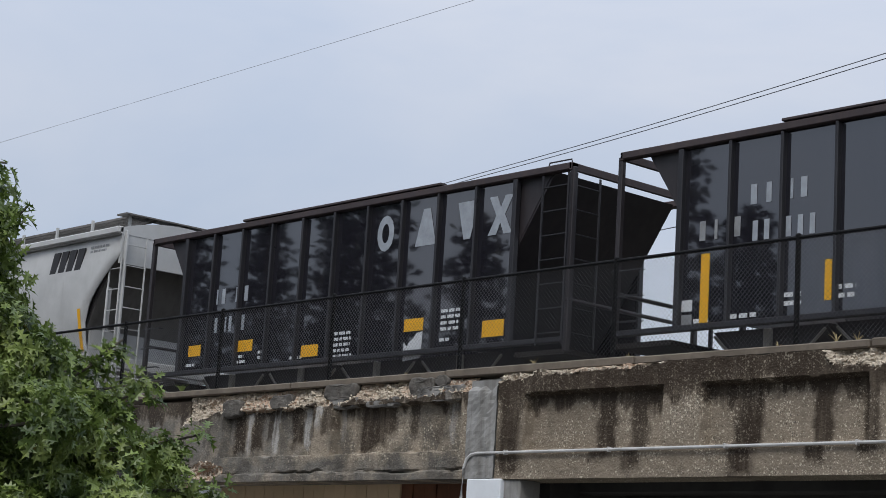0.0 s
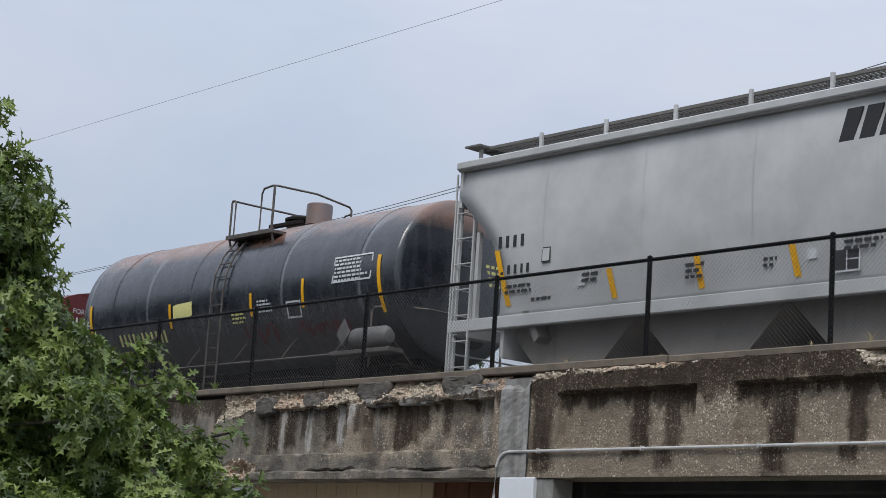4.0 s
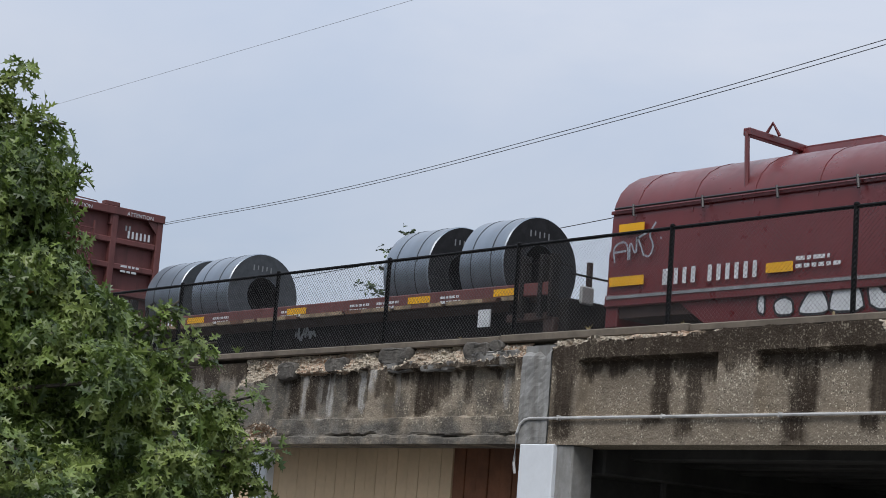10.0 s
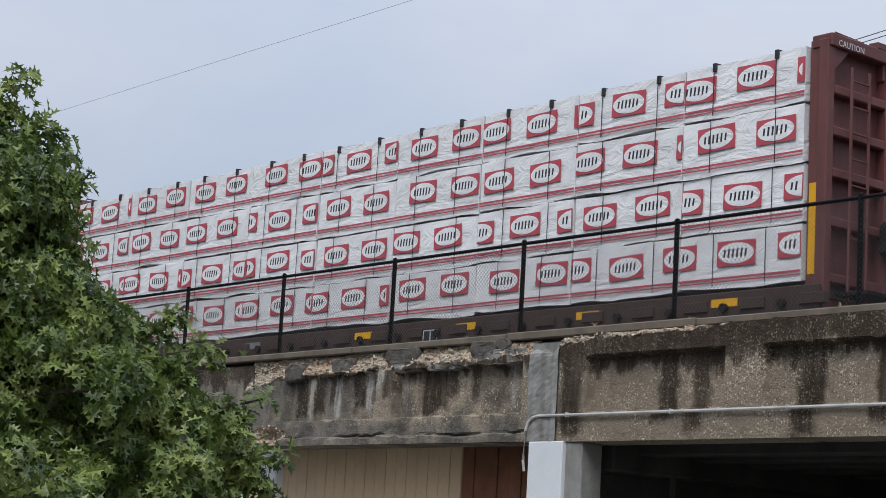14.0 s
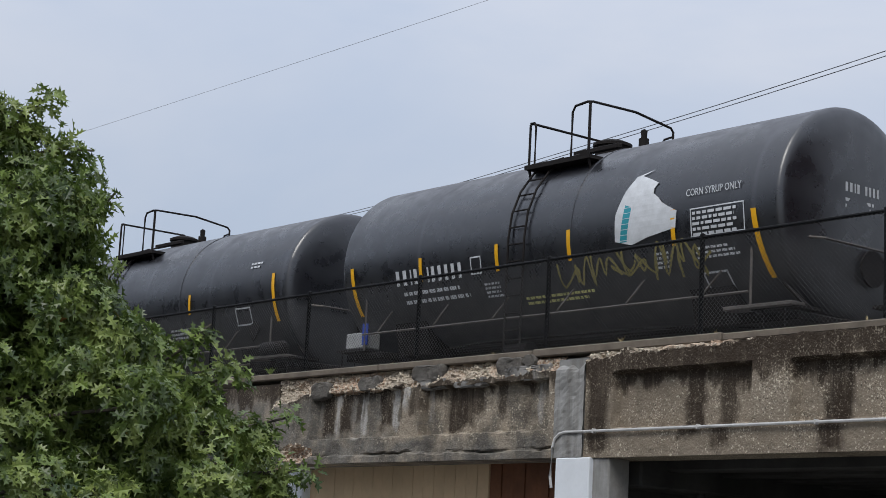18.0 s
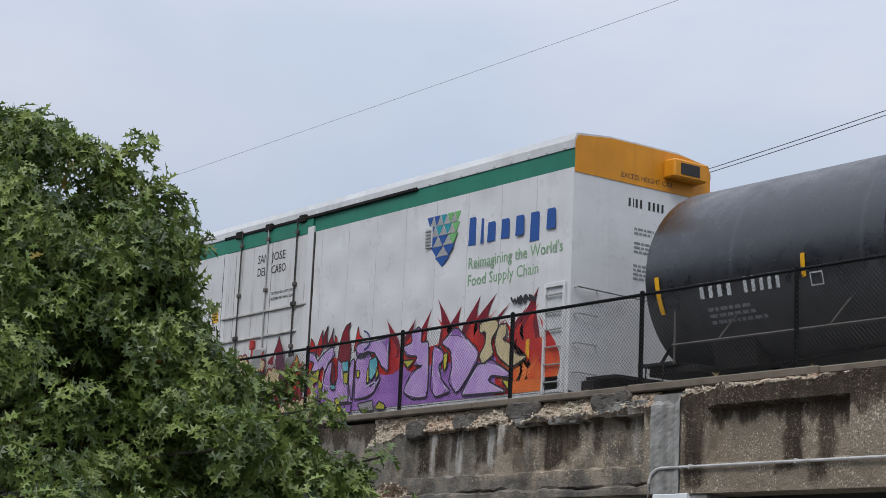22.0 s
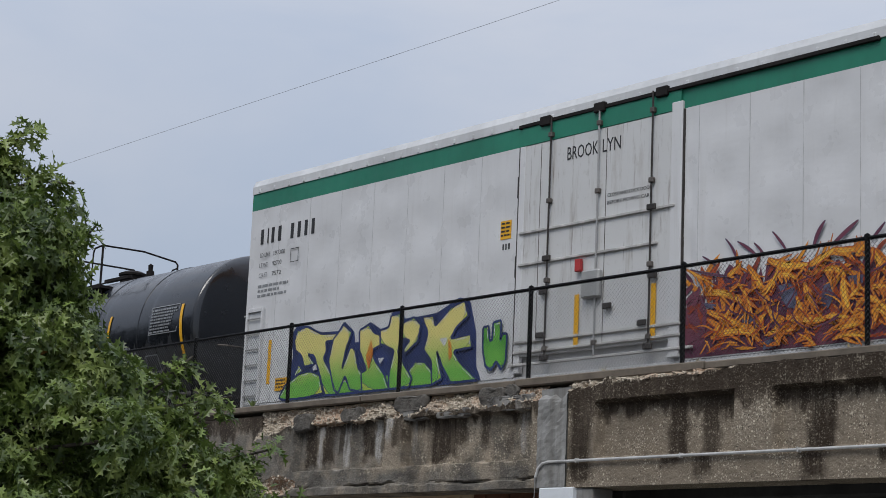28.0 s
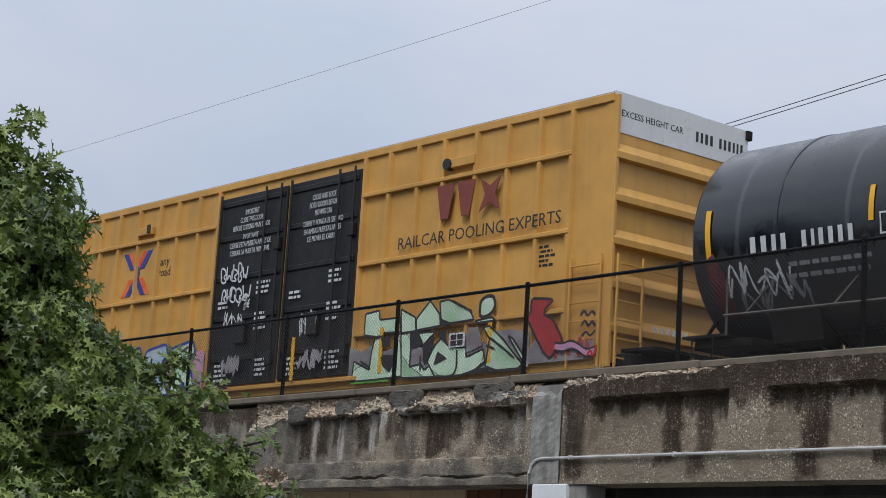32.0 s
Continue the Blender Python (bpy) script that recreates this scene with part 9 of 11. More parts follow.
    cloud(ob, y - 0.1300, [(-0.32, 1.99), (0.09, 2.09), (0.17, 1.9), (-0.1, 1.86), (-0.17, 1.68), (0.1, 1.61), (0.02, 1.48), (-0.3, 1.35), (-0.62, 1.62), (-0.59, 1.78), (-0.34, 1.74)])
    cloud(ob, y - 0.1330, [(0.32, 1.8), (0.67, 1.83), (0.8, 1.65), (0.77, 1.42), (0.57, 1.34), (0.49, 1.52), (0.33, 1.58)])
    cloud(ob, y - 0.1360, [(-1.58, 1.66), (-1.07, 1.67), (-1.07, 1.46), (-1.54, 1.45)])
    cloud(ob, y - 0.1390, [(0.34, 1.2), (0.63, 1.22), (0.83, 1.08), (0.69, 1.02), (0.37, 1.07)])
    cloud(ob, y - 0.1420, [(-0.31, 1.22), (-0.17, 1.22), (-0.14, 1.06), (-0.3, 1.05)])
    cloud(ob, y - 0.1450, [(1.16, 1.08), (1.53, 1.11), (2.05, 1.11), (2.14, 1.41), (2.23, 1.09), (2.17, 0.91), (2.0, 0.73), (0.7, 0.75), (0.62, 0.87)])
    field(ob, 1.72, 9.45, 0.83, 1.95, fl_red, 8, y, "red painted ground", 0.4)
    flames(ob, 4.68, 9.2, 2.05, 0.72, fl_dark, fl_red, 9, y - 0.001, 0.45)
    field(ob, 1.9, 7.9, 0.83, 1.6, violet_dark, 10, y - 0.002, "deep violet painted ground", 0.3)
    letter(ob, y - 0.0045, fl_red, dark_mark, [(1.73, 2.11), (1.77, 2.41), (1.88, 2.31), (2.0, 2.15), (2.01, 1.92), (1.83, 2.05)], 0.012, False, 0.06, label="red painted flame tongue", name="graffiti_flame")
    letter(ob, y - 0.0050, fl_red, dark_mark, [(1.98, 2.12), (2.08, 2.35), (2.2, 2.55), (2.18, 2.36), (2.23, 2.19), (2.12, 1.98)], 0.012, False, 0.06, label="red painted flame tongue", name="graffiti_flame")
    letter(ob, y - 0.0055, fl_dark, dark_mark, [(2.18, 2.21), (2.24, 2.41), (2.39, 2.62), (2.35, 2.43), (2.39, 2.2)], 0.012, False, 0.06, label="red painted flame tongue", name="graffiti_flame")
    letter(ob, y - 0.0060, fl_dark, dark_mark, [(2.39, 2.2), (2.51, 2.36), (2.6, 2.55), (2.57, 2.35), (2.67, 2.19)], 0.012, False, 0.06, label="red painted flame tongue", name="graffiti_flame")
    letter(ob, y - 0.0065, fl_red, dark_mark, [(2.66, 2.24), (2.67, 2.38), (2.73, 2.33), (2.75, 2.21)], 0.012, False, 0.06, label="red painted flame tongue", name="graffiti_flame")
    letter(ob, y - 0.0070, fl_dark, dark_mark, [(2.8, 1.89), (2.85, 2.2), (2.94, 2.41), (3.05, 2.54), (3.21, 2.59), (3.14, 2.45), (3.18, 2.23), (3.26, 2.12), (3.24, 1.76), (2.99, 1.77)], 0.012, False, 0.06, label="red painted flame tongue", name="graffiti_flame")
    letter(ob, y - 0.0075, fl_red, dark_mark, [(3.36, 1.99), (3.43, 2.31), (3.48, 2.49), (3.53, 2.31), (3.67, 2.22), (3.5, 2.11)], 0.012, False, 0.06, label="red painted flame tongue", name="graffiti_flame")
    letter(ob, y - 0.0105, violet, dark_mark, [(1.57, 2.13), (1.94, 2.1), (2.06, 1.91), (2.3, 2.06), (2.59, 2.17), (2.7, 1.99), (2.46, 1.83), (2.38, 1.65), (2.26, 1.79), (2.18, 1.71), (1.82, 1.7), (1.94, 1.89), (1.73, 1.95)], 0.016, True, 0.06, facet=violet_dark, label="violet spray-painted letter shape")
    letter(ob, y - 0.0135, violet_two, dark_mark, [(2.37, 1.65), (2.53, 1.88), (2.63, 1.85), (2.57, 1.49), (2.71, 1.29), (2.83, 1.51), (2.82, 1.89), (3.0, 1.8), (3.05, 1.43), (3.25, 1.36), (3.25, 1.01), (2.25, 1.05), (2.31, 1.44)], 0.016, True, 0.06, facet=violet_dark, label="violet spray-painted letter shape")
    letter(ob, y - 0.0165, violet, dark_mark, [(3.25, 1.7), (3.33, 1.83), (3.42, 1.86), (3.41, 0.99), (3.27, 1.0)], 0.016, True, 0.06, facet=violet_dark, label="violet spray-painted letter shape")
    letter(ob, y - 0.0195, violet_two, dark_mark, [(3.48, 1.85), (3.94, 1.92), (4.15, 1.69), (3.94, 1.72), (3.9, 1.34), (4.03, 1.26), (4.31, 1.43), (4.34, 1.39), (4.14, 1.14), (3.92, 1.06), (3.48, 1.04)], 0.016, True, 0.06, facet=violet_dark, label="violet spray-painted letter shape")
    letter(ob, y - 0.0225, violet, dark_mark, [(3.45, 2.07), (3.55, 2.15), (4.04, 2.14), (4.59, 2.18), (4.6, 1.5), (4.36, 1.63), (4.26, 1.76), (4.12, 1.9), (3.88, 1.95), (3.5, 1.89)], 0.016, True, 0.06, facet=violet_dark, label="violet spray-painted letter shape")
    letter(ob, y - 0.0250, olive_yellow, dark_mark, [(1.78, 1.6), (2.18, 1.75), (2.15, 1.5), (1.79, 1.4)], 0.013, False, 0.06, label="yellow spray-painted chip", name="graffiti_chip")
    letter(ob, y - 0.0255, olive_yellow, dark_mark, [(2.16, 1.54), (2.33, 1.45), (2.3, 1.33), (2.16, 1.35)], 0.013, False, 0.06, label="yellow spray-painted chip", name="graffiti_chip")
    letter(ob, y - 0.0260, fl_dark, dark_mark, [(2.63, 1.83), (2.7, 1.84), (2.74, 1.56), (2.81, 1.38), (2.66, 1.39), (2.61, 1.62)], 0.013, False, 0.06, label="dark red spray-painted chip", name="graffiti_chip")
    letter(ob, y - 0.0265, teal_spray, dark_mark, [(2.99, 1.82), (3.22, 1.83), (3.23, 1.62), (3.05, 1.62)], 0.013, False, 0.06, label="teal spray-painted chip", name="graffiti_chip")
    letter(ob, y - 0.0270, olive_yellow, dark_mark, [(3.05, 1.59), (3.23, 1.61), (3.23, 1.37), (3.09, 1.38)], 0.013, False, 0.06, label="yellow spray-painted chip", name="graffiti_chip")
    letter(ob, y - 0.0275, teal_spray, dark_mark, [(2.59, 1.39), (2.76, 1.41), (2.8, 1.29), (2.66, 1.29)], 0.013, False, 0.06, label="teal spray-painted chip", name="graffiti_chip")
    letter(ob, y - 0.0280, olive_yellow, dark_mark, [(3.54, 1.62), (3.65, 1.59), (3.62, 1.46), (3.54, 1.47)], 0.013, False, 0.06, label="yellow spray-painted chip", name="graffiti_chip")
    letter(ob, y - 0.0285, teal_spray, dark_mark, [(3.96, 1.78), (4.2, 1.83), (4.26, 1.56), (4.03, 1.37), (3.96, 1.47)], 0.013, False, 0.06, label="teal spray-painted chip", name="graffiti_chip")
    letter(ob, y - 0.0290, olive_yellow, dark_mark, [(4.2, 1.6), (4.27, 1.62), (4.29, 1.47), (4.21, 1.36)], 0.013, False, 0.06, label="yellow spray-painted chip", name="graffiti_chip")
    letter(ob, y - 0.0295, olive_yellow, dark_mark, [(3.9, 1.61), (3.97, 1.63), (3.97, 1.34), (3.89, 1.33)], 0.013, False, 0.06, label="yellow spray-painted chip", name="graffiti_chip")
    letter(ob, y - 0.0300, olive_yellow, dark_mark, [(4.24, 0.86), (4.36, 0.96), (4.55, 0.88), (4.54, 0.79), (4.23, 0.81)], 0.013, False, 0.06, label="yellow spray-painted chip", name="graffiti_chip")
    letter(ob, y - 0.0305, olive_yellow, dark_mark, [(2.8, 1.1), (2.91, 1.12), (3.11, 0.8), (2.94, 0.81)], 0.013, False, 0.06, label="yellow spray-painted chip", name="graffiti_chip")
    letter(ob, y - 0.0310, teal_spray, dark_mark, [(2.06, 1.01), (2.53, 1.03), (2.57, 0.83), (2.15, 0.82)], 0.013, False, 0.06, label="teal spray-painted chip", name="graffiti_chip")
    letter(ob, y - 0.0315, grey_spray, dark_mark, [(3.62, 0.95), (4.13, 0.99), (4.19, 0.79), (3.77, 0.79)], 0.013, False, 0.06, label="grey spray-painted chip", name="graffiti_chip")
    letter(ob, y - 0.0320, violet_dark, dark_mark, [(2.18, 1.28), (2.26, 1.3), (2.26, 1.1), (2.18, 1.11)], 0.013, False, 0.06, label="deep violet spray-painted chip", name="graffiti_chip")
    letter(ob, y - 0.0325, violet_dark, dark_mark, [(3.16, 0.97), (3.4, 0.97), (3.4, 0.79), (3.22, 0.81)], 0.013, False, 0.06, label="deep violet spray-painted chip", name="graffiti_chip")
    spray_line(ob, y - 0.0329, white_mark, 0.009, [(2.54, 1.92), (2.38, 1.77), (2.31, 1.52), (2.36, 1.39), (2.66, 1.35)])
    spray_line(ob, y - 0.0333, white_mark, 0.008, [(2.06, 1.91), (2.26, 2.05)])
    spray_line(ob, y - 0.0337, white_mark, 0.009, [(3.87, 1.26), (4.24, 1.36), (4.18, 1.24)])
    spray_line(ob, y - 0.0341, white_mark, 0.008, [(3.01, 1.78), (3.05, 1.48), (3.17, 1.35)])
    spray_line(ob, y - 0.0345, navy, 0.018, [(3.72, 2.37), (3.88, 2.31), (3.98, 2.17), (3.88, 2.03), (3.76, 2.0)])
    spray_line(ob, y - 0.0349, dark_mark, 0.014, [(3.33, 1.33), (3.34, 1.12), (3.41, 1.06)])
    spray_line(ob, y - 0.0353, dark_mark, 0.012, [(3.6, 1.84), (3.82, 1.85), (3.95, 1.92)])
    letter(ob, y - 0.003, teal_spray, dark_mark, [(5.63, 1.8), (5.91, 1.79), (5.79, 1.65)], 0.014, False, name="graffiti_chip", label="teal spray-painted chip")
    letter(ob, y - 0.003, teal_spray, dark_mark, [(5.97, 1.8), (6.27, 1.87), (6.28, 1.27), (6.05, 1.17)], 0.014, False, name="graffiti_chip", label="teal spray-painted chip")
    letter(ob, y - 0.0180, violet, dark_mark, [(5.06, 1.94), (5.35, 2.0), (5.31, 2.17), (5.53, 2.28), (5.65, 2.2), (5.63, 1.97), (5.88, 1.98), (5.92, 1.18), (5.87, 0.93), (5.43, 0.93), (5.12, 1.08), (5.36, 1.44), (5.73, 1.53), (5.42, 1.56), (5.54, 1.72), (5.16, 1.76)], facet=violet_dark, label="violet spray-painted letter shape")
    letter(ob, y - 0.0210, violet_two, dark_mark, [(6.03, 1.88), (6.33, 1.78), (6.4, 1.63), (6.22, 1.48), (6.34, 1.22), (6.64, 0.99), (6.17, 0.91), (5.99, 1.09)], facet=violet_dark, label="violet spray-painted letter shape")
    letter(ob, y - 0.0240, violet, dark_mark, [(6.27, 1.9), (6.71, 2.18), (7.41, 1.67), (7.39, 1.47), (6.82, 0.92), (6.55, 1.16), (6.64, 1.44), (6.57, 1.74)], facet=violet_dark, label="violet spray-painted letter shape")
    letter(ob, y - 0.0270, violet, dark_mark, [(7.39, 1.41), (7.78, 1.49), (8.35, 1.2), (8.37, 1.1), (7.83, 1.19), (7.72, 1.1), (8.32, 0.87), (7.5, 0.88), (6.94, 0.89), (7.11, 1.11)], facet=violet_dark, label="violet spray-painted letter shape")
    letter(ob, y - 0.034, olive_yellow, dark_mark, [(5.07, 1.68), (5.48, 1.66), (5.26, 1.51)], 0.014, False, name="graffiti_chip", label="yellow spray-painted chip")
    letter(ob, y - 0.034, olive_yellow, dark_mark, [(6.37, 1.68), (6.51, 1.72), (6.49, 1.46), (6.4, 1.34)], 0.014, False, name="graffiti_chip", label="yellow spray-painted chip")
    letter(ob, y - 0.034, olive_yellow, dark_mark, [(8.11, 1.1), (8.32, 1.06), (8.37, 0.84)], 0.014, False, name="graffiti_chip", label="yellow spray-painted chip")
    letter(ob, y - 0.0360, cream, dark_mark, [(7.43, 2.17), (7.94, 2.19), (7.99, 2.03), (7.77, 1.81), (7.89, 1.56), (7.55, 1.39), (7.44, 1.57), (7.61, 1.75), (7.63, 1.99), (7.44, 1.97)], 0.016, False, 0.2, 1, "cream bubbly spray-painted shape")
    letter(ob, y - 0.0390, cream, dark_mark, [(7.99, 2.07), (8.24, 2.08), (8.21, 1.84), (8.1, 1.81), (8.37, 1.7), (8.53, 1.49), (8.87, 1.45), (8.37, 1.27), (7.99, 1.51), (7.88, 1.76)], 0.016, False, 0.2, 1, "cream bubbly spray-painted shape")
    field(ob, 8.35, 9.6, 0.83, 1.45, fl_hot, 13, y - 0.003, "orange-red painted ground", 0.2)
    flames(ob, 8.3, 9.5, 1.35, 0.9, fl_hot, fl_orange, 16, y - 0.004, 0.3)
    scrawl(ob, lambda z: y, 8.3, 2.38, 0.7, 0.16, dark_mark, 41, 0.022, 6)


def art_b(ob, y):
    letter(ob, y - 0.0000, navy, navy, [(-8.24, 2.04), (-8.04, 2.21), (-7.3, 1.98), (-6.78, 1.96), (-6.62, 2.12), (-6.33, 1.92), (-6.28, 1.71), (-6.13, 1.7), (-6.1, 1.95), (-5.84, 2.04), (-5.52, 1.88), (-5.28, 1.93), (-5.22, 2.16), (-4.92, 2.16), (-4.88, 2.01), (-4.41, 2.01), (-3.97, 2.03), (-3.39, 2.24), (-3.13, 2.15), (-2.95, 1.61), (-2.92, 1.04), (-2.78, 0.81), (-8.44, 0.81), (-8.5, 1.01), (-8.23, 1.37), (-8.16, 1.63)], 0.02, False, 0.06, label="navy painted shadow of the letters", name="graffiti_field")
    letter(ob, y - 0.0040, fade_lime, navy, [(-8.56, 0.87), (-8.38, 1.09), (-7.95, 1.27), (-7.59, 1.31), (-7.3, 1.2), (-7.16, 0.86), (-7.72, 0.81), (-8.44, 0.81)], 0.022, True, 0.07, facet=lemon_green, label="yellow-to-green spray-painted letter shape")
    letter(ob, y - 0.0070, fade_lime, navy, [(-8.14, 1.22), (-7.97, 1.46), (-7.82, 1.31)], 0.022, True, 0.07, facet=lemon_green, label="yellow-to-green spray-painted letter shape")
    letter(ob, y - 0.0100, fade_lime, navy, [(-6.84, 0.81), (-6.7, 1.08), (-6.03, 1.08), (-5.22, 1.08), (-4.74, 1.05), (-4.52, 1.25), (-4.26, 1.23), (-3.99, 1.02), (-3.95, 0.81), (-5.19, 0.81)], 0.022, True, 0.07, facet=lemon_green, label="yellow-to-green spray-painted letter shape")
    letter(ob, y - 0.0130, fade_lime, navy, [(-8.14, 1.92), (-8.07, 2.1), (-7.76, 2.15), (-7.3, 1.97), (-6.81, 1.94), (-6.77, 1.81), (-7.15, 1.81), (-7.1, 1.65), (-7.19, 1.5), (-6.88, 1.17), (-6.73, 0.81), (-7.09, 0.82), (-7.3, 1.25), (-7.49, 1.58), (-7.69, 1.62), (-7.43, 1.42), (-7.78, 1.39), (-7.89, 1.61), (-8.1, 1.73)], 0.022, True, 0.07, facet=lemon_green, label="yellow-to-green spray-painted letter shape")
    letter(ob, y - 0.0160, fade_lime, navy, [(-6.92, 1.83), (-6.78, 1.94), (-6.62, 2.08), (-6.35, 1.92), (-6.5, 1.66), (-6.61, 1.25), (-6.38, 1.65), (-6.24, 1.61), (-6.13, 1.27), (-5.93, 1.1), (-5.83, 0.93), (-6.0, 0.81), (-6.34, 0.88), (-6.5, 1.14), (-6.68, 0.83), (-6.82, 0.91), (-7.03, 1.44)], 0.022, True, 0.07, facet=lemon_green, label="yellow-to-green spray-painted letter shape")
    letter(ob, y - 0.0190, fade_lime, navy, [(-6.13, 1.93), (-5.86, 2.01), (-5.68, 1.84), (-5.5, 1.81), (-5.5, 1.61), (-5.74, 1.54), (-5.62, 1.33), (-5.36, 1.11), (-5.19, 0.81), (-5.97, 0.81), (-6.02, 1.16), (-5.87, 1.2), (-6.1, 1.57)], 0.022, True, 0.07, facet=lemon_green, label="yellow-to-green spray-painted letter shape")
    letter(ob, y - 0.0220, fade_lime, navy, [(-5.52, 1.88), (-5.28, 1.91), (-5.22, 2.11), (-4.98, 2.14), (-4.9, 1.93), (-4.91, 1.68), (-4.99, 1.44), (-4.75, 1.17), (-4.56, 0.96), (-4.64, 0.81), (-5.19, 0.81), (-5.22, 1.1), (-5.09, 1.49), (-5.5, 1.63)], 0.022, True, 0.07, facet=lemon_green, label="yellow-to-green spray-painted letter shape")
    letter(ob, y - 0.0250, fade_lime, navy, [(-4.89, 1.95), (-4.58, 2.03), (-4.38, 1.88), (-4.44, 1.59), (-4.77, 1.41), (-4.85, 1.47), (-4.66, 1.63), (-4.87, 1.67)], 0.022, True, 0.07, facet=lemon_green, label="yellow-to-green spray-painted letter shape")
    letter(ob, y - 0.0280, fade_lime, navy, [(-4.35, 2.01), (-4.04, 2.0), (-3.98, 1.81), (-3.6, 2.1), (-3.23, 2.18), (-3.12, 1.91), (-3.43, 1.74), (-3.56, 1.56), (-3.05, 1.6), (-3.0, 1.37), (-3.47, 1.35), (-3.32, 1.16), (-2.83, 0.82), (-2.84, 0.81), (-3.51, 0.81), (-3.75, 1.1), (-3.92, 1.4), (-3.74, 0.9), (-4.01, 0.81), (-4.05, 1.22), (-4.27, 1.43), (-4.17, 1.71)], 0.022, True, 0.07, facet=lemon_green, label="yellow-to-green spray-painted letter shape")
    letter(ob, y - 0.0310, leaf_green, navy, [(-2.73, 1.68), (-2.59, 1.69), (-2.55, 1.44), (-2.49, 1.45), (-2.48, 1.74), (-2.28, 1.76), (-2.29, 1.42), (-2.23, 1.54), (-2.13, 1.52), (-2.13, 1.4), (-2.14, 1.07), (-2.24, 0.94), (-2.37, 1.09), (-2.49, 0.95), (-2.63, 1.02), (-2.72, 1.3)], 0.022, True, 0.07, facet=lemon_green, label="yellow-to-green spray-painted letter shape")
    letter(ob, y - 0.0340, white_mark, navy, [(-7.49, 1.37), (-7.39, 1.41), (-7.34, 1.31), (-7.47, 1.3)], 0.0, False, 0.1, label="small spray-painted highlight", name="graffiti_chip")
    letter(ob, y - 0.0340, white_mark, navy, [(-5.53, 1.38), (-5.34, 1.38), (-5.46, 1.27)], 0.0, False, 0.1, label="small spray-painted highlight", name="graffiti_chip")
    letter(ob, y - 0.0340, amber, navy, [(-5.89, 1.44), (-5.75, 1.75), (-5.68, 1.49), (-5.79, 1.19)], 0.0, False, 0.1, label="small spray-painted highlight", name="graffiti_chip")
    letter(ob, y - 0.0340, amber, navy, [(-3.58, 1.18), (-3.62, 1.57), (-3.53, 1.48), (-3.5, 1.25)], 0.0, False, 0.1, label="small spray-painted highlight", name="graffiti_chip")
    letter(ob, y - 0.0340, white_mark, navy, [(-3.86, 1.59), (-3.64, 1.59), (-3.7, 1.43)], 0.0, False, 0.1, label="small spray-painted highlight", name="graffiti_chip")
    field(ob, 1.72, 7.75, 0.82, 1.75, plum, 24, y, "plum painted ground", 0.07, 0.5)
    field(ob, 2.3, 7.75, 0.82, 2.14, plum, 28, y - 0.0006, "plum painted ground", 0.06, 0.42)
    tangle(ob, 1.75, 7.5, 0.9, 1.95, 210, [amber, rust_spray, rust_spray, plum], 29, y - 0.0018, 0.52, 0.036, "amber and rust pointed spray-painted strokes")
    letter(ob, y - 0.0155, slate_spray, plum, [(3.5, 1.71), (3.72, 1.74), (3.87, 1.61), (3.87, 1.35), (3.65, 1.4)], 0.0, False, label="slate-grey spray-painted patch", name="graffiti_chip")
    letter(ob, y - 0.0155, slate_spray, plum, [(4.33, 1.65), (4.47, 1.69), (4.51, 1.49), (4.41, 1.3), (4.27, 1.37)], 0.0, False, label="slate-grey spray-painted patch", name="graffiti_chip")
    letter(ob, y - 0.0155, slate_spray, plum, [(2.87, 1.39), (3.13, 1.31), (3.06, 1.2), (2.87, 1.24)], 0.0, False, label="slate-grey spray-painted patch", name="graffiti_chip")
    letter(ob, y - 0.0155, slate_spray, plum, [(3.29, 1.0), (3.51, 1.01), (3.51, 0.84), (3.25, 0.83)], 0.0, False, label="slate-grey spray-painted patch", name="graffiti_chip")
    letter(ob, y - 0.0155, slate_spray, plum, [(2.08, 1.62), (2.4, 1.56), (2.32, 1.5), (2.16, 1.55)], 0.0, False, label="slate-grey spray-painted patch", name="graffiti_chip")
    letter(ob, y - 0.0155, slate_spray, plum, [(4.72, 1.72), (4.99, 1.72), (4.99, 1.58), (4.79, 1.6)], 0.0, False, label="slate-grey spray-painted patch", name="graffiti_chip")
    claw(ob, y - 0.0150, (2.78, 2.06), (2.78, 2.27), (2.54, 2.51), 0.05, plum)
    claw(ob, y - 0.0153, (3.12, 2.2), (2.97, 2.33), (2.77, 2.44), 0.06, plum)
    claw(ob, y - 0.0156, (3.27, 2.18), (3.2, 2.28), (3.08, 2.38), 0.04, plum)
    claw(ob, y - 0.0159, (3.68, 2.19), (3.57, 2.35), (3.42, 2.5), 0.045, plum)
    claw(ob, y - 0.0162, (4.15, 2.19), (4.22, 2.41), (4.35, 2.54), 0.085, plum)
    claw(ob, y - 0.0165, (4.47, 2.18), (4.72, 2.35), (4.91, 2.47), 0.08, plum)
    claw(ob, y - 0.0168, (5.13, 2.18), (5.26, 2.28), (5.35, 2.38), 0.06, plum)
    claw(ob, y - 0.0171, (2.35, 2.14), (2.22, 2.24), (2.1, 2.3), 0.03, plum)
    claw(ob, y - 0.0174, (2.59, 1.96), (2.31, 1.99), (1.86, 2.13), 0.04, plum)
    claw(ob, y - 0.0180, (2.16, 1.73), (2.59, 1.81), (3.06, 1.4), 0.15)
    claw(ob, y - 0.0192, (2.59, 1.96), (2.78, 2.03), (2.85, 2.14), 0.12)
    claw(ob, y - 0.0204, (2.97, 2.06), (3.24, 1.77), (3.32, 1.46), 0.16)
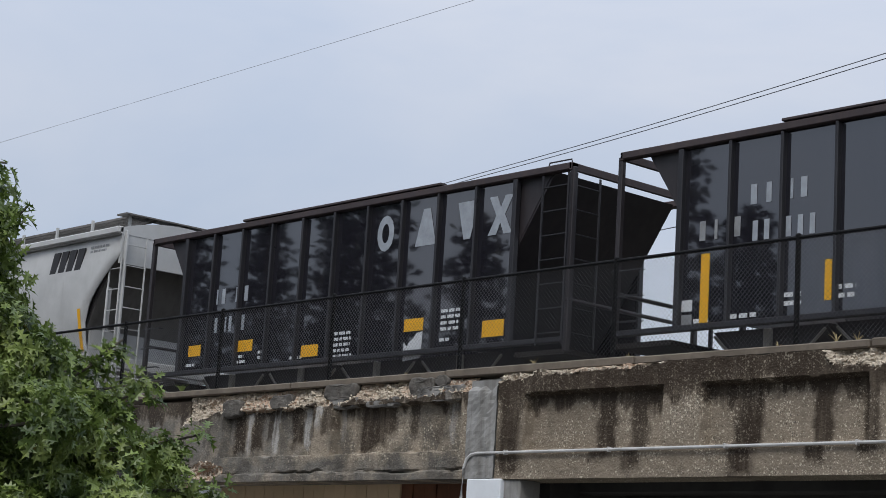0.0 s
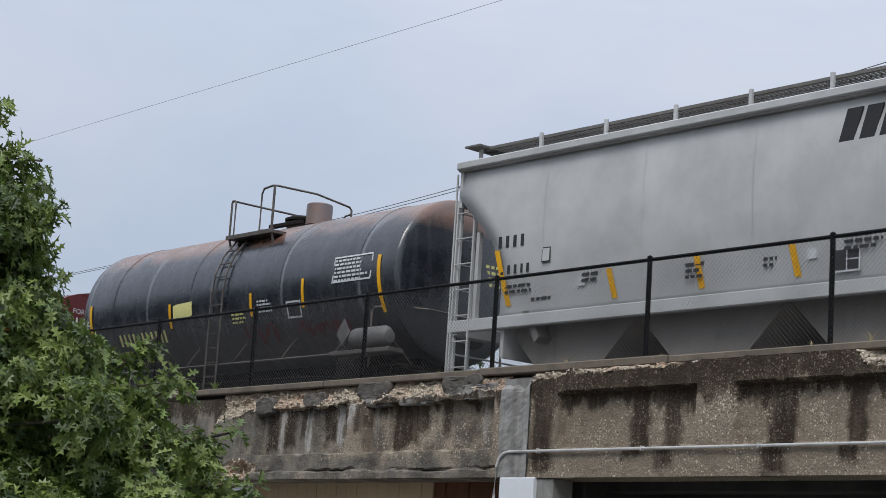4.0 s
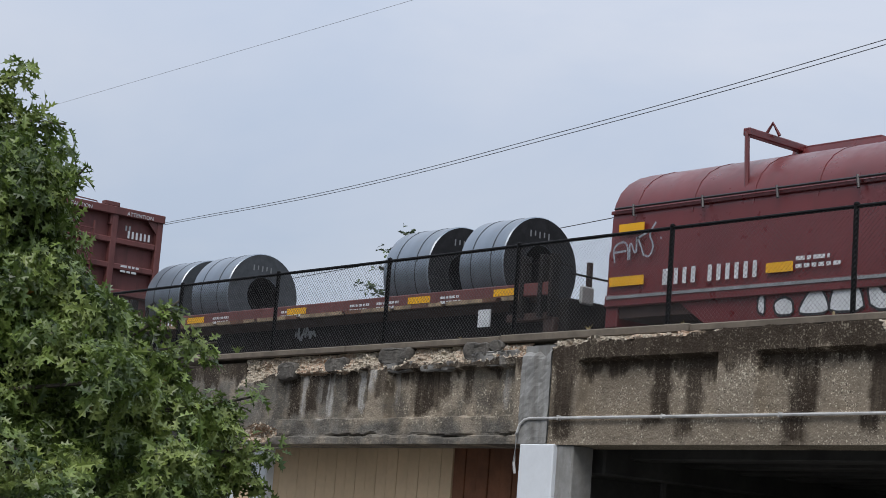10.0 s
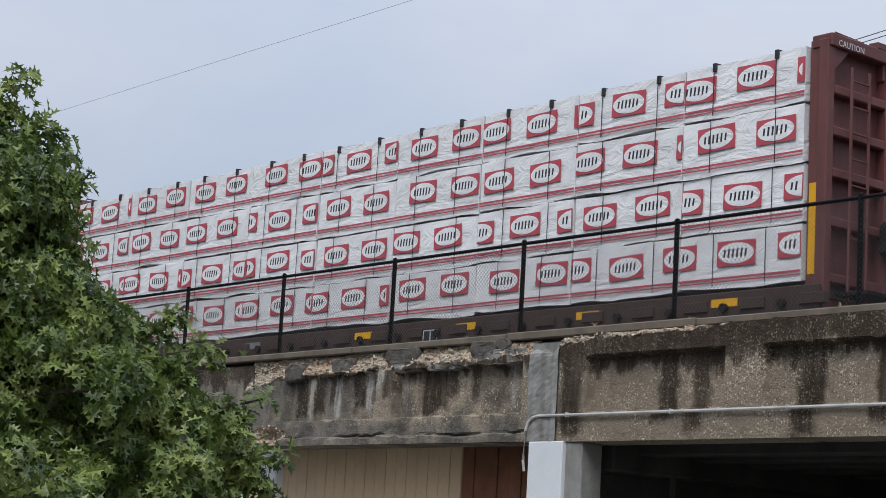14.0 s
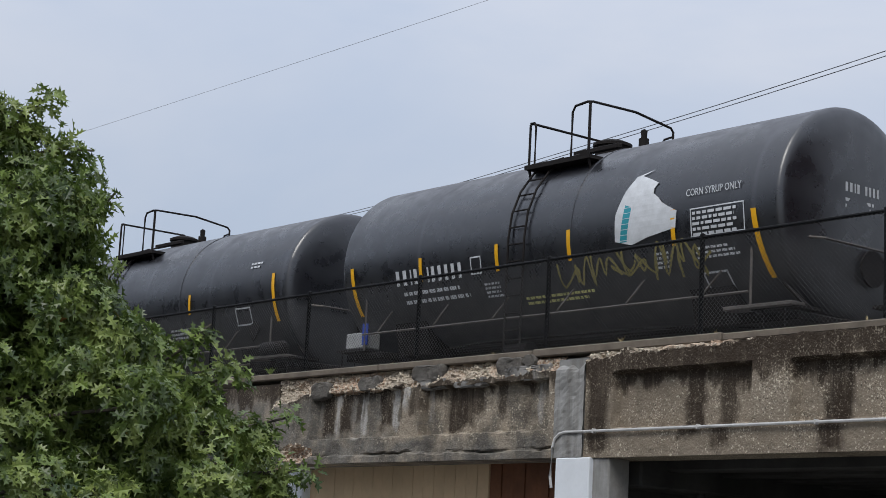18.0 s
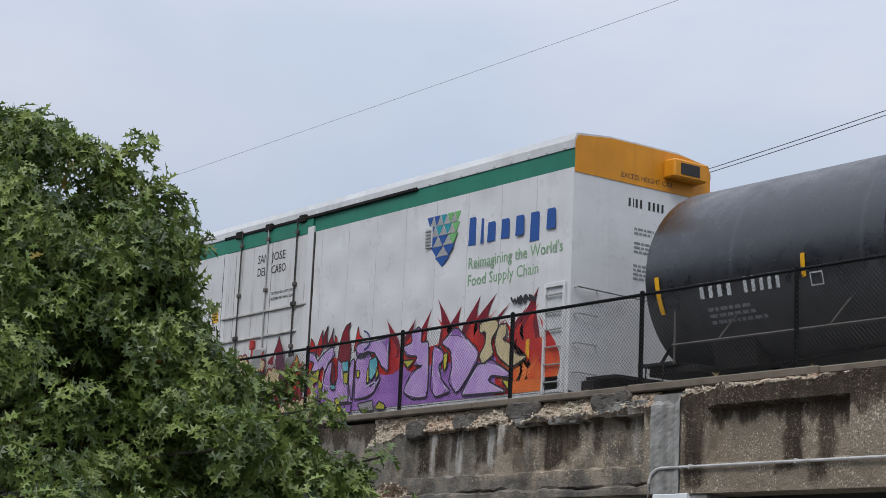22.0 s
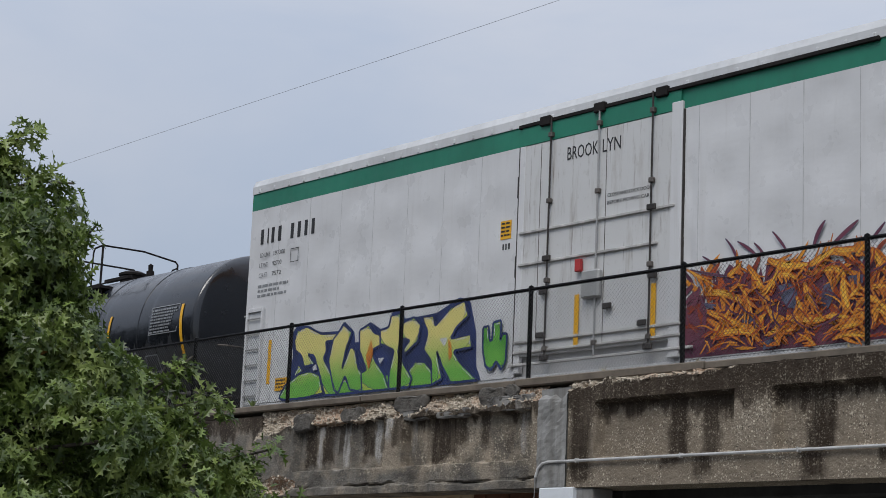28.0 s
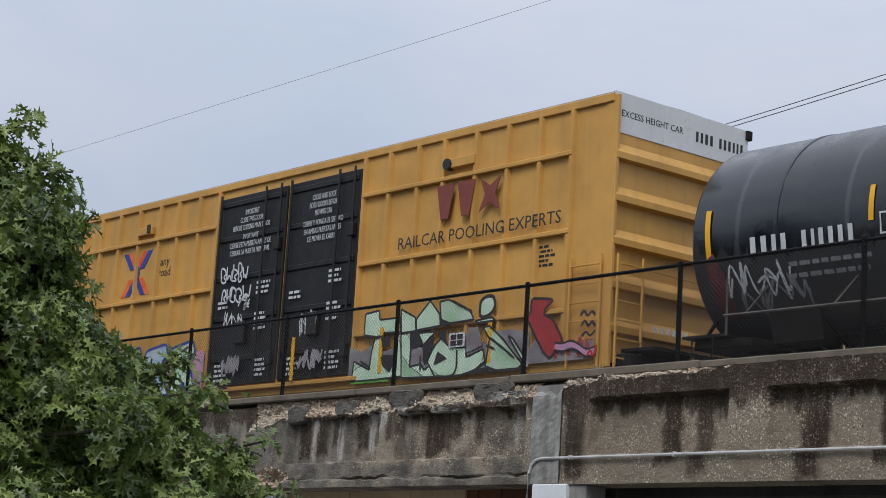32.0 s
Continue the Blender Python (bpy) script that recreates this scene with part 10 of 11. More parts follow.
    claw(ob, y - 0.0216, (3.32, 1.46), (3.51, 1.16), (3.73, 1.08), 0.13)
    claw(ob, y - 0.0228, (2.2, 1.48), (2.52, 1.36), (3.18, 1.07), 0.15)
    claw(ob, y - 0.0240, (2.29, 1.08), (2.72, 1.23), (3.21, 1.04), 0.16)
    claw(ob, y - 0.0252, (2.75, 1.58), (2.56, 1.36), (2.33, 1.11), 0.07)
    claw(ob, y - 0.0264, (3.32, 1.35), (3.14, 1.19), (2.99, 1.03), 0.08)
    claw(ob, y - 0.0276, (3.35, 2.11), (3.65, 1.93), (4.16, 1.96), 0.17)
    claw(ob, y - 0.0288, (3.5, 1.86), (3.72, 1.89), (3.91, 1.75), 0.12)
    claw(ob, y - 0.0300, (3.57, 2.05), (3.47, 1.77), (3.28, 1.59), 0.07)
    claw(ob, y - 0.0312, (3.69, 1.25), (4.02, 1.17), (4.44, 1.16), 0.19)
    claw(ob, y - 0.0324, (3.87, 1.53), (3.94, 1.32), (4.05, 1.22), 0.1)
    claw(ob, y - 0.0336, (4.01, 1.71), (4.05, 1.45), (4.27, 1.31), 0.16)
    claw(ob, y - 0.0348, (4.08, 1.94), (4.3, 2.0), (4.58, 2.14), 0.15)
    claw(ob, y - 0.0360, (4.3, 1.85), (4.58, 1.88), (4.72, 1.72), 0.15)
    claw(ob, y - 0.0372, (4.68, 1.7), (4.65, 1.45), (4.82, 1.2), 0.17)
    claw(ob, y - 0.0384, (4.54, 2.11), (4.75, 2.03), (5.03, 2.11), 0.13)
    claw(ob, y - 0.0396, (4.89, 1.98), (4.96, 2.06), (5.04, 2.11), 0.08)
    claw(ob, y - 0.0408, (4.37, 1.19), (4.55, 1.2), (4.79, 1.15), 0.12)
    claw(ob, y - 0.0420, (4.79, 1.43), (4.89, 1.48), (4.99, 1.58), 0.09)
    claw(ob, y - 0.0432, (3.36, 1.05), (3.58, 1.06), (3.87, 1.06), 0.1)
    claw(ob, y - 0.0444, (4.51, 1.01), (4.79, 1.04), (5.03, 1.05), 0.12)
    claw(ob, y - 0.0456, (5.13, 1.51), (5.26, 1.55), (5.46, 1.47), 0.14)
    claw(ob, y - 0.0468, (5.16, 2.04), (5.29, 1.85), (5.39, 1.65), 0.16)
    claw(ob, y - 0.0480, (1.82, 2.13), (2.11, 1.98), (2.39, 1.83), 0.06)
    claw(ob, y - 0.0492, (2.78, 1.85), (2.98, 1.71), (3.1, 1.31), 0.08)
    claw(ob, y - 0.0504, (4.23, 0.81), (4.09, 0.93), (3.91, 1.0), 0.06)
    claw(ob, y - 0.0516, (3.59, 0.86), (3.51, 0.98), (3.47, 1.04), 0.06)
    claw(ob, y - 0.0528, (4.51, 0.87), (4.79, 0.96), (5.13, 0.84), 0.08)
    for k in range(9):
        u, w = 7.0 + 0.09 * k, 1.0 + 0.11 * ((k * 5) % 9)
        claw(ob, y - 0.003 - 0.0003 * k, (u, w), (u + 0.3, w + 0.12), (u + 0.55 + 0.05 * (k % 3), w + 0.3 + 0.08 * (k % 4)), 0.07, rust_spray if k % 2 else plum)
    rg = random.Random(31)
    for k in range(18):
        u, w = 5.0 + 2.5 * (k + rg.random()) / 18, rg.uniform(1.0, 1.8)
        d, h = rg.uniform(-0.55, 0.55), rg.uniform(-0.45, 0.45)
        claw(ob, y - 0.0520 - 0.0008 * k, (u, w), (u + d * 0.5 + 0.1, w + 0.15), (min(u + d, 7.6), min(max(w + h, 0.86), 2.0)), rg.uniform(0.07, 0.17))
    tangle(ob, 2.0, 7.5, 0.88, 1.9, 190, [rust_spray, plum, amber], 26, y - 0.056, 0.42, 0.012, "thin pointed spray-painted strokes")
    for x in (8.12, -8.72):
        plate("notice", x, x + 0.42, 1.0, 1.24, reflect_yellow, ob, y)
        lines("notice_lines", x + 0.03, 1.18, 0.36, 3, 0.028, dark_mark, ob, y - 0.004, seed=9, pitch=2.3)


refrigerator_car(-67.53, 21.57, 9.87, ((-0.52, "SAN", 0.4), (0.06, "JOSE", 0.55), (-0.52, "DEL", 0.36), (0.06, "CABO", 0.56)), 0.26, art_a, True)
refrigerator_car(-89.29, 21.57, 9.87, ((-0.85, "BROOK", 0.7), (-0.05, "LYN", 0.4)), 0.31, art_b, False)


def box_car(xc, yc, half):
    """A high-cube double-door box car with outside posts."""
    ob = car("box_car", xc, yc, half * 2, half - 2.2, "yellow high-cube box car with black double doors and tags", "box car", 0.95, half)
    W, low, top = 1.55, 0.85, 5.04
    for s in (-1, 1):
        part("side_wall", box(B(), -half, half, min(s * W, s * (W - 0.06)), max(s * W, s * (W - 0.06)), low, top - 0.08), box_yellow, ob)
        part("top_chord", box(B(), -half, half, min(s * (W + 0.05), s * (W - 0.1)), max(s * (W + 0.05), s * (W - 0.1)), top - 0.12, top + 0.02, 0.012), box_yellow, ob)
        part("side_sill", box(B(), -half, half, min(s * (W + 0.03), s * (W - 0.1)), max(s * (W + 0.03), s * (W - 0.1)), low - 0.12, low + 0.06, 0.012), box_yellow, ob)
    part("roof", prism(B(), [(-W - 0.03, top), (-W - 0.03, top + 0.04), (0, top + 0.075), (W + 0.03, top + 0.04), (W + 0.03, top)], -half, half), galv, ob)
    right = [2.33 + 0.0, 3.05, 3.85, 4.55, 5.39, 6.19, 6.97, 7.71]
    d0, d1 = -2.35, 2.25
    posts = right + [-x - 0.1 for x in right]
    for x in posts:
        part("side_post", prism(B(), [(x - 0.06, -W), (x - 0.035, -W - 0.07), (x + 0.035, -W - 0.07), (x + 0.06, -W)], low, top - 0.1, "z"), box_yellow, ob)
    for a, b in ((2.33, 7.75), (-7.85, -2.43)):
        for z in (4.22, 2.95, 1.68):
            part("belt_rail", box(B(), a, b, -W - 0.085, -W, z - 0.04, z + 0.04, 0.012), box_yellow, ob)
    for s in (-1, 1):
        part("end_wall", box(B(), min(s * half, s * (half - 0.08)), max(s * half, s * (half - 0.08)), -W, W, low, top), box_yellow, ob)
        for k in range(5):
            z = 1.35 + k * 0.68
            part("end_rib", prism(B(), [(s * half, z - 0.08), (s * (half + 0.1), z - 0.05), (s * (half + 0.1), z + 0.05), (s * half, z + 0.2)], -W + 0.002, W - 0.02, "y"), box_yellow, ob)
        part("end_top", box(B(), min(s * half, s * (half + 0.012)), max(s * half, s * (half + 0.012)), -W - 0.01, W + 0.01, 4.45, top + 0.06), reefer_white, ob, "white painted upper end")
        part("corner_post", box(B(), min(s * (half + 0.084), s * (half - 0.16)), max(s * (half + 0.084), s * (half - 0.16)), -W - 0.02, -W + 0.06, low - 0.1, top, 0.012), box_yellow, ob)
        ladder(ob, min(s * (half - 0.08), s * (half - 0.75)), max(s * (half - 0.08), s * (half - 0.75)), 0.75, 2.5, -W - 0.08, 6, box_yellow, 0.016)
        ladder(ob, -W + 0.05, -W + 0.6, 0.75, 2.5, s * (half + 0.16), 6, box_yellow, 0.016, along="y")
        part("end_rail", tube(B(), [(s * (half + 0.2), -W + 0.1, 2.35), (s * (half + 0.2), 0.6, 2.3)], 0.018, 5), box_yellow, ob)
        part("end_platform", box(B(), min(s * half, s * (half + 0.7)), max(s * half, s * (half + 0.7)), -1.2, 1.2, 1.02, 1.07), truck_steel, ob)
        part("end_sill", box(B(), min(s * (half + 0.3), s * (half - 0.2)), max(s * (half + 0.3), s * (half - 0.2)), -1.3, 1.3, 0.62, 0.98, 0.02), truck_steel, ob)
        part("top_bracket", box(B(), s * half - 0.06, s * half + 0.06, W - 0.05, W + 0.08, top - 0.1, top + 0.06, 0.01), truck_steel, ob)
    part("door_sill", box(B(), d0 - 0.3, d1 + 0.3, -W - 0.12, -W + 0.02, 0.86, 0.94, 0.01), box_yellow, ob)
    for k, (a, b) in enumerate(((d0, -0.06), (0.04, d1))):
        door = part("door", box(B(), a, b, -W - 0.06, -W - 0.002, 0.98, 4.75, 0.012), box_black, ob, "black corrugated plug door")
        for z in (1.5, 2.3, 3.1, 3.9, 4.6):
            part("door_rib", box(B(), a + 0.06, b - 0.06, -W - 0.09, -W - 0.06, z - 0.05, z + 0.05, 0.012), box_black, door)
        for x in (a + 0.12, (a + b) / 2 + 0.52, b - 0.12):
            part("lock_rod", tube(B(), [(x, -W - 0.12, 1.0), (x, -W - 0.12, 4.8)], 0.024, 6), box_black, door)
        for z in (1.3, 3.5):
            part("rod_bracket", box(B(), b - 0.2, b - 0.05, -W - 0.16, -W - 0.06, z, z + 0.25, 0.015), box_black, door)
        part("lock_gear", box(B(), (a + b) / 2 - 0.15, (a + b) / 2 + 0.15, -W - 0.18, -W - 0.06, 1.75, 2.2, 0.03), box_black, door)
        fd = -W - 0.066
        text = ("IMPORTANT", "CLOSE THIS DOOR", "BEFORE CLOSING MAIN DOOR", "IMPORTANTE", "CIERRE ESTA PUERTA ANTES DE", "CERRAR LA PUERTA PRINCIPAL") if k == 0 else ("CLOSE AND LOCK", "BOTH DOORS BEFORE", "MOVING CAR", "CIERRE Y PONGA EL SEGURO", "EN AMBAS PUERTAS ANTES", "DE MOVER EL CARRO")
        for i, line in enumerate(text):
            words("door_notice", line, (a + b) / 2 + 0.05, 4.33 - i * 0.15 - (0.04 if i > 2 else 0), 0.15, white_mark, door, fd - 0.03, align="CENTER", width=len(line) * 0.052)
        for x, z, n, q in ((a + 0.25, 2.6, 2, 1), (b - 0.75, 2.9, 3, 2), (b - 0.75, 2.3, 4, 3), (a + 0.3, 1.35, 4, 4), (b - 0.7, 1.4, 4, 5)):
            lines("stencil", x, z, 0.45, n, 0.05, white_mark, door, fd - 0.03, seed=q + 10 * k)
    f = -W - 0.004
    for x, w in ((4.5, 0.42), (5.04, 0.42)):
        part("letter_block", prism(B(), [(x + 0.1, 3.5), (x + w - 0.12, 3.5), (x + w, 4.1), (x - 0.04, 4.1)], f - 0.088, f - 0.08, "y"), maroon_mark, ob, "maroon block the size of a letter")
    part("letter_block", prism(B(), [(5.58, 3.5), (5.84, 3.66), (6.12, 3.5), (5.98, 3.8), (6.12, 4.1), (5.84, 3.94), (5.58, 4.1), (5.72, 3.8)], f - 0.088, f - 0.08, "y"), maroon_mark, ob, "maroon star-like block")
    words("slogan", "RAILCAR POOLING EXPERTS", 3.46, 3.1, 0.3, dark_mark, ob, -W - 0.09, width=4.1)
    words("slogan", "any", -4.58, 3.65, 0.26, dark_mark, ob, f)
    words("slogan", "road", -4.64, 3.42, 0.26, dark_mark, ob, f)
    for s in (-1, 1):
        for k, (mat, dx) in enumerate(((fl_orange, -0.09), (blue_paint, 0.09))):
            xm = -5.5 + dx * s
            for j, up in enumerate((-1, 1)):
                a, b = xm + 0.1 * s * up, xm + 0.4 * s * up
                bm = prism(B(), [(a - 0.09, 3.57 + 0.1 * up), (a + 0.09, 3.57 + 0.1 * up), (b + 0.09, 3.57 + 0.47 * up), (b - 0.09, 3.57 + 0.47 * up)], f - 0.006 - 0.001 * (k + 2 * (s > 0)), f, "y")
                part("emblem_piece", bm, mat, ob)
    part("emblem_piece", prism(B(), [(-5.58, 3.42), (-5.42, 3.42), (-5.38, 3.57), (-5.42, 3.72), (-5.58, 3.72), (-5.62, 3.57)], f - 0.014, f, "y"), blue_paint, ob)
    part("vent_box", box(B(), 4.75, 5.4, -W - 0.1, -W, 4.38, 4.55, 0.01), box_yellow, ob)
    part("vent_fan", lathe(B(), [(-W - 0.14, 0), (-W - 0.14, 0.1), (-W - 0.02, 0.1), (-W - 0.02, 0)], 12, "y", (4.72, 0, 4.45)), dark_mark, ob)
    part("vent_box", box(B(), -5.45, -4.9, -W - 0.1, -W, 4.36, 4.52, 0.01), box_yellow, ob)
    part("vent_fan", box(B(), -5.05, -4.93, -W - 0.13, -W - 0.1, 4.38, 4.56, 0.01), dark_mark, ob)
    field(ob, 2.3, 7.0, 0.84, 1.5, grey_spray, 21, f - 0.09, "grey overspray", 0.3)
    letter(ob, f - 0.0932, mint, dark_mark, [(2.69, 1.65), (2.7, 2.03), (3.08, 2.06), (3.12, 1.89), (3.57, 1.89), (3.6, 1.64), (3.25, 1.65), (3.07, 1.59)], 0.018, False, 0.04, label="mint-green spray-painted letter shape")
    letter(ob, f - 0.0944, mint, dark_mark, [(2.41, 0.84), (2.45, 1.2), (2.91, 1.02), (2.94, 1.32), (3.01, 1.57), (3.23, 1.59), (3.23, 1.25), (3.61, 1.23), (3.61, 1.57), (3.74, 1.61), (3.82, 0.86), (3.49, 0.85), (3.02, 0.84)], 0.018, False, 0.04, facet=pale_mint, label="mint-green spray-painted letter shape")
    letter(ob, f - 0.0956, mint, dark_mark, [(3.7, 2.03), (4.1, 1.86), (4.14, 1.62), (3.74, 1.61)], 0.018, False, 0.04, label="mint-green spray-painted letter shape")
    letter(ob, f - 0.0968, mint, dark_mark, [(4.14, 1.83), (4.48, 2.11), (4.75, 1.86), (4.78, 1.66), (4.15, 1.63)], 0.018, False, 0.04, label="mint-green spray-painted letter shape")
    letter(ob, f - 0.0980, mint, dark_mark, [(3.74, 1.59), (4.0, 1.61), (4.03, 1.32), (4.03, 1.01), (4.32, 1.04), (4.43, 0.93), (4.97, 1.22), (5.04, 1.04), (4.95, 0.79), (3.82, 0.83)], 0.018, False, 0.04, facet=pale_mint, label="mint-green spray-painted letter shape")
    letter(ob, f - 0.0992, mint, dark_mark, [(4.21, 1.58), (4.68, 1.57), (4.36, 1.36), (4.28, 1.48)], 0.018, False, 0.04, label="mint-green spray-painted letter shape")
    letter(ob, f - 0.1004, pale_mint, dark_mark, [(4.74, 2.07), (4.96, 2.09), (5.53, 1.86), (5.64, 1.7), (5.04, 1.68), (4.8, 1.76)], 0.018, False, 0.04, label="mint-green spray-painted letter shape")
    letter(ob, f - 0.1016, mint, dark_mark, [(4.5, 1.07), (4.66, 1.33), (4.83, 1.44), (5.06, 1.28), (5.48, 1.25), (5.5, 1.08), (5.91, 1.19), (5.97, 0.98), (5.71, 0.85), (5.37, 0.79), (5.01, 0.79), (4.71, 0.81)], 0.018, False, 0.04, facet=pale_mint, label="mint-green spray-painted letter shape")
    letter(ob, f - 0.1028, pale_mint, dark_mark, [(5.88, 1.55), (6.04, 1.56), (6.37, 1.33), (6.73, 1.01), (6.88, 0.88), (6.76, 0.82), (6.27, 0.82), (5.99, 0.9), (6.06, 1.35)], 0.018, False, 0.04, label="mint-green spray-painted letter shape")
    letter(ob, f - 0.1040, mint, dark_mark, [(6.5, 1.37), (6.62, 1.31), (6.88, 1.04), (6.89, 0.92)], 0.018, False, 0.04, label="mint-green spray-painted letter shape")
    letter(ob, f - 0.1052, mint, dark_mark, [(5.69, 1.67), (6.09, 1.7), (6.19, 1.64), (5.72, 1.63)], 0.018, False, 0.04, label="mint-green spray-painted letter shape")
    letter(ob, f - 0.1057, mint, dark_mark, [(5.78, 1.76), (5.79, 1.98), (5.92, 2.06), (6.1, 2.05), (6.17, 1.9), (6.08, 1.76), (5.89, 1.71)], 0.03, False, 0.2, label="mint-green spray-painted letter shape")
    letter(ob, f - 0.1072, dark_mark, dark_mark, [(3.2, 1.57), (3.45, 1.57), (3.47, 1.39), (3.25, 1.39)], 0.0, False, 0.05, label="black spray-painted chip", name="graffiti_chip")
    letter(ob, f - 0.1077, dark_mark, dark_mark, [(3.22, 1.23), (3.61, 1.25), (3.62, 1.13), (3.49, 0.94), (3.28, 1.07)], 0.0, False, 0.05, label="black spray-painted chip", name="graffiti_chip")
    letter(ob, f - 0.1082, dark_mark, dark_mark, [(4.0, 1.61), (4.22, 1.62), (4.33, 1.36), (4.06, 1.32)], 0.0, False, 0.05, label="black spray-painted chip", name="graffiti_chip")
    letter(ob, f - 0.1087, dark_mark, dark_mark, [(4.67, 0.99), (4.76, 1.23), (5.02, 1.09)], 0.0, False, 0.05, label="black spray-painted chip", name="graffiti_chip")
    letter(ob, f - 0.1092, dark_mark, dark_mark, [(5.49, 0.79), (5.85, 0.87), (6.02, 0.89), (6.27, 0.82), (6.89, 0.81), (6.89, 0.79), (5.52, 0.79)], 0.0, False, 0.05, label="black spray-painted chip", name="graffiti_chip")
    letter(ob, f - 0.1097, grey_spray, dark_mark, [(5.52, 1.57), (5.76, 1.57), (5.9, 1.25), (5.5, 1.15)], 0.0, False, 0.05, label="grey spray-painted chip", name="graffiti_chip")
    letter(ob, f - 0.1102, dark_mark, dark_mark, [(4.76, 1.56), (4.95, 1.57), (5.0, 1.33), (4.8, 1.44)], 0.0, False, 0.05, label="black spray-painted chip", name="graffiti_chip")
    letter(ob, f - 0.1107, dark_mark, dark_mark, [(4.36, 1.35), (4.69, 1.5), (4.46, 1.0), (4.39, 1.08)], 0.0, False, 0.05, label="black spray-painted chip", name="graffiti_chip")
    letter(ob, f - 0.1112, dark_mark, dark_mark, [(4.77, 1.75), (5.07, 1.69), (5.08, 1.62), (4.78, 1.66)], 0.0, False, 0.05, label="black spray-painted chip", name="graffiti_chip")
    letter(ob, f - 0.1117, dark_mark, dark_mark, [(3.01, 1.59), (3.26, 1.61), (3.26, 1.58), (3.01, 1.55)], 0.0, False, 0.05, label="black spray-painted chip", name="graffiti_chip")
    letter(ob, f - 0.1122, leaf_green, dark_mark, [(2.41, 0.82), (3.5, 0.82), (3.5, 0.79), (2.42, 0.79)], 0.0, False, 0.05, label="green spray-painted chip", name="graffiti_chip")
    spray_line(ob, f - 0.1126, dark_mark, 0.02, [(4.33, 0.93), (4.32, 1.18)])
    spray_line(ob, f - 0.1130, dark_mark, 0.02, [(5.26, 1.22), (5.29, 0.84), (5.01, 0.75)])
    spray_line(ob, f - 0.1134, dark_mark, 0.02, [(6.06, 1.37), (6.38, 1.19), (6.69, 0.99)])
    spray_line(ob, f - 0.1138, dark_mark, 0.02, [(2.71, 1.64), (3.07, 1.58)])
    spray_line(ob, f - 0.1142, dark_mark, 0.02, [(5.08, 2.06), (5.6, 1.83)])
    spray_line(ob, f - 0.1146, dark_mark, 0.02, [(4.16, 1.62), (4.78, 1.65)])
    spray_line(ob, f - 0.1150, dark_mark, 0.02, [(3.74, 1.6), (3.71, 1.91)])
    spray_line(ob, f - 0.1154, dark_mark, 0.02, [(2.66, 1.19), (2.92, 1.07)])
    spray_line(ob, f - 0.1158, dark_mark, 0.02, [(5.99, 1.24), (6.21, 1.17)])
    spray_line(ob, f - 0.1162, pink_spray, 0.05, [(7.62, 1.13), (7.8, 1.08), (7.97, 1.13), (8.12, 1.08), (8.3, 0.96), (8.52, 1.0)])
    spray_line(ob, f - 0.1166, dark_mark, 0.016, [(7.61, 1.18), (7.79, 1.14), (7.97, 1.19), (8.15, 1.12), (8.33, 1.01), (8.52, 1.06)])
    spray_line(ob, f - 0.1170, dark_mark, 0.016, [(7.6, 1.06), (7.8, 1.01), (7.97, 1.07), (8.13, 1.02), (8.31, 0.9), (8.55, 0.93)])
    spray_line(ob, f - 0.1174, dark_mark, 0.022, [(8.17, 1.55), (8.24, 1.65), (8.32, 1.52), (8.41, 1.62), (8.49, 1.54)])
    spray_line(ob, f - 0.1178, dark_mark, 0.022, [(8.19, 1.39), (8.27, 1.49), (8.35, 1.36), (8.42, 1.46), (8.5, 1.37)])
    spray_line(ob, f - 0.1182, dark_mark, 0.02, [(8.21, 1.23), (8.31, 1.31), (8.39, 1.21), (8.5, 1.3)])
    spray_line(ob, f - 0.1186, fl_red, 0.02, [(8.33, 0.91), (8.42, 1.02), (8.48, 0.88), (8.54, 1.08)])
    field(ob, 7.0, 8.45, 0.88, 1.3, grey_spray, 22, f - 0.09, "grey overspray", 0.2)
    scrawl(ob, lambda z: f - 0.095, 7.3, 0.9, 1.1, 0.4, red_paint, 61, 0.02, 6)
    letter(ob, f - 0.1, red_paint, dark_mark, [(7.02, 1.93), (7.54, 1.87), (7.34, 1.72), (7.33, 1.64), (7.54, 1.55), (7.75, 1.24), (7.76, 1.14), (7.49, 0.93), (7.35, 1.04), (7.14, 1.32), (6.9, 1.65), (7.01, 1.69)], 0.022, False, label="red spray-painted shape", name="graffiti_shape")
    field(ob, -7.9, -2.45, 0.84, 1.8, pink_spray, 23, f - 0.09, "pink and blue painted ground", 0.3)
    for k in range(5):
        x = -7.7 + k * 1.02
        letter(ob, f - 0.094 - 0.003 * k, pale_blue if k % 2 else mint, blue_paint, [(x, 0.9), (x + 0.12, 1.5), (x - 0.05, 1.6), (x, 1.85), (x + 0.75, 1.95), (x + 0.85, 1.7), (x + 0.65, 1.6), (x + 0.8, 1.2), (x + 0.95, 0.9), (x + 0.6, 0.9), (x + 0.5, 1.15), (x + 0.4, 0.9)], 0.03, label="pale blue spray-painted letter shape")
    shaky = random.Random(12)
    for row, zt in enumerate((2.98, 2.58)):
        x = -1.98 + 0.06 * row
        for k in range(5):
            w, h, j = shaky.uniform(0.13, 0.24), shaky.uniform(0.26, 0.38), lambda: shaky.uniform(-0.035, 0.035)
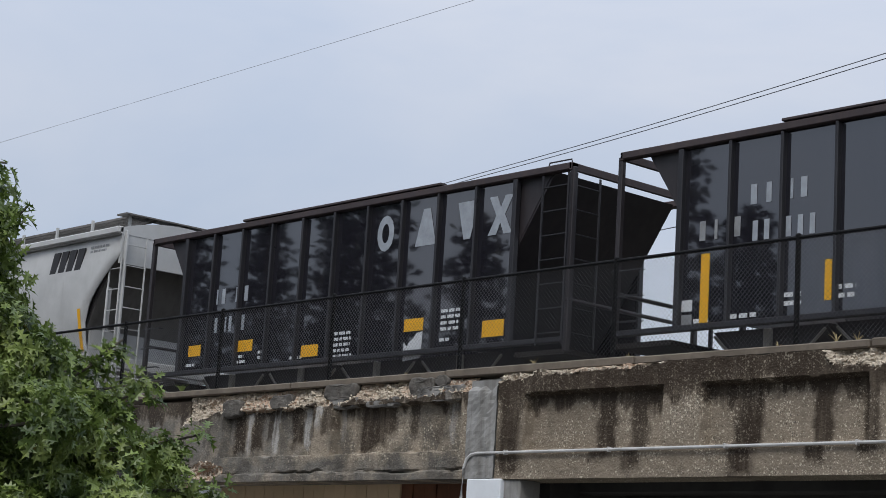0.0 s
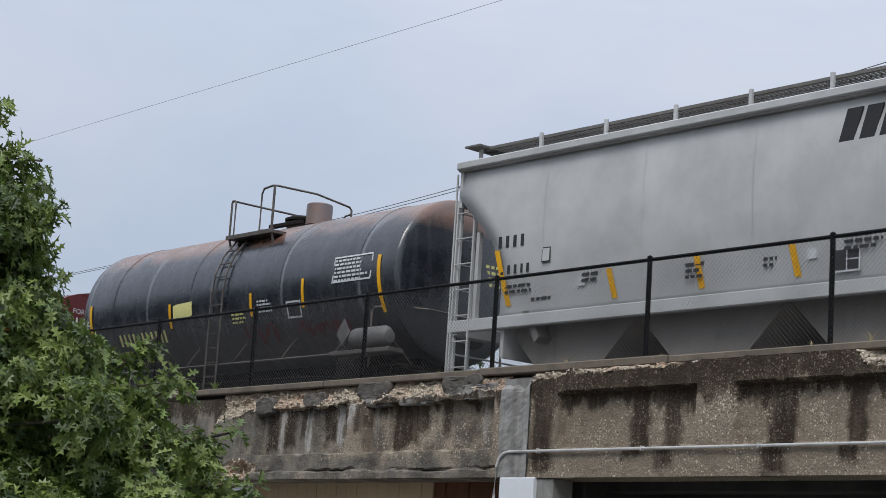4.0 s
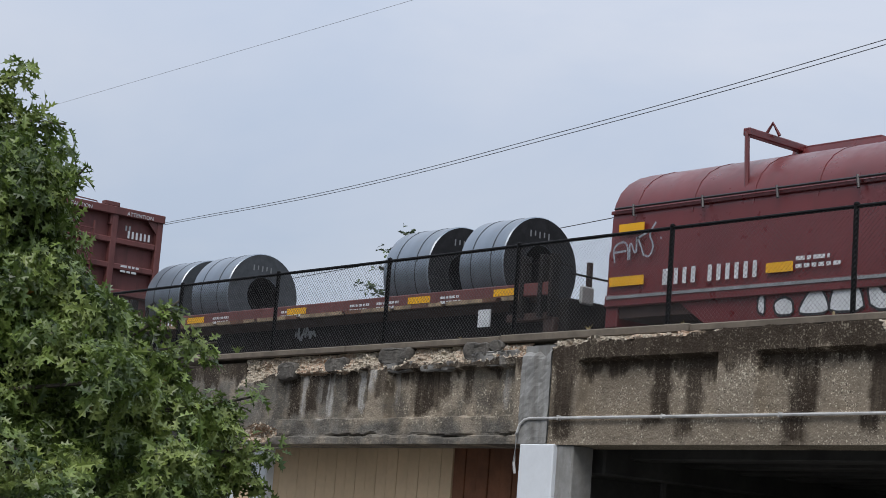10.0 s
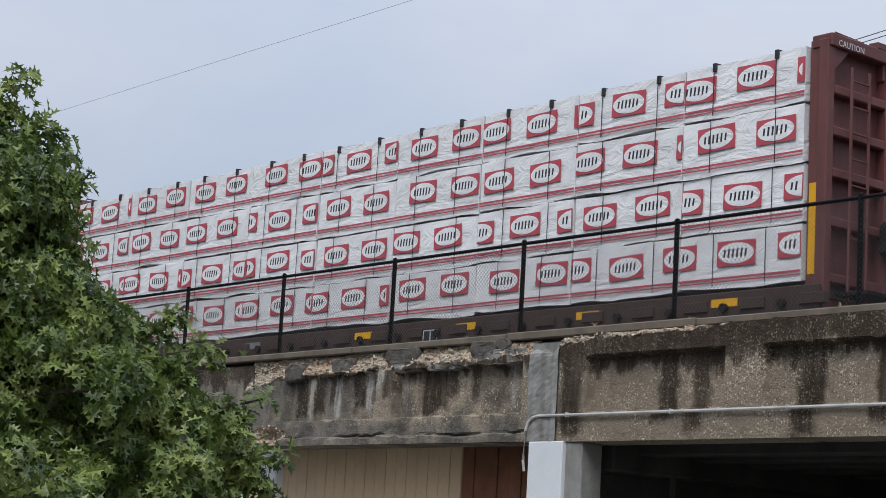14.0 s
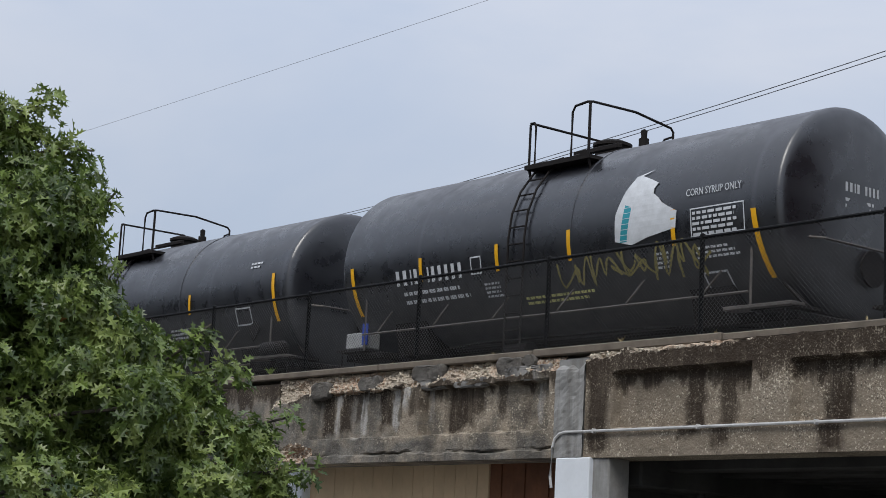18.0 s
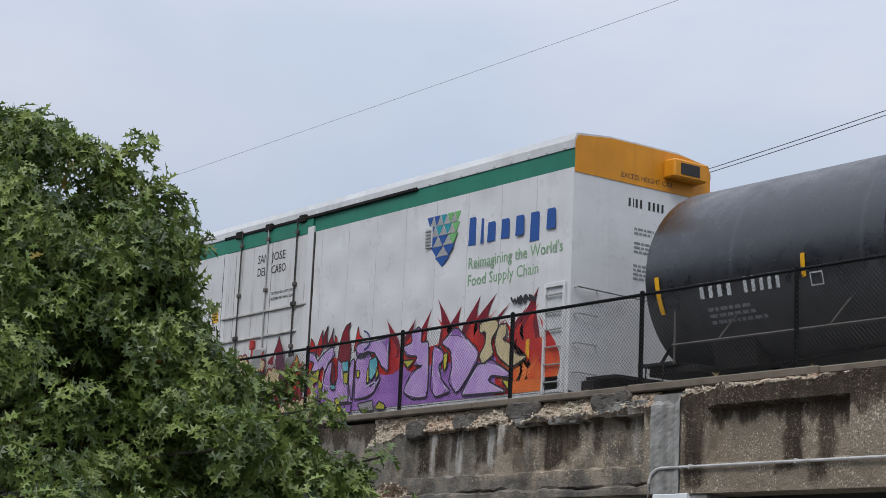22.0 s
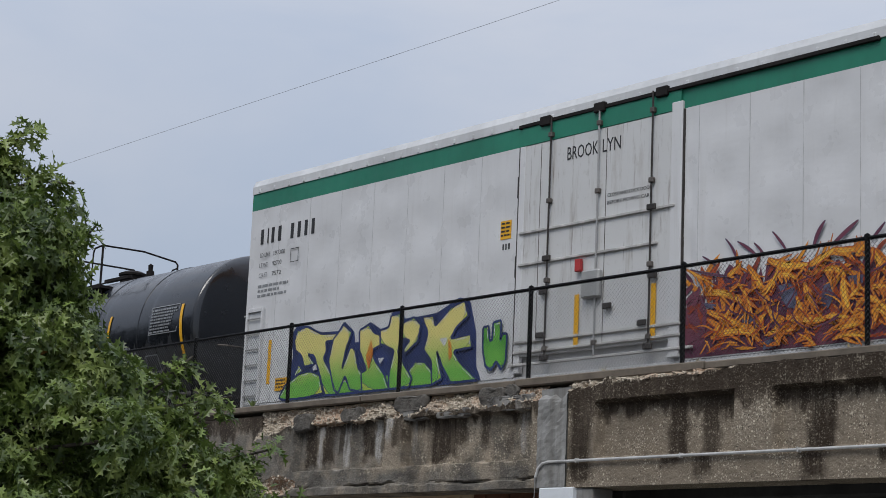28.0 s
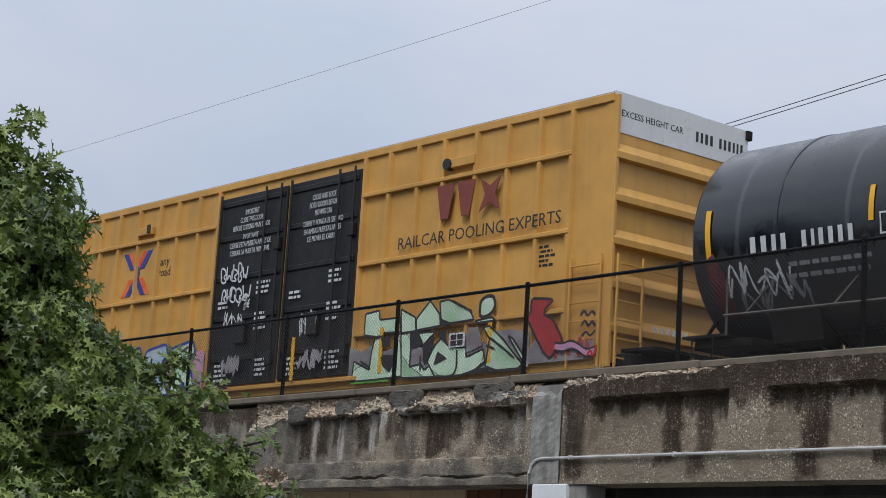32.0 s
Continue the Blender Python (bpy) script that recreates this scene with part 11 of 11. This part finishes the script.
            if k % 3 == 1:
                turns = [(x, zt + h), (x + 0.03 + j(), zt + 0.04), (x + w * 0.5, zt + h * 0.6 + j(), ), (x + w, zt + 0.02 + j()), (x + w + 0.03, zt + h + j())]
            else:
                turns = [(x + j(), zt + h * 0.2), (x + j(), zt + h), (x + w * 0.6, zt + h + j()), (x + w, zt + h * 0.6 + j()), (x + w * 0.5 + j(), zt + h * 0.45), (x + w + j(), zt + h * 0.15), (x + w * 0.4, zt + j()), (x, zt + h * 0.25)]
            spray_line(ob, -W - 0.155, white_mark, 0.02, turns)
            x += w + shaky.uniform(-0.02, 0.03)
    for dz in (0.0, 0.07, 0.15):
        spray_line(ob, -W - 0.157, white_mark, 0.016, [(-1.3, 2.5 + dz), (-1.1, 2.75 - dz), (-0.98, 2.58), (-1.14, 2.5 - dz), (-0.92, 2.46 + dz)])
    scrawl(ob, lambda z: -W - 0.155, -1.75, 2.1, 0.6, 0.34, white_mark, 14, 0.012, 5)
    scrawl(ob, lambda z: -W - 0.155, 0.75, 1.75, 0.55, 0.5, white_mark, 15, 0.012, 6)
    scrawl(ob, lambda z: -W - 0.155, -1.7, 1.15, 0.6, 0.4, grey_spray, 16, 0.03, 5)
    scrawl(ob, lambda z: -W - 0.155, 0.8, 1.1, 0.8, 0.4, grey_spray, 17, 0.03, 5)
    for x in (3.15, 6.0, 0.6):
        plate("reflector", x, x + 0.1, 0.95, 1.75, reflect_yellow, ob, f - 0.1 if x > 2 else f - 0.16)
    plate("placard", 5.07, 5.47, 1.26, 1.5, white_mark, ob, f - 0.128)
    for u in (0.12, 0.54):
        for w in (0.12, 0.54):
            px_, pz_ = 5.07 + 0.40 * u, 1.26 + 0.24 * w
            plate("placard_field", px_, px_ + 0.136, pz_, pz_ + 0.082, dark_mark, ob, f - 0.134)
    lines("stencil", 6.9, 2.75, 0.5, 5, 0.04, dark_mark, ob, f, seed=3)
    e = half + 0.014
    words("end_notice", "EXCESS HEIGHT CAR", 0, 4.72, 0.15, dark_mark, ob, -1.42, end=e)
    bars("end_bars", 0, 4.66, 0.17, [0.5, 0.5, 0.55, 0.55, 0, 0.5, 0.5, 0.5, 0.4, 0.4, 0.5], dark_mark, ob, 0.3, 0.15, end=e)
    scrawl_end = B()
    for k in range(6):
        box(scrawl_end, half + 0.09, half + 0.096, -0.6 + k * 0.14, -0.52 + k * 0.14, 1.3 + 0.04 * (k % 2), 1.5)
    part("graffiti_shape", scrawl_end, white_mark, ob)


box_car(-121.6, 21.38, 8.6)

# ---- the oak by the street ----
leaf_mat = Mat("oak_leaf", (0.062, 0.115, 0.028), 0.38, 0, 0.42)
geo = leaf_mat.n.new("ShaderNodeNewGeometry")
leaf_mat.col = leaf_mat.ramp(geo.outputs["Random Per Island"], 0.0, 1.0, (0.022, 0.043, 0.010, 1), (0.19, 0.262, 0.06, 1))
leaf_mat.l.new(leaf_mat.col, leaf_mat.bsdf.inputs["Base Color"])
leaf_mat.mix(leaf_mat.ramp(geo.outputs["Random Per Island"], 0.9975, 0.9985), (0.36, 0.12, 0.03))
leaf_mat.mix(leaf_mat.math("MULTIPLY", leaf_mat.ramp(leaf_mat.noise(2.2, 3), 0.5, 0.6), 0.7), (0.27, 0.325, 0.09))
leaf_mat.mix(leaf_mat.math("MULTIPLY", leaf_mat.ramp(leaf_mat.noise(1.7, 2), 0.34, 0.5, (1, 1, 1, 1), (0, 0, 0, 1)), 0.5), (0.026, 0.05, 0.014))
thin = leaf_mat.n.new("ShaderNodeBsdfTranslucent")
thin.inputs[0].default_value = (0.15, 0.23, 0.05, 1)
both = leaf_mat.n.new("ShaderNodeMixShader")
both.inputs[0].default_value = 0.2
leaf_mat.l.new(leaf_mat.bsdf.outputs[0], both.inputs[1])
leaf_mat.l.new(thin.outputs[0], both.inputs[2])
leaf_mat.l.new(both.outputs[0], leaf_mat.n["Material Output"].inputs[0])

# a deeply lobed leaf: half of its edge in (across, along)
HALF_LEAF = [(0.03, 0.16), (0.19, 0.18), (0.06, 0.33), (0.09, 0.40), (0.38, 0.47), (0.09, 0.58), (0.08, 0.66), (0.25, 0.80), (0.06, 0.82)]
LOBES = [(0, 0)] + HALF_LEAF + [(0.0, 1.05)] + [(-a, b) for a, b in HALF_LEAF[::-1]]
TUFT = [(0, 0), (0.09, 0.3), (0.34, 0.48), (0.14, 0.55), (0.27, 0.82), (0.0, 1.05), (-0.27, 0.82), (-0.14, 0.55), (-0.34, 0.48), (-0.09, 0.3)]


def leaves(spots, name, size, parent, material, shape=TUFT):
    """Joins leaves, each folded a little along its rib and drooping to its tip, at (place, out direction, facing)."""
    rg = np.random.RandomState(5)
    n = len(spots)
    P = np.array([s[0] for s in spots])
    A = np.array([s[1] for s in spots])
    A /= np.linalg.norm(A, axis=1)[:, None] + 1e-9
    up = np.array([s[2] if len(s) > 2 else (0, 0, 1) for s in spots]) + rg.normal(size=(n, 3)) * (0.55 if len(spots[0]) > 2 else 0.55)
    X = np.cross(A, up)
    X /= np.linalg.norm(X, axis=1)[:, None] + 1e-9
    N = np.cross(X, A)
    S = size * rg.uniform(0.7, 1.25, n)
    L = np.array(shape)
    k = len(L)
    fold = np.abs(L[:, 0]) * 0.35 - 0.25 * L[:, 1] ** 2
    V = P[:, None] + S[:, None, None] * (X[:, None] * L[None, :, :1] + A[:, None] * L[None, :, 1:] + N[:, None] * fold[None, :, None])
    centre = P + S[:, None] * (A * 0.5 - N * 0.07)
    V = np.concatenate([V, centre[:, None]], 1).reshape(-1, 3)
    base = np.array([(i, (i + 1) % k, k) for i in range(k)])
    F = (base[None] + (np.arange(n) * (k + 1))[:, None, None]).reshape(-1, 3)
    me = bpy.data.meshes.new(name)
    me.from_pydata(V.tolist(), [], F.tolist())
    return part(name, me, material, parent)


def whorl(spots, rg, p, axis, count):
    """A rosette of leaves at the end of a twig: they spread about the axis and hang a little."""
    side = axis.orthogonal().normalized()
    other = axis.cross(side)
    turn = rg.uniform(0, 6.28)
    for i in range(count):
        a = turn + i * 2.39996
        tilt = rg.uniform(-0.5, 0.9)
        d = (side * math.cos(a) + other * math.sin(a)) * math.cos(tilt) + axis * math.sin(tilt) + Vector((0, 0, -0.45))
        spots.append((tuple(p + d * 0.02), tuple(d), tuple(axis + Vector((0, 0, 0.35)))))


def oak(at, profile, label):
    rg = random.Random(8)
    ob = thing("oak_tree", Matrix.Identity(4), label, "tree")
    at = Vector(at)
    trunk = B()
    pts = [(0, 0.15), (0.5, 0.12), (1.6, 0.095), (2.8, 0.07), (3.9, 0.045), (4.9, 0.016)]
    rings = []
    for h, r in pts:
        c = at + Vector((0.05 * math.sin(h * 1.1), 0.04 * math.cos(h * 0.9), h))
        rings.append([trunk.verts.new(c + Vector((r * math.cos(k * math.tau / 10), r * math.sin(k * math.tau / 10), 0))) for k in range(10)])
    for a, b in zip(rings, rings[1:]):
        for k in range(10):
            trunk.faces.new((a[k], a[(k + 1) % 10], b[(k + 1) % 10], b[k]))
    part("trunk", trunk, bark, ob)
    spots = []

    def radius(z):
        for (z0, r0), (z1, r1) in zip(profile, profile[1:]):
            if z0 <= z <= z1:
                return r0 + (r1 - r0) * (z - z0) / (z1 - z0)
        return 0.05

    def bough(tip, out, size, tufts):
        """A flattened clump: tufts on its upper and outer shell, bare below."""
        for _ in range(tufts):
            d = Vector((rg.gauss(0, 1), rg.gauss(0, 1), rg.gauss(0, 1))).normalized()
            d = (d + out * 0.45 + Vector((0, 0, 0.3))).normalized()
            p = tip + Vector((d.x, d.y, d.z * 0.65)) * size * rg.uniform(0.45, 1.25)
            axis = (d + out * 0.4 + Vector((0, 0, 0.35)) + Vector((rg.gauss(0, 0.25), rg.gauss(0, 0.25), rg.gauss(0, 0.2)))).normalized()
            whorl(spots, rg, p, axis, rg.randint(6, 10))

    street = Vector((0.924, -0.382, 0))
    count = 430
    for i in range(count):
        u = (i + 0.5) / count
        z = 0.95 + 4.1 * u ** 0.92
        ang = i * 2.39996 + rg.uniform(-0.4, 0.4)
        out = Vector((math.cos(ang), math.sin(ang), 0))
        size = rg.uniform(0.16, 0.36) * (1 - 0.3 * smooth(4.2, 5.0, z))
        R = max(radius(z + 0.12) * rg.uniform(0.78, 1.0) - size - 0.08, 0.08)
        tip = at + out * R + Vector((0, 0, z))
        start = at + Vector((0, 0, max(z - 0.25 - R * 0.35, 0.7)))
        mid = start.lerp(tip, 0.5) + Vector((rg.gauss(0, 0.05), rg.gauss(0, 0.05), -0.05))
        gap = noise.noise(tip * 0.95)
        hollow = smooth(0.35, 0.75, out.dot(street)) * smooth(3.7, 3.0, z)
        if gap < -0.17 - 0.3 * smooth(3.0, 2.4, z) + 0.5 * hollow:
            continue
        if i % 3 == 0:
            limb = B()
            tube(limb, [start, start.lerp(mid, 0.5), mid, mid.lerp(tip, 0.6) + Vector((0, 0, 0.04)), tip], 0.009 + 0.003 * R, 5)
            part("limb", limb, bark, ob)
        bough(tip, out, size * 1.08, int((6 + 54 * size) * (1 - 0.38 * smooth(3.0, 3.9, z))))
        # shaded leaves further in
        if R > 0.6:
            bough(start.lerp(tip, rg.uniform(0.35, 0.8)), out, 0.3, 8)
    # boughs of the full side, tier on tier
    for i in range(185):
        z = 1.15 + 2.85 * ((i * 0.618) % 1.0)
        ang = 0.907 + rg.gauss(0, 0.5)
        out = Vector((math.cos(ang), math.sin(ang), 0))
        size = rg.uniform(0.2, 0.34)
        tip = at + out * (radius(z + 0.1) * rg.uniform(0.6, 0.99) - size - 0.05) + Vector((0, 0, z))
        bough(tip, out, size, int(5 + 44 * size))
        if i % 4 == 0:
            part("limb", tube(B(), [at + Vector((0, 0, z - 0.35)), at.lerp(tip, 0.5) + Vector((0, 0, z * 0.5 - 0.1)), tip], 0.014, 5), bark, ob)
    # sprigs that reach out past the crown: (sideways, height) of foot and tip, seen from the street
    right, back = Vector((0.616, 0.788, 0)), Vector((-0.788, 0.616, 0))
    for (a, za), (b, zb), n in (((0.15, 4.9), (0.2, 5.22), 5), ((0.75, 4.75), (0.98, 4.98), 5), ((1.9, 3.0), (2.28, 3.28), 6), ((2.1, 2.8), (2.52, 3.02), 7), ((2.3, 2.55), (2.82, 2.68), 7), ((2.5, 2.25), (3.06, 2.34), 8), ((2.4, 2.0), (3.0, 2.12), 7), ((1.4, 4.1), (1.55, 4.3), 4), ((2.05, 3.12), (2.32, 3.36), 6), ((2.25, 3.0), (2.62, 3.08), 7), ((2.55, 2.6), (2.95, 2.72), 8), ((2.7, 2.3), (3.16, 2.36), 8), ((2.75, 2.2), (3.1, 2.06), 7), ((1.1, 4.6), (1.36, 4.6), 5), ((0.85, 4.9), (1.06, 5.02), 4)):
        foot, tip = at + right * a + Vector((0, 0, za)), at + right * b + Vector((0, 0, zb))
        part("limb", tube(B(), [foot.lerp(at + Vector((0, 0, za - 0.3)), 0.3), foot, tip], 0.009, 5), bark, ob)
        for k in range(n):
            p = foot.lerp(tip, (k + 0.6) / n) + Vector((rg.gauss(0, 0.05), rg.gauss(0, 0.05), rg.gauss(0, 0.045)))
            whorl(spots, rg, p, (tip - foot + Vector((0, 0, 0.4)) + back * rg.uniform(-0.6, 0.2)).normalized(), 8)
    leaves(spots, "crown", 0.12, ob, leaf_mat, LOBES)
    return ob


oak((-12.95, 5.35, 0), [(0.9, 1.6), (1.5, 2.8), (2.1, 3.02), (2.4, 3.04), (2.7, 2.86), (2.95, 2.62), (3.2, 2.22), (3.45, 1.9), (3.85, 1.74), (4.27, 1.68), (4.5, 1.5), (4.75, 1.26), (4.9, 1.12), (5.02, 0.78), (5.15, 0.42), (5.36, 0.2)], "young oak with lobed green leaves at the street edge")

# ---- the pine beyond the viaduct ----
pine_mat = plain("pine_needles", (0.12, 0.165, 0.09), 0.7, 0, 0.4, 2.0)


def far_tree(at, height, spread, seed, label):
    rg = random.Random(seed)
    ob = thing("pine_tree", Matrix.Identity(4), label, "tree")
    at = Vector(at)
    part("trunk", tube(B(), [at, at + Vector((0.1, 0, height * 0.5)), at + Vector((0, 0, height))], 0.16, 7), bark, ob)
    spots = []
    for i in range(46):
        z = height * (0.35 + 0.63 * i / 46)
        ang = i * 2.4
        R = spread * (1.1 - 0.7 * (i / 46) ** 3) * rg.uniform(0.45, 1.1)
        tip = at + Vector((R * math.cos(ang), R * math.sin(ang), z + R * 0.3))
        root = at + Vector((0, 0, z))
        if i % 2 == 0:
            part("limb", tube(B(), [root, root.lerp(tip, 0.5), tip], 0.04, 5), bark, ob)
        for k in range(int(10 + R * 8)):
            u = rg.uniform(0.3, 1.0)
            p = root.lerp(tip, u) + Vector((rg.gauss(0, 0.22), rg.gauss(0, 0.22), rg.gauss(0.05, 0.12)))
            for _ in range(3):
                spots.append((tuple(p), (rg.gauss(0, 1), rg.gauss(0, 1), rg.gauss(0.5, 0.6))))
    leaves(spots, "crown", 0.22, ob, pine_mat)


far_tree((-56.4, 46, 0), 14.6, 2.7, 3, "pine with tufted branches beyond the railway")
far_tree((-53.0, 46, 0), 13.5, 1.5, 4, "slender pine beyond the railway")


# ---- dark trees across the street that the glossy cars mirror, and an unseen row added beyond the line ----
conifer_mat = plain("dark_conifer_needles", (0.022, 0.036, 0.020), 0.8, 0, 0.4, 1.0)


def conifer(height, spread, seed):
    """A dense conifer with drooping tiers of short sprays."""
    rg = random.Random(seed)
    ob = thing("conifer", Matrix.Identity(4), "tall dark conifer out of view, there for the cars to mirror", "tree", "trees behind the street")
    part("trunk", tube(B(), [(0, 0, 0), (0.05, 0, height * 0.5), (0, 0, height)], 0.18, 7), bark, ob)
    V, F = [], []
    for i in range(95):
        u = i / 95
        z, ang = height * (0.12 + 0.88 * u), i * 2.4
        R = spread * (1.02 - u) ** 0.8 * rg.uniform(0.6, 1.15) + 0.12
        for k in range(int(10 + R * 24)):
            q = rg.uniform(0.1, 1.0)
            c = Vector((R * q * math.cos(ang), R * q * math.sin(ang), z - R * q * 0.25)) + Vector((rg.gauss(0, 0.22), rg.gauss(0, 0.22), rg.gauss(0, 0.15)))
            d = Vector((rg.gauss(math.cos(ang), 0.5), rg.gauss(math.sin(ang), 0.5), rg.gauss(0, 0.5))).normalized() * rg.uniform(0.25, 0.5)
            e = d.cross(Vector((rg.gauss(0, 1), rg.gauss(0, 1), rg.gauss(0, 1)))).normalized() * 0.14
            n = len(V)
            V += [tuple(c), tuple(c + d * 0.5 + e), tuple(c + d), tuple(c + d * 0.5 - e)]
            F.append((n, n + 1, n + 2, n + 3))
    me = bpy.data.meshes.new("crown")
    me.from_pydata(V, [], F)
    part("crown", me, conifer_mat, ob)
    return ob


conifers = [conifer(18.5, 3.6, 30), conifer(20.5, 3.0, 31), conifer(17.0, 3.9, 32)]
# second row, beyond the line: unseen, added to darken what the cars mirror
spots = [(-12 - k * 5.4 + 1.8 * math.sin(k * 2.1), -9.5 - 2.0 * math.cos(k * 1.7)) for k in range(23)] + [(6 + k * 5.5, 36 + 3 * math.sin(k * 1.3)) for k in range(16)]
for k, (x, y) in enumerate(spots):
    m = pose(x, y, 0, 0, 0, k * 77)
    if k < 3:
        conifers[k].matrix_basis = m
    else:
        c = copy_thing(conifers[k % 3], m)
        c.scale = (1.15, 1.15, 0.92 + 0.3 * abs(math.sin(k * 1.9)))


# ---- the train rolls by, gathering speed ----
def rolled(t):
    u = (t - 16) / 16
    return 5.5596 * (t - 16) + 3.728 * u * u + 0.3056 * u ** 3


def motions():
    for ob, x, y in CARS:
        walk(ob, [(t, pose(x + rolled(t), y, RAIL)) for t in range(33)])
    for ob, m in CARGO:
        walk(ob, [(t, Matrix.Translation((rolled(t), 0, 0)) @ m) for t in range(33)])
    for w, dx in WHEELS:
        walk(w, [(k / 10, pose(dx, 0, 0.455, 0, math.degrees(rolled(k / 10) / 0.455) % 360, 0)) for k in range(321)])


motions()
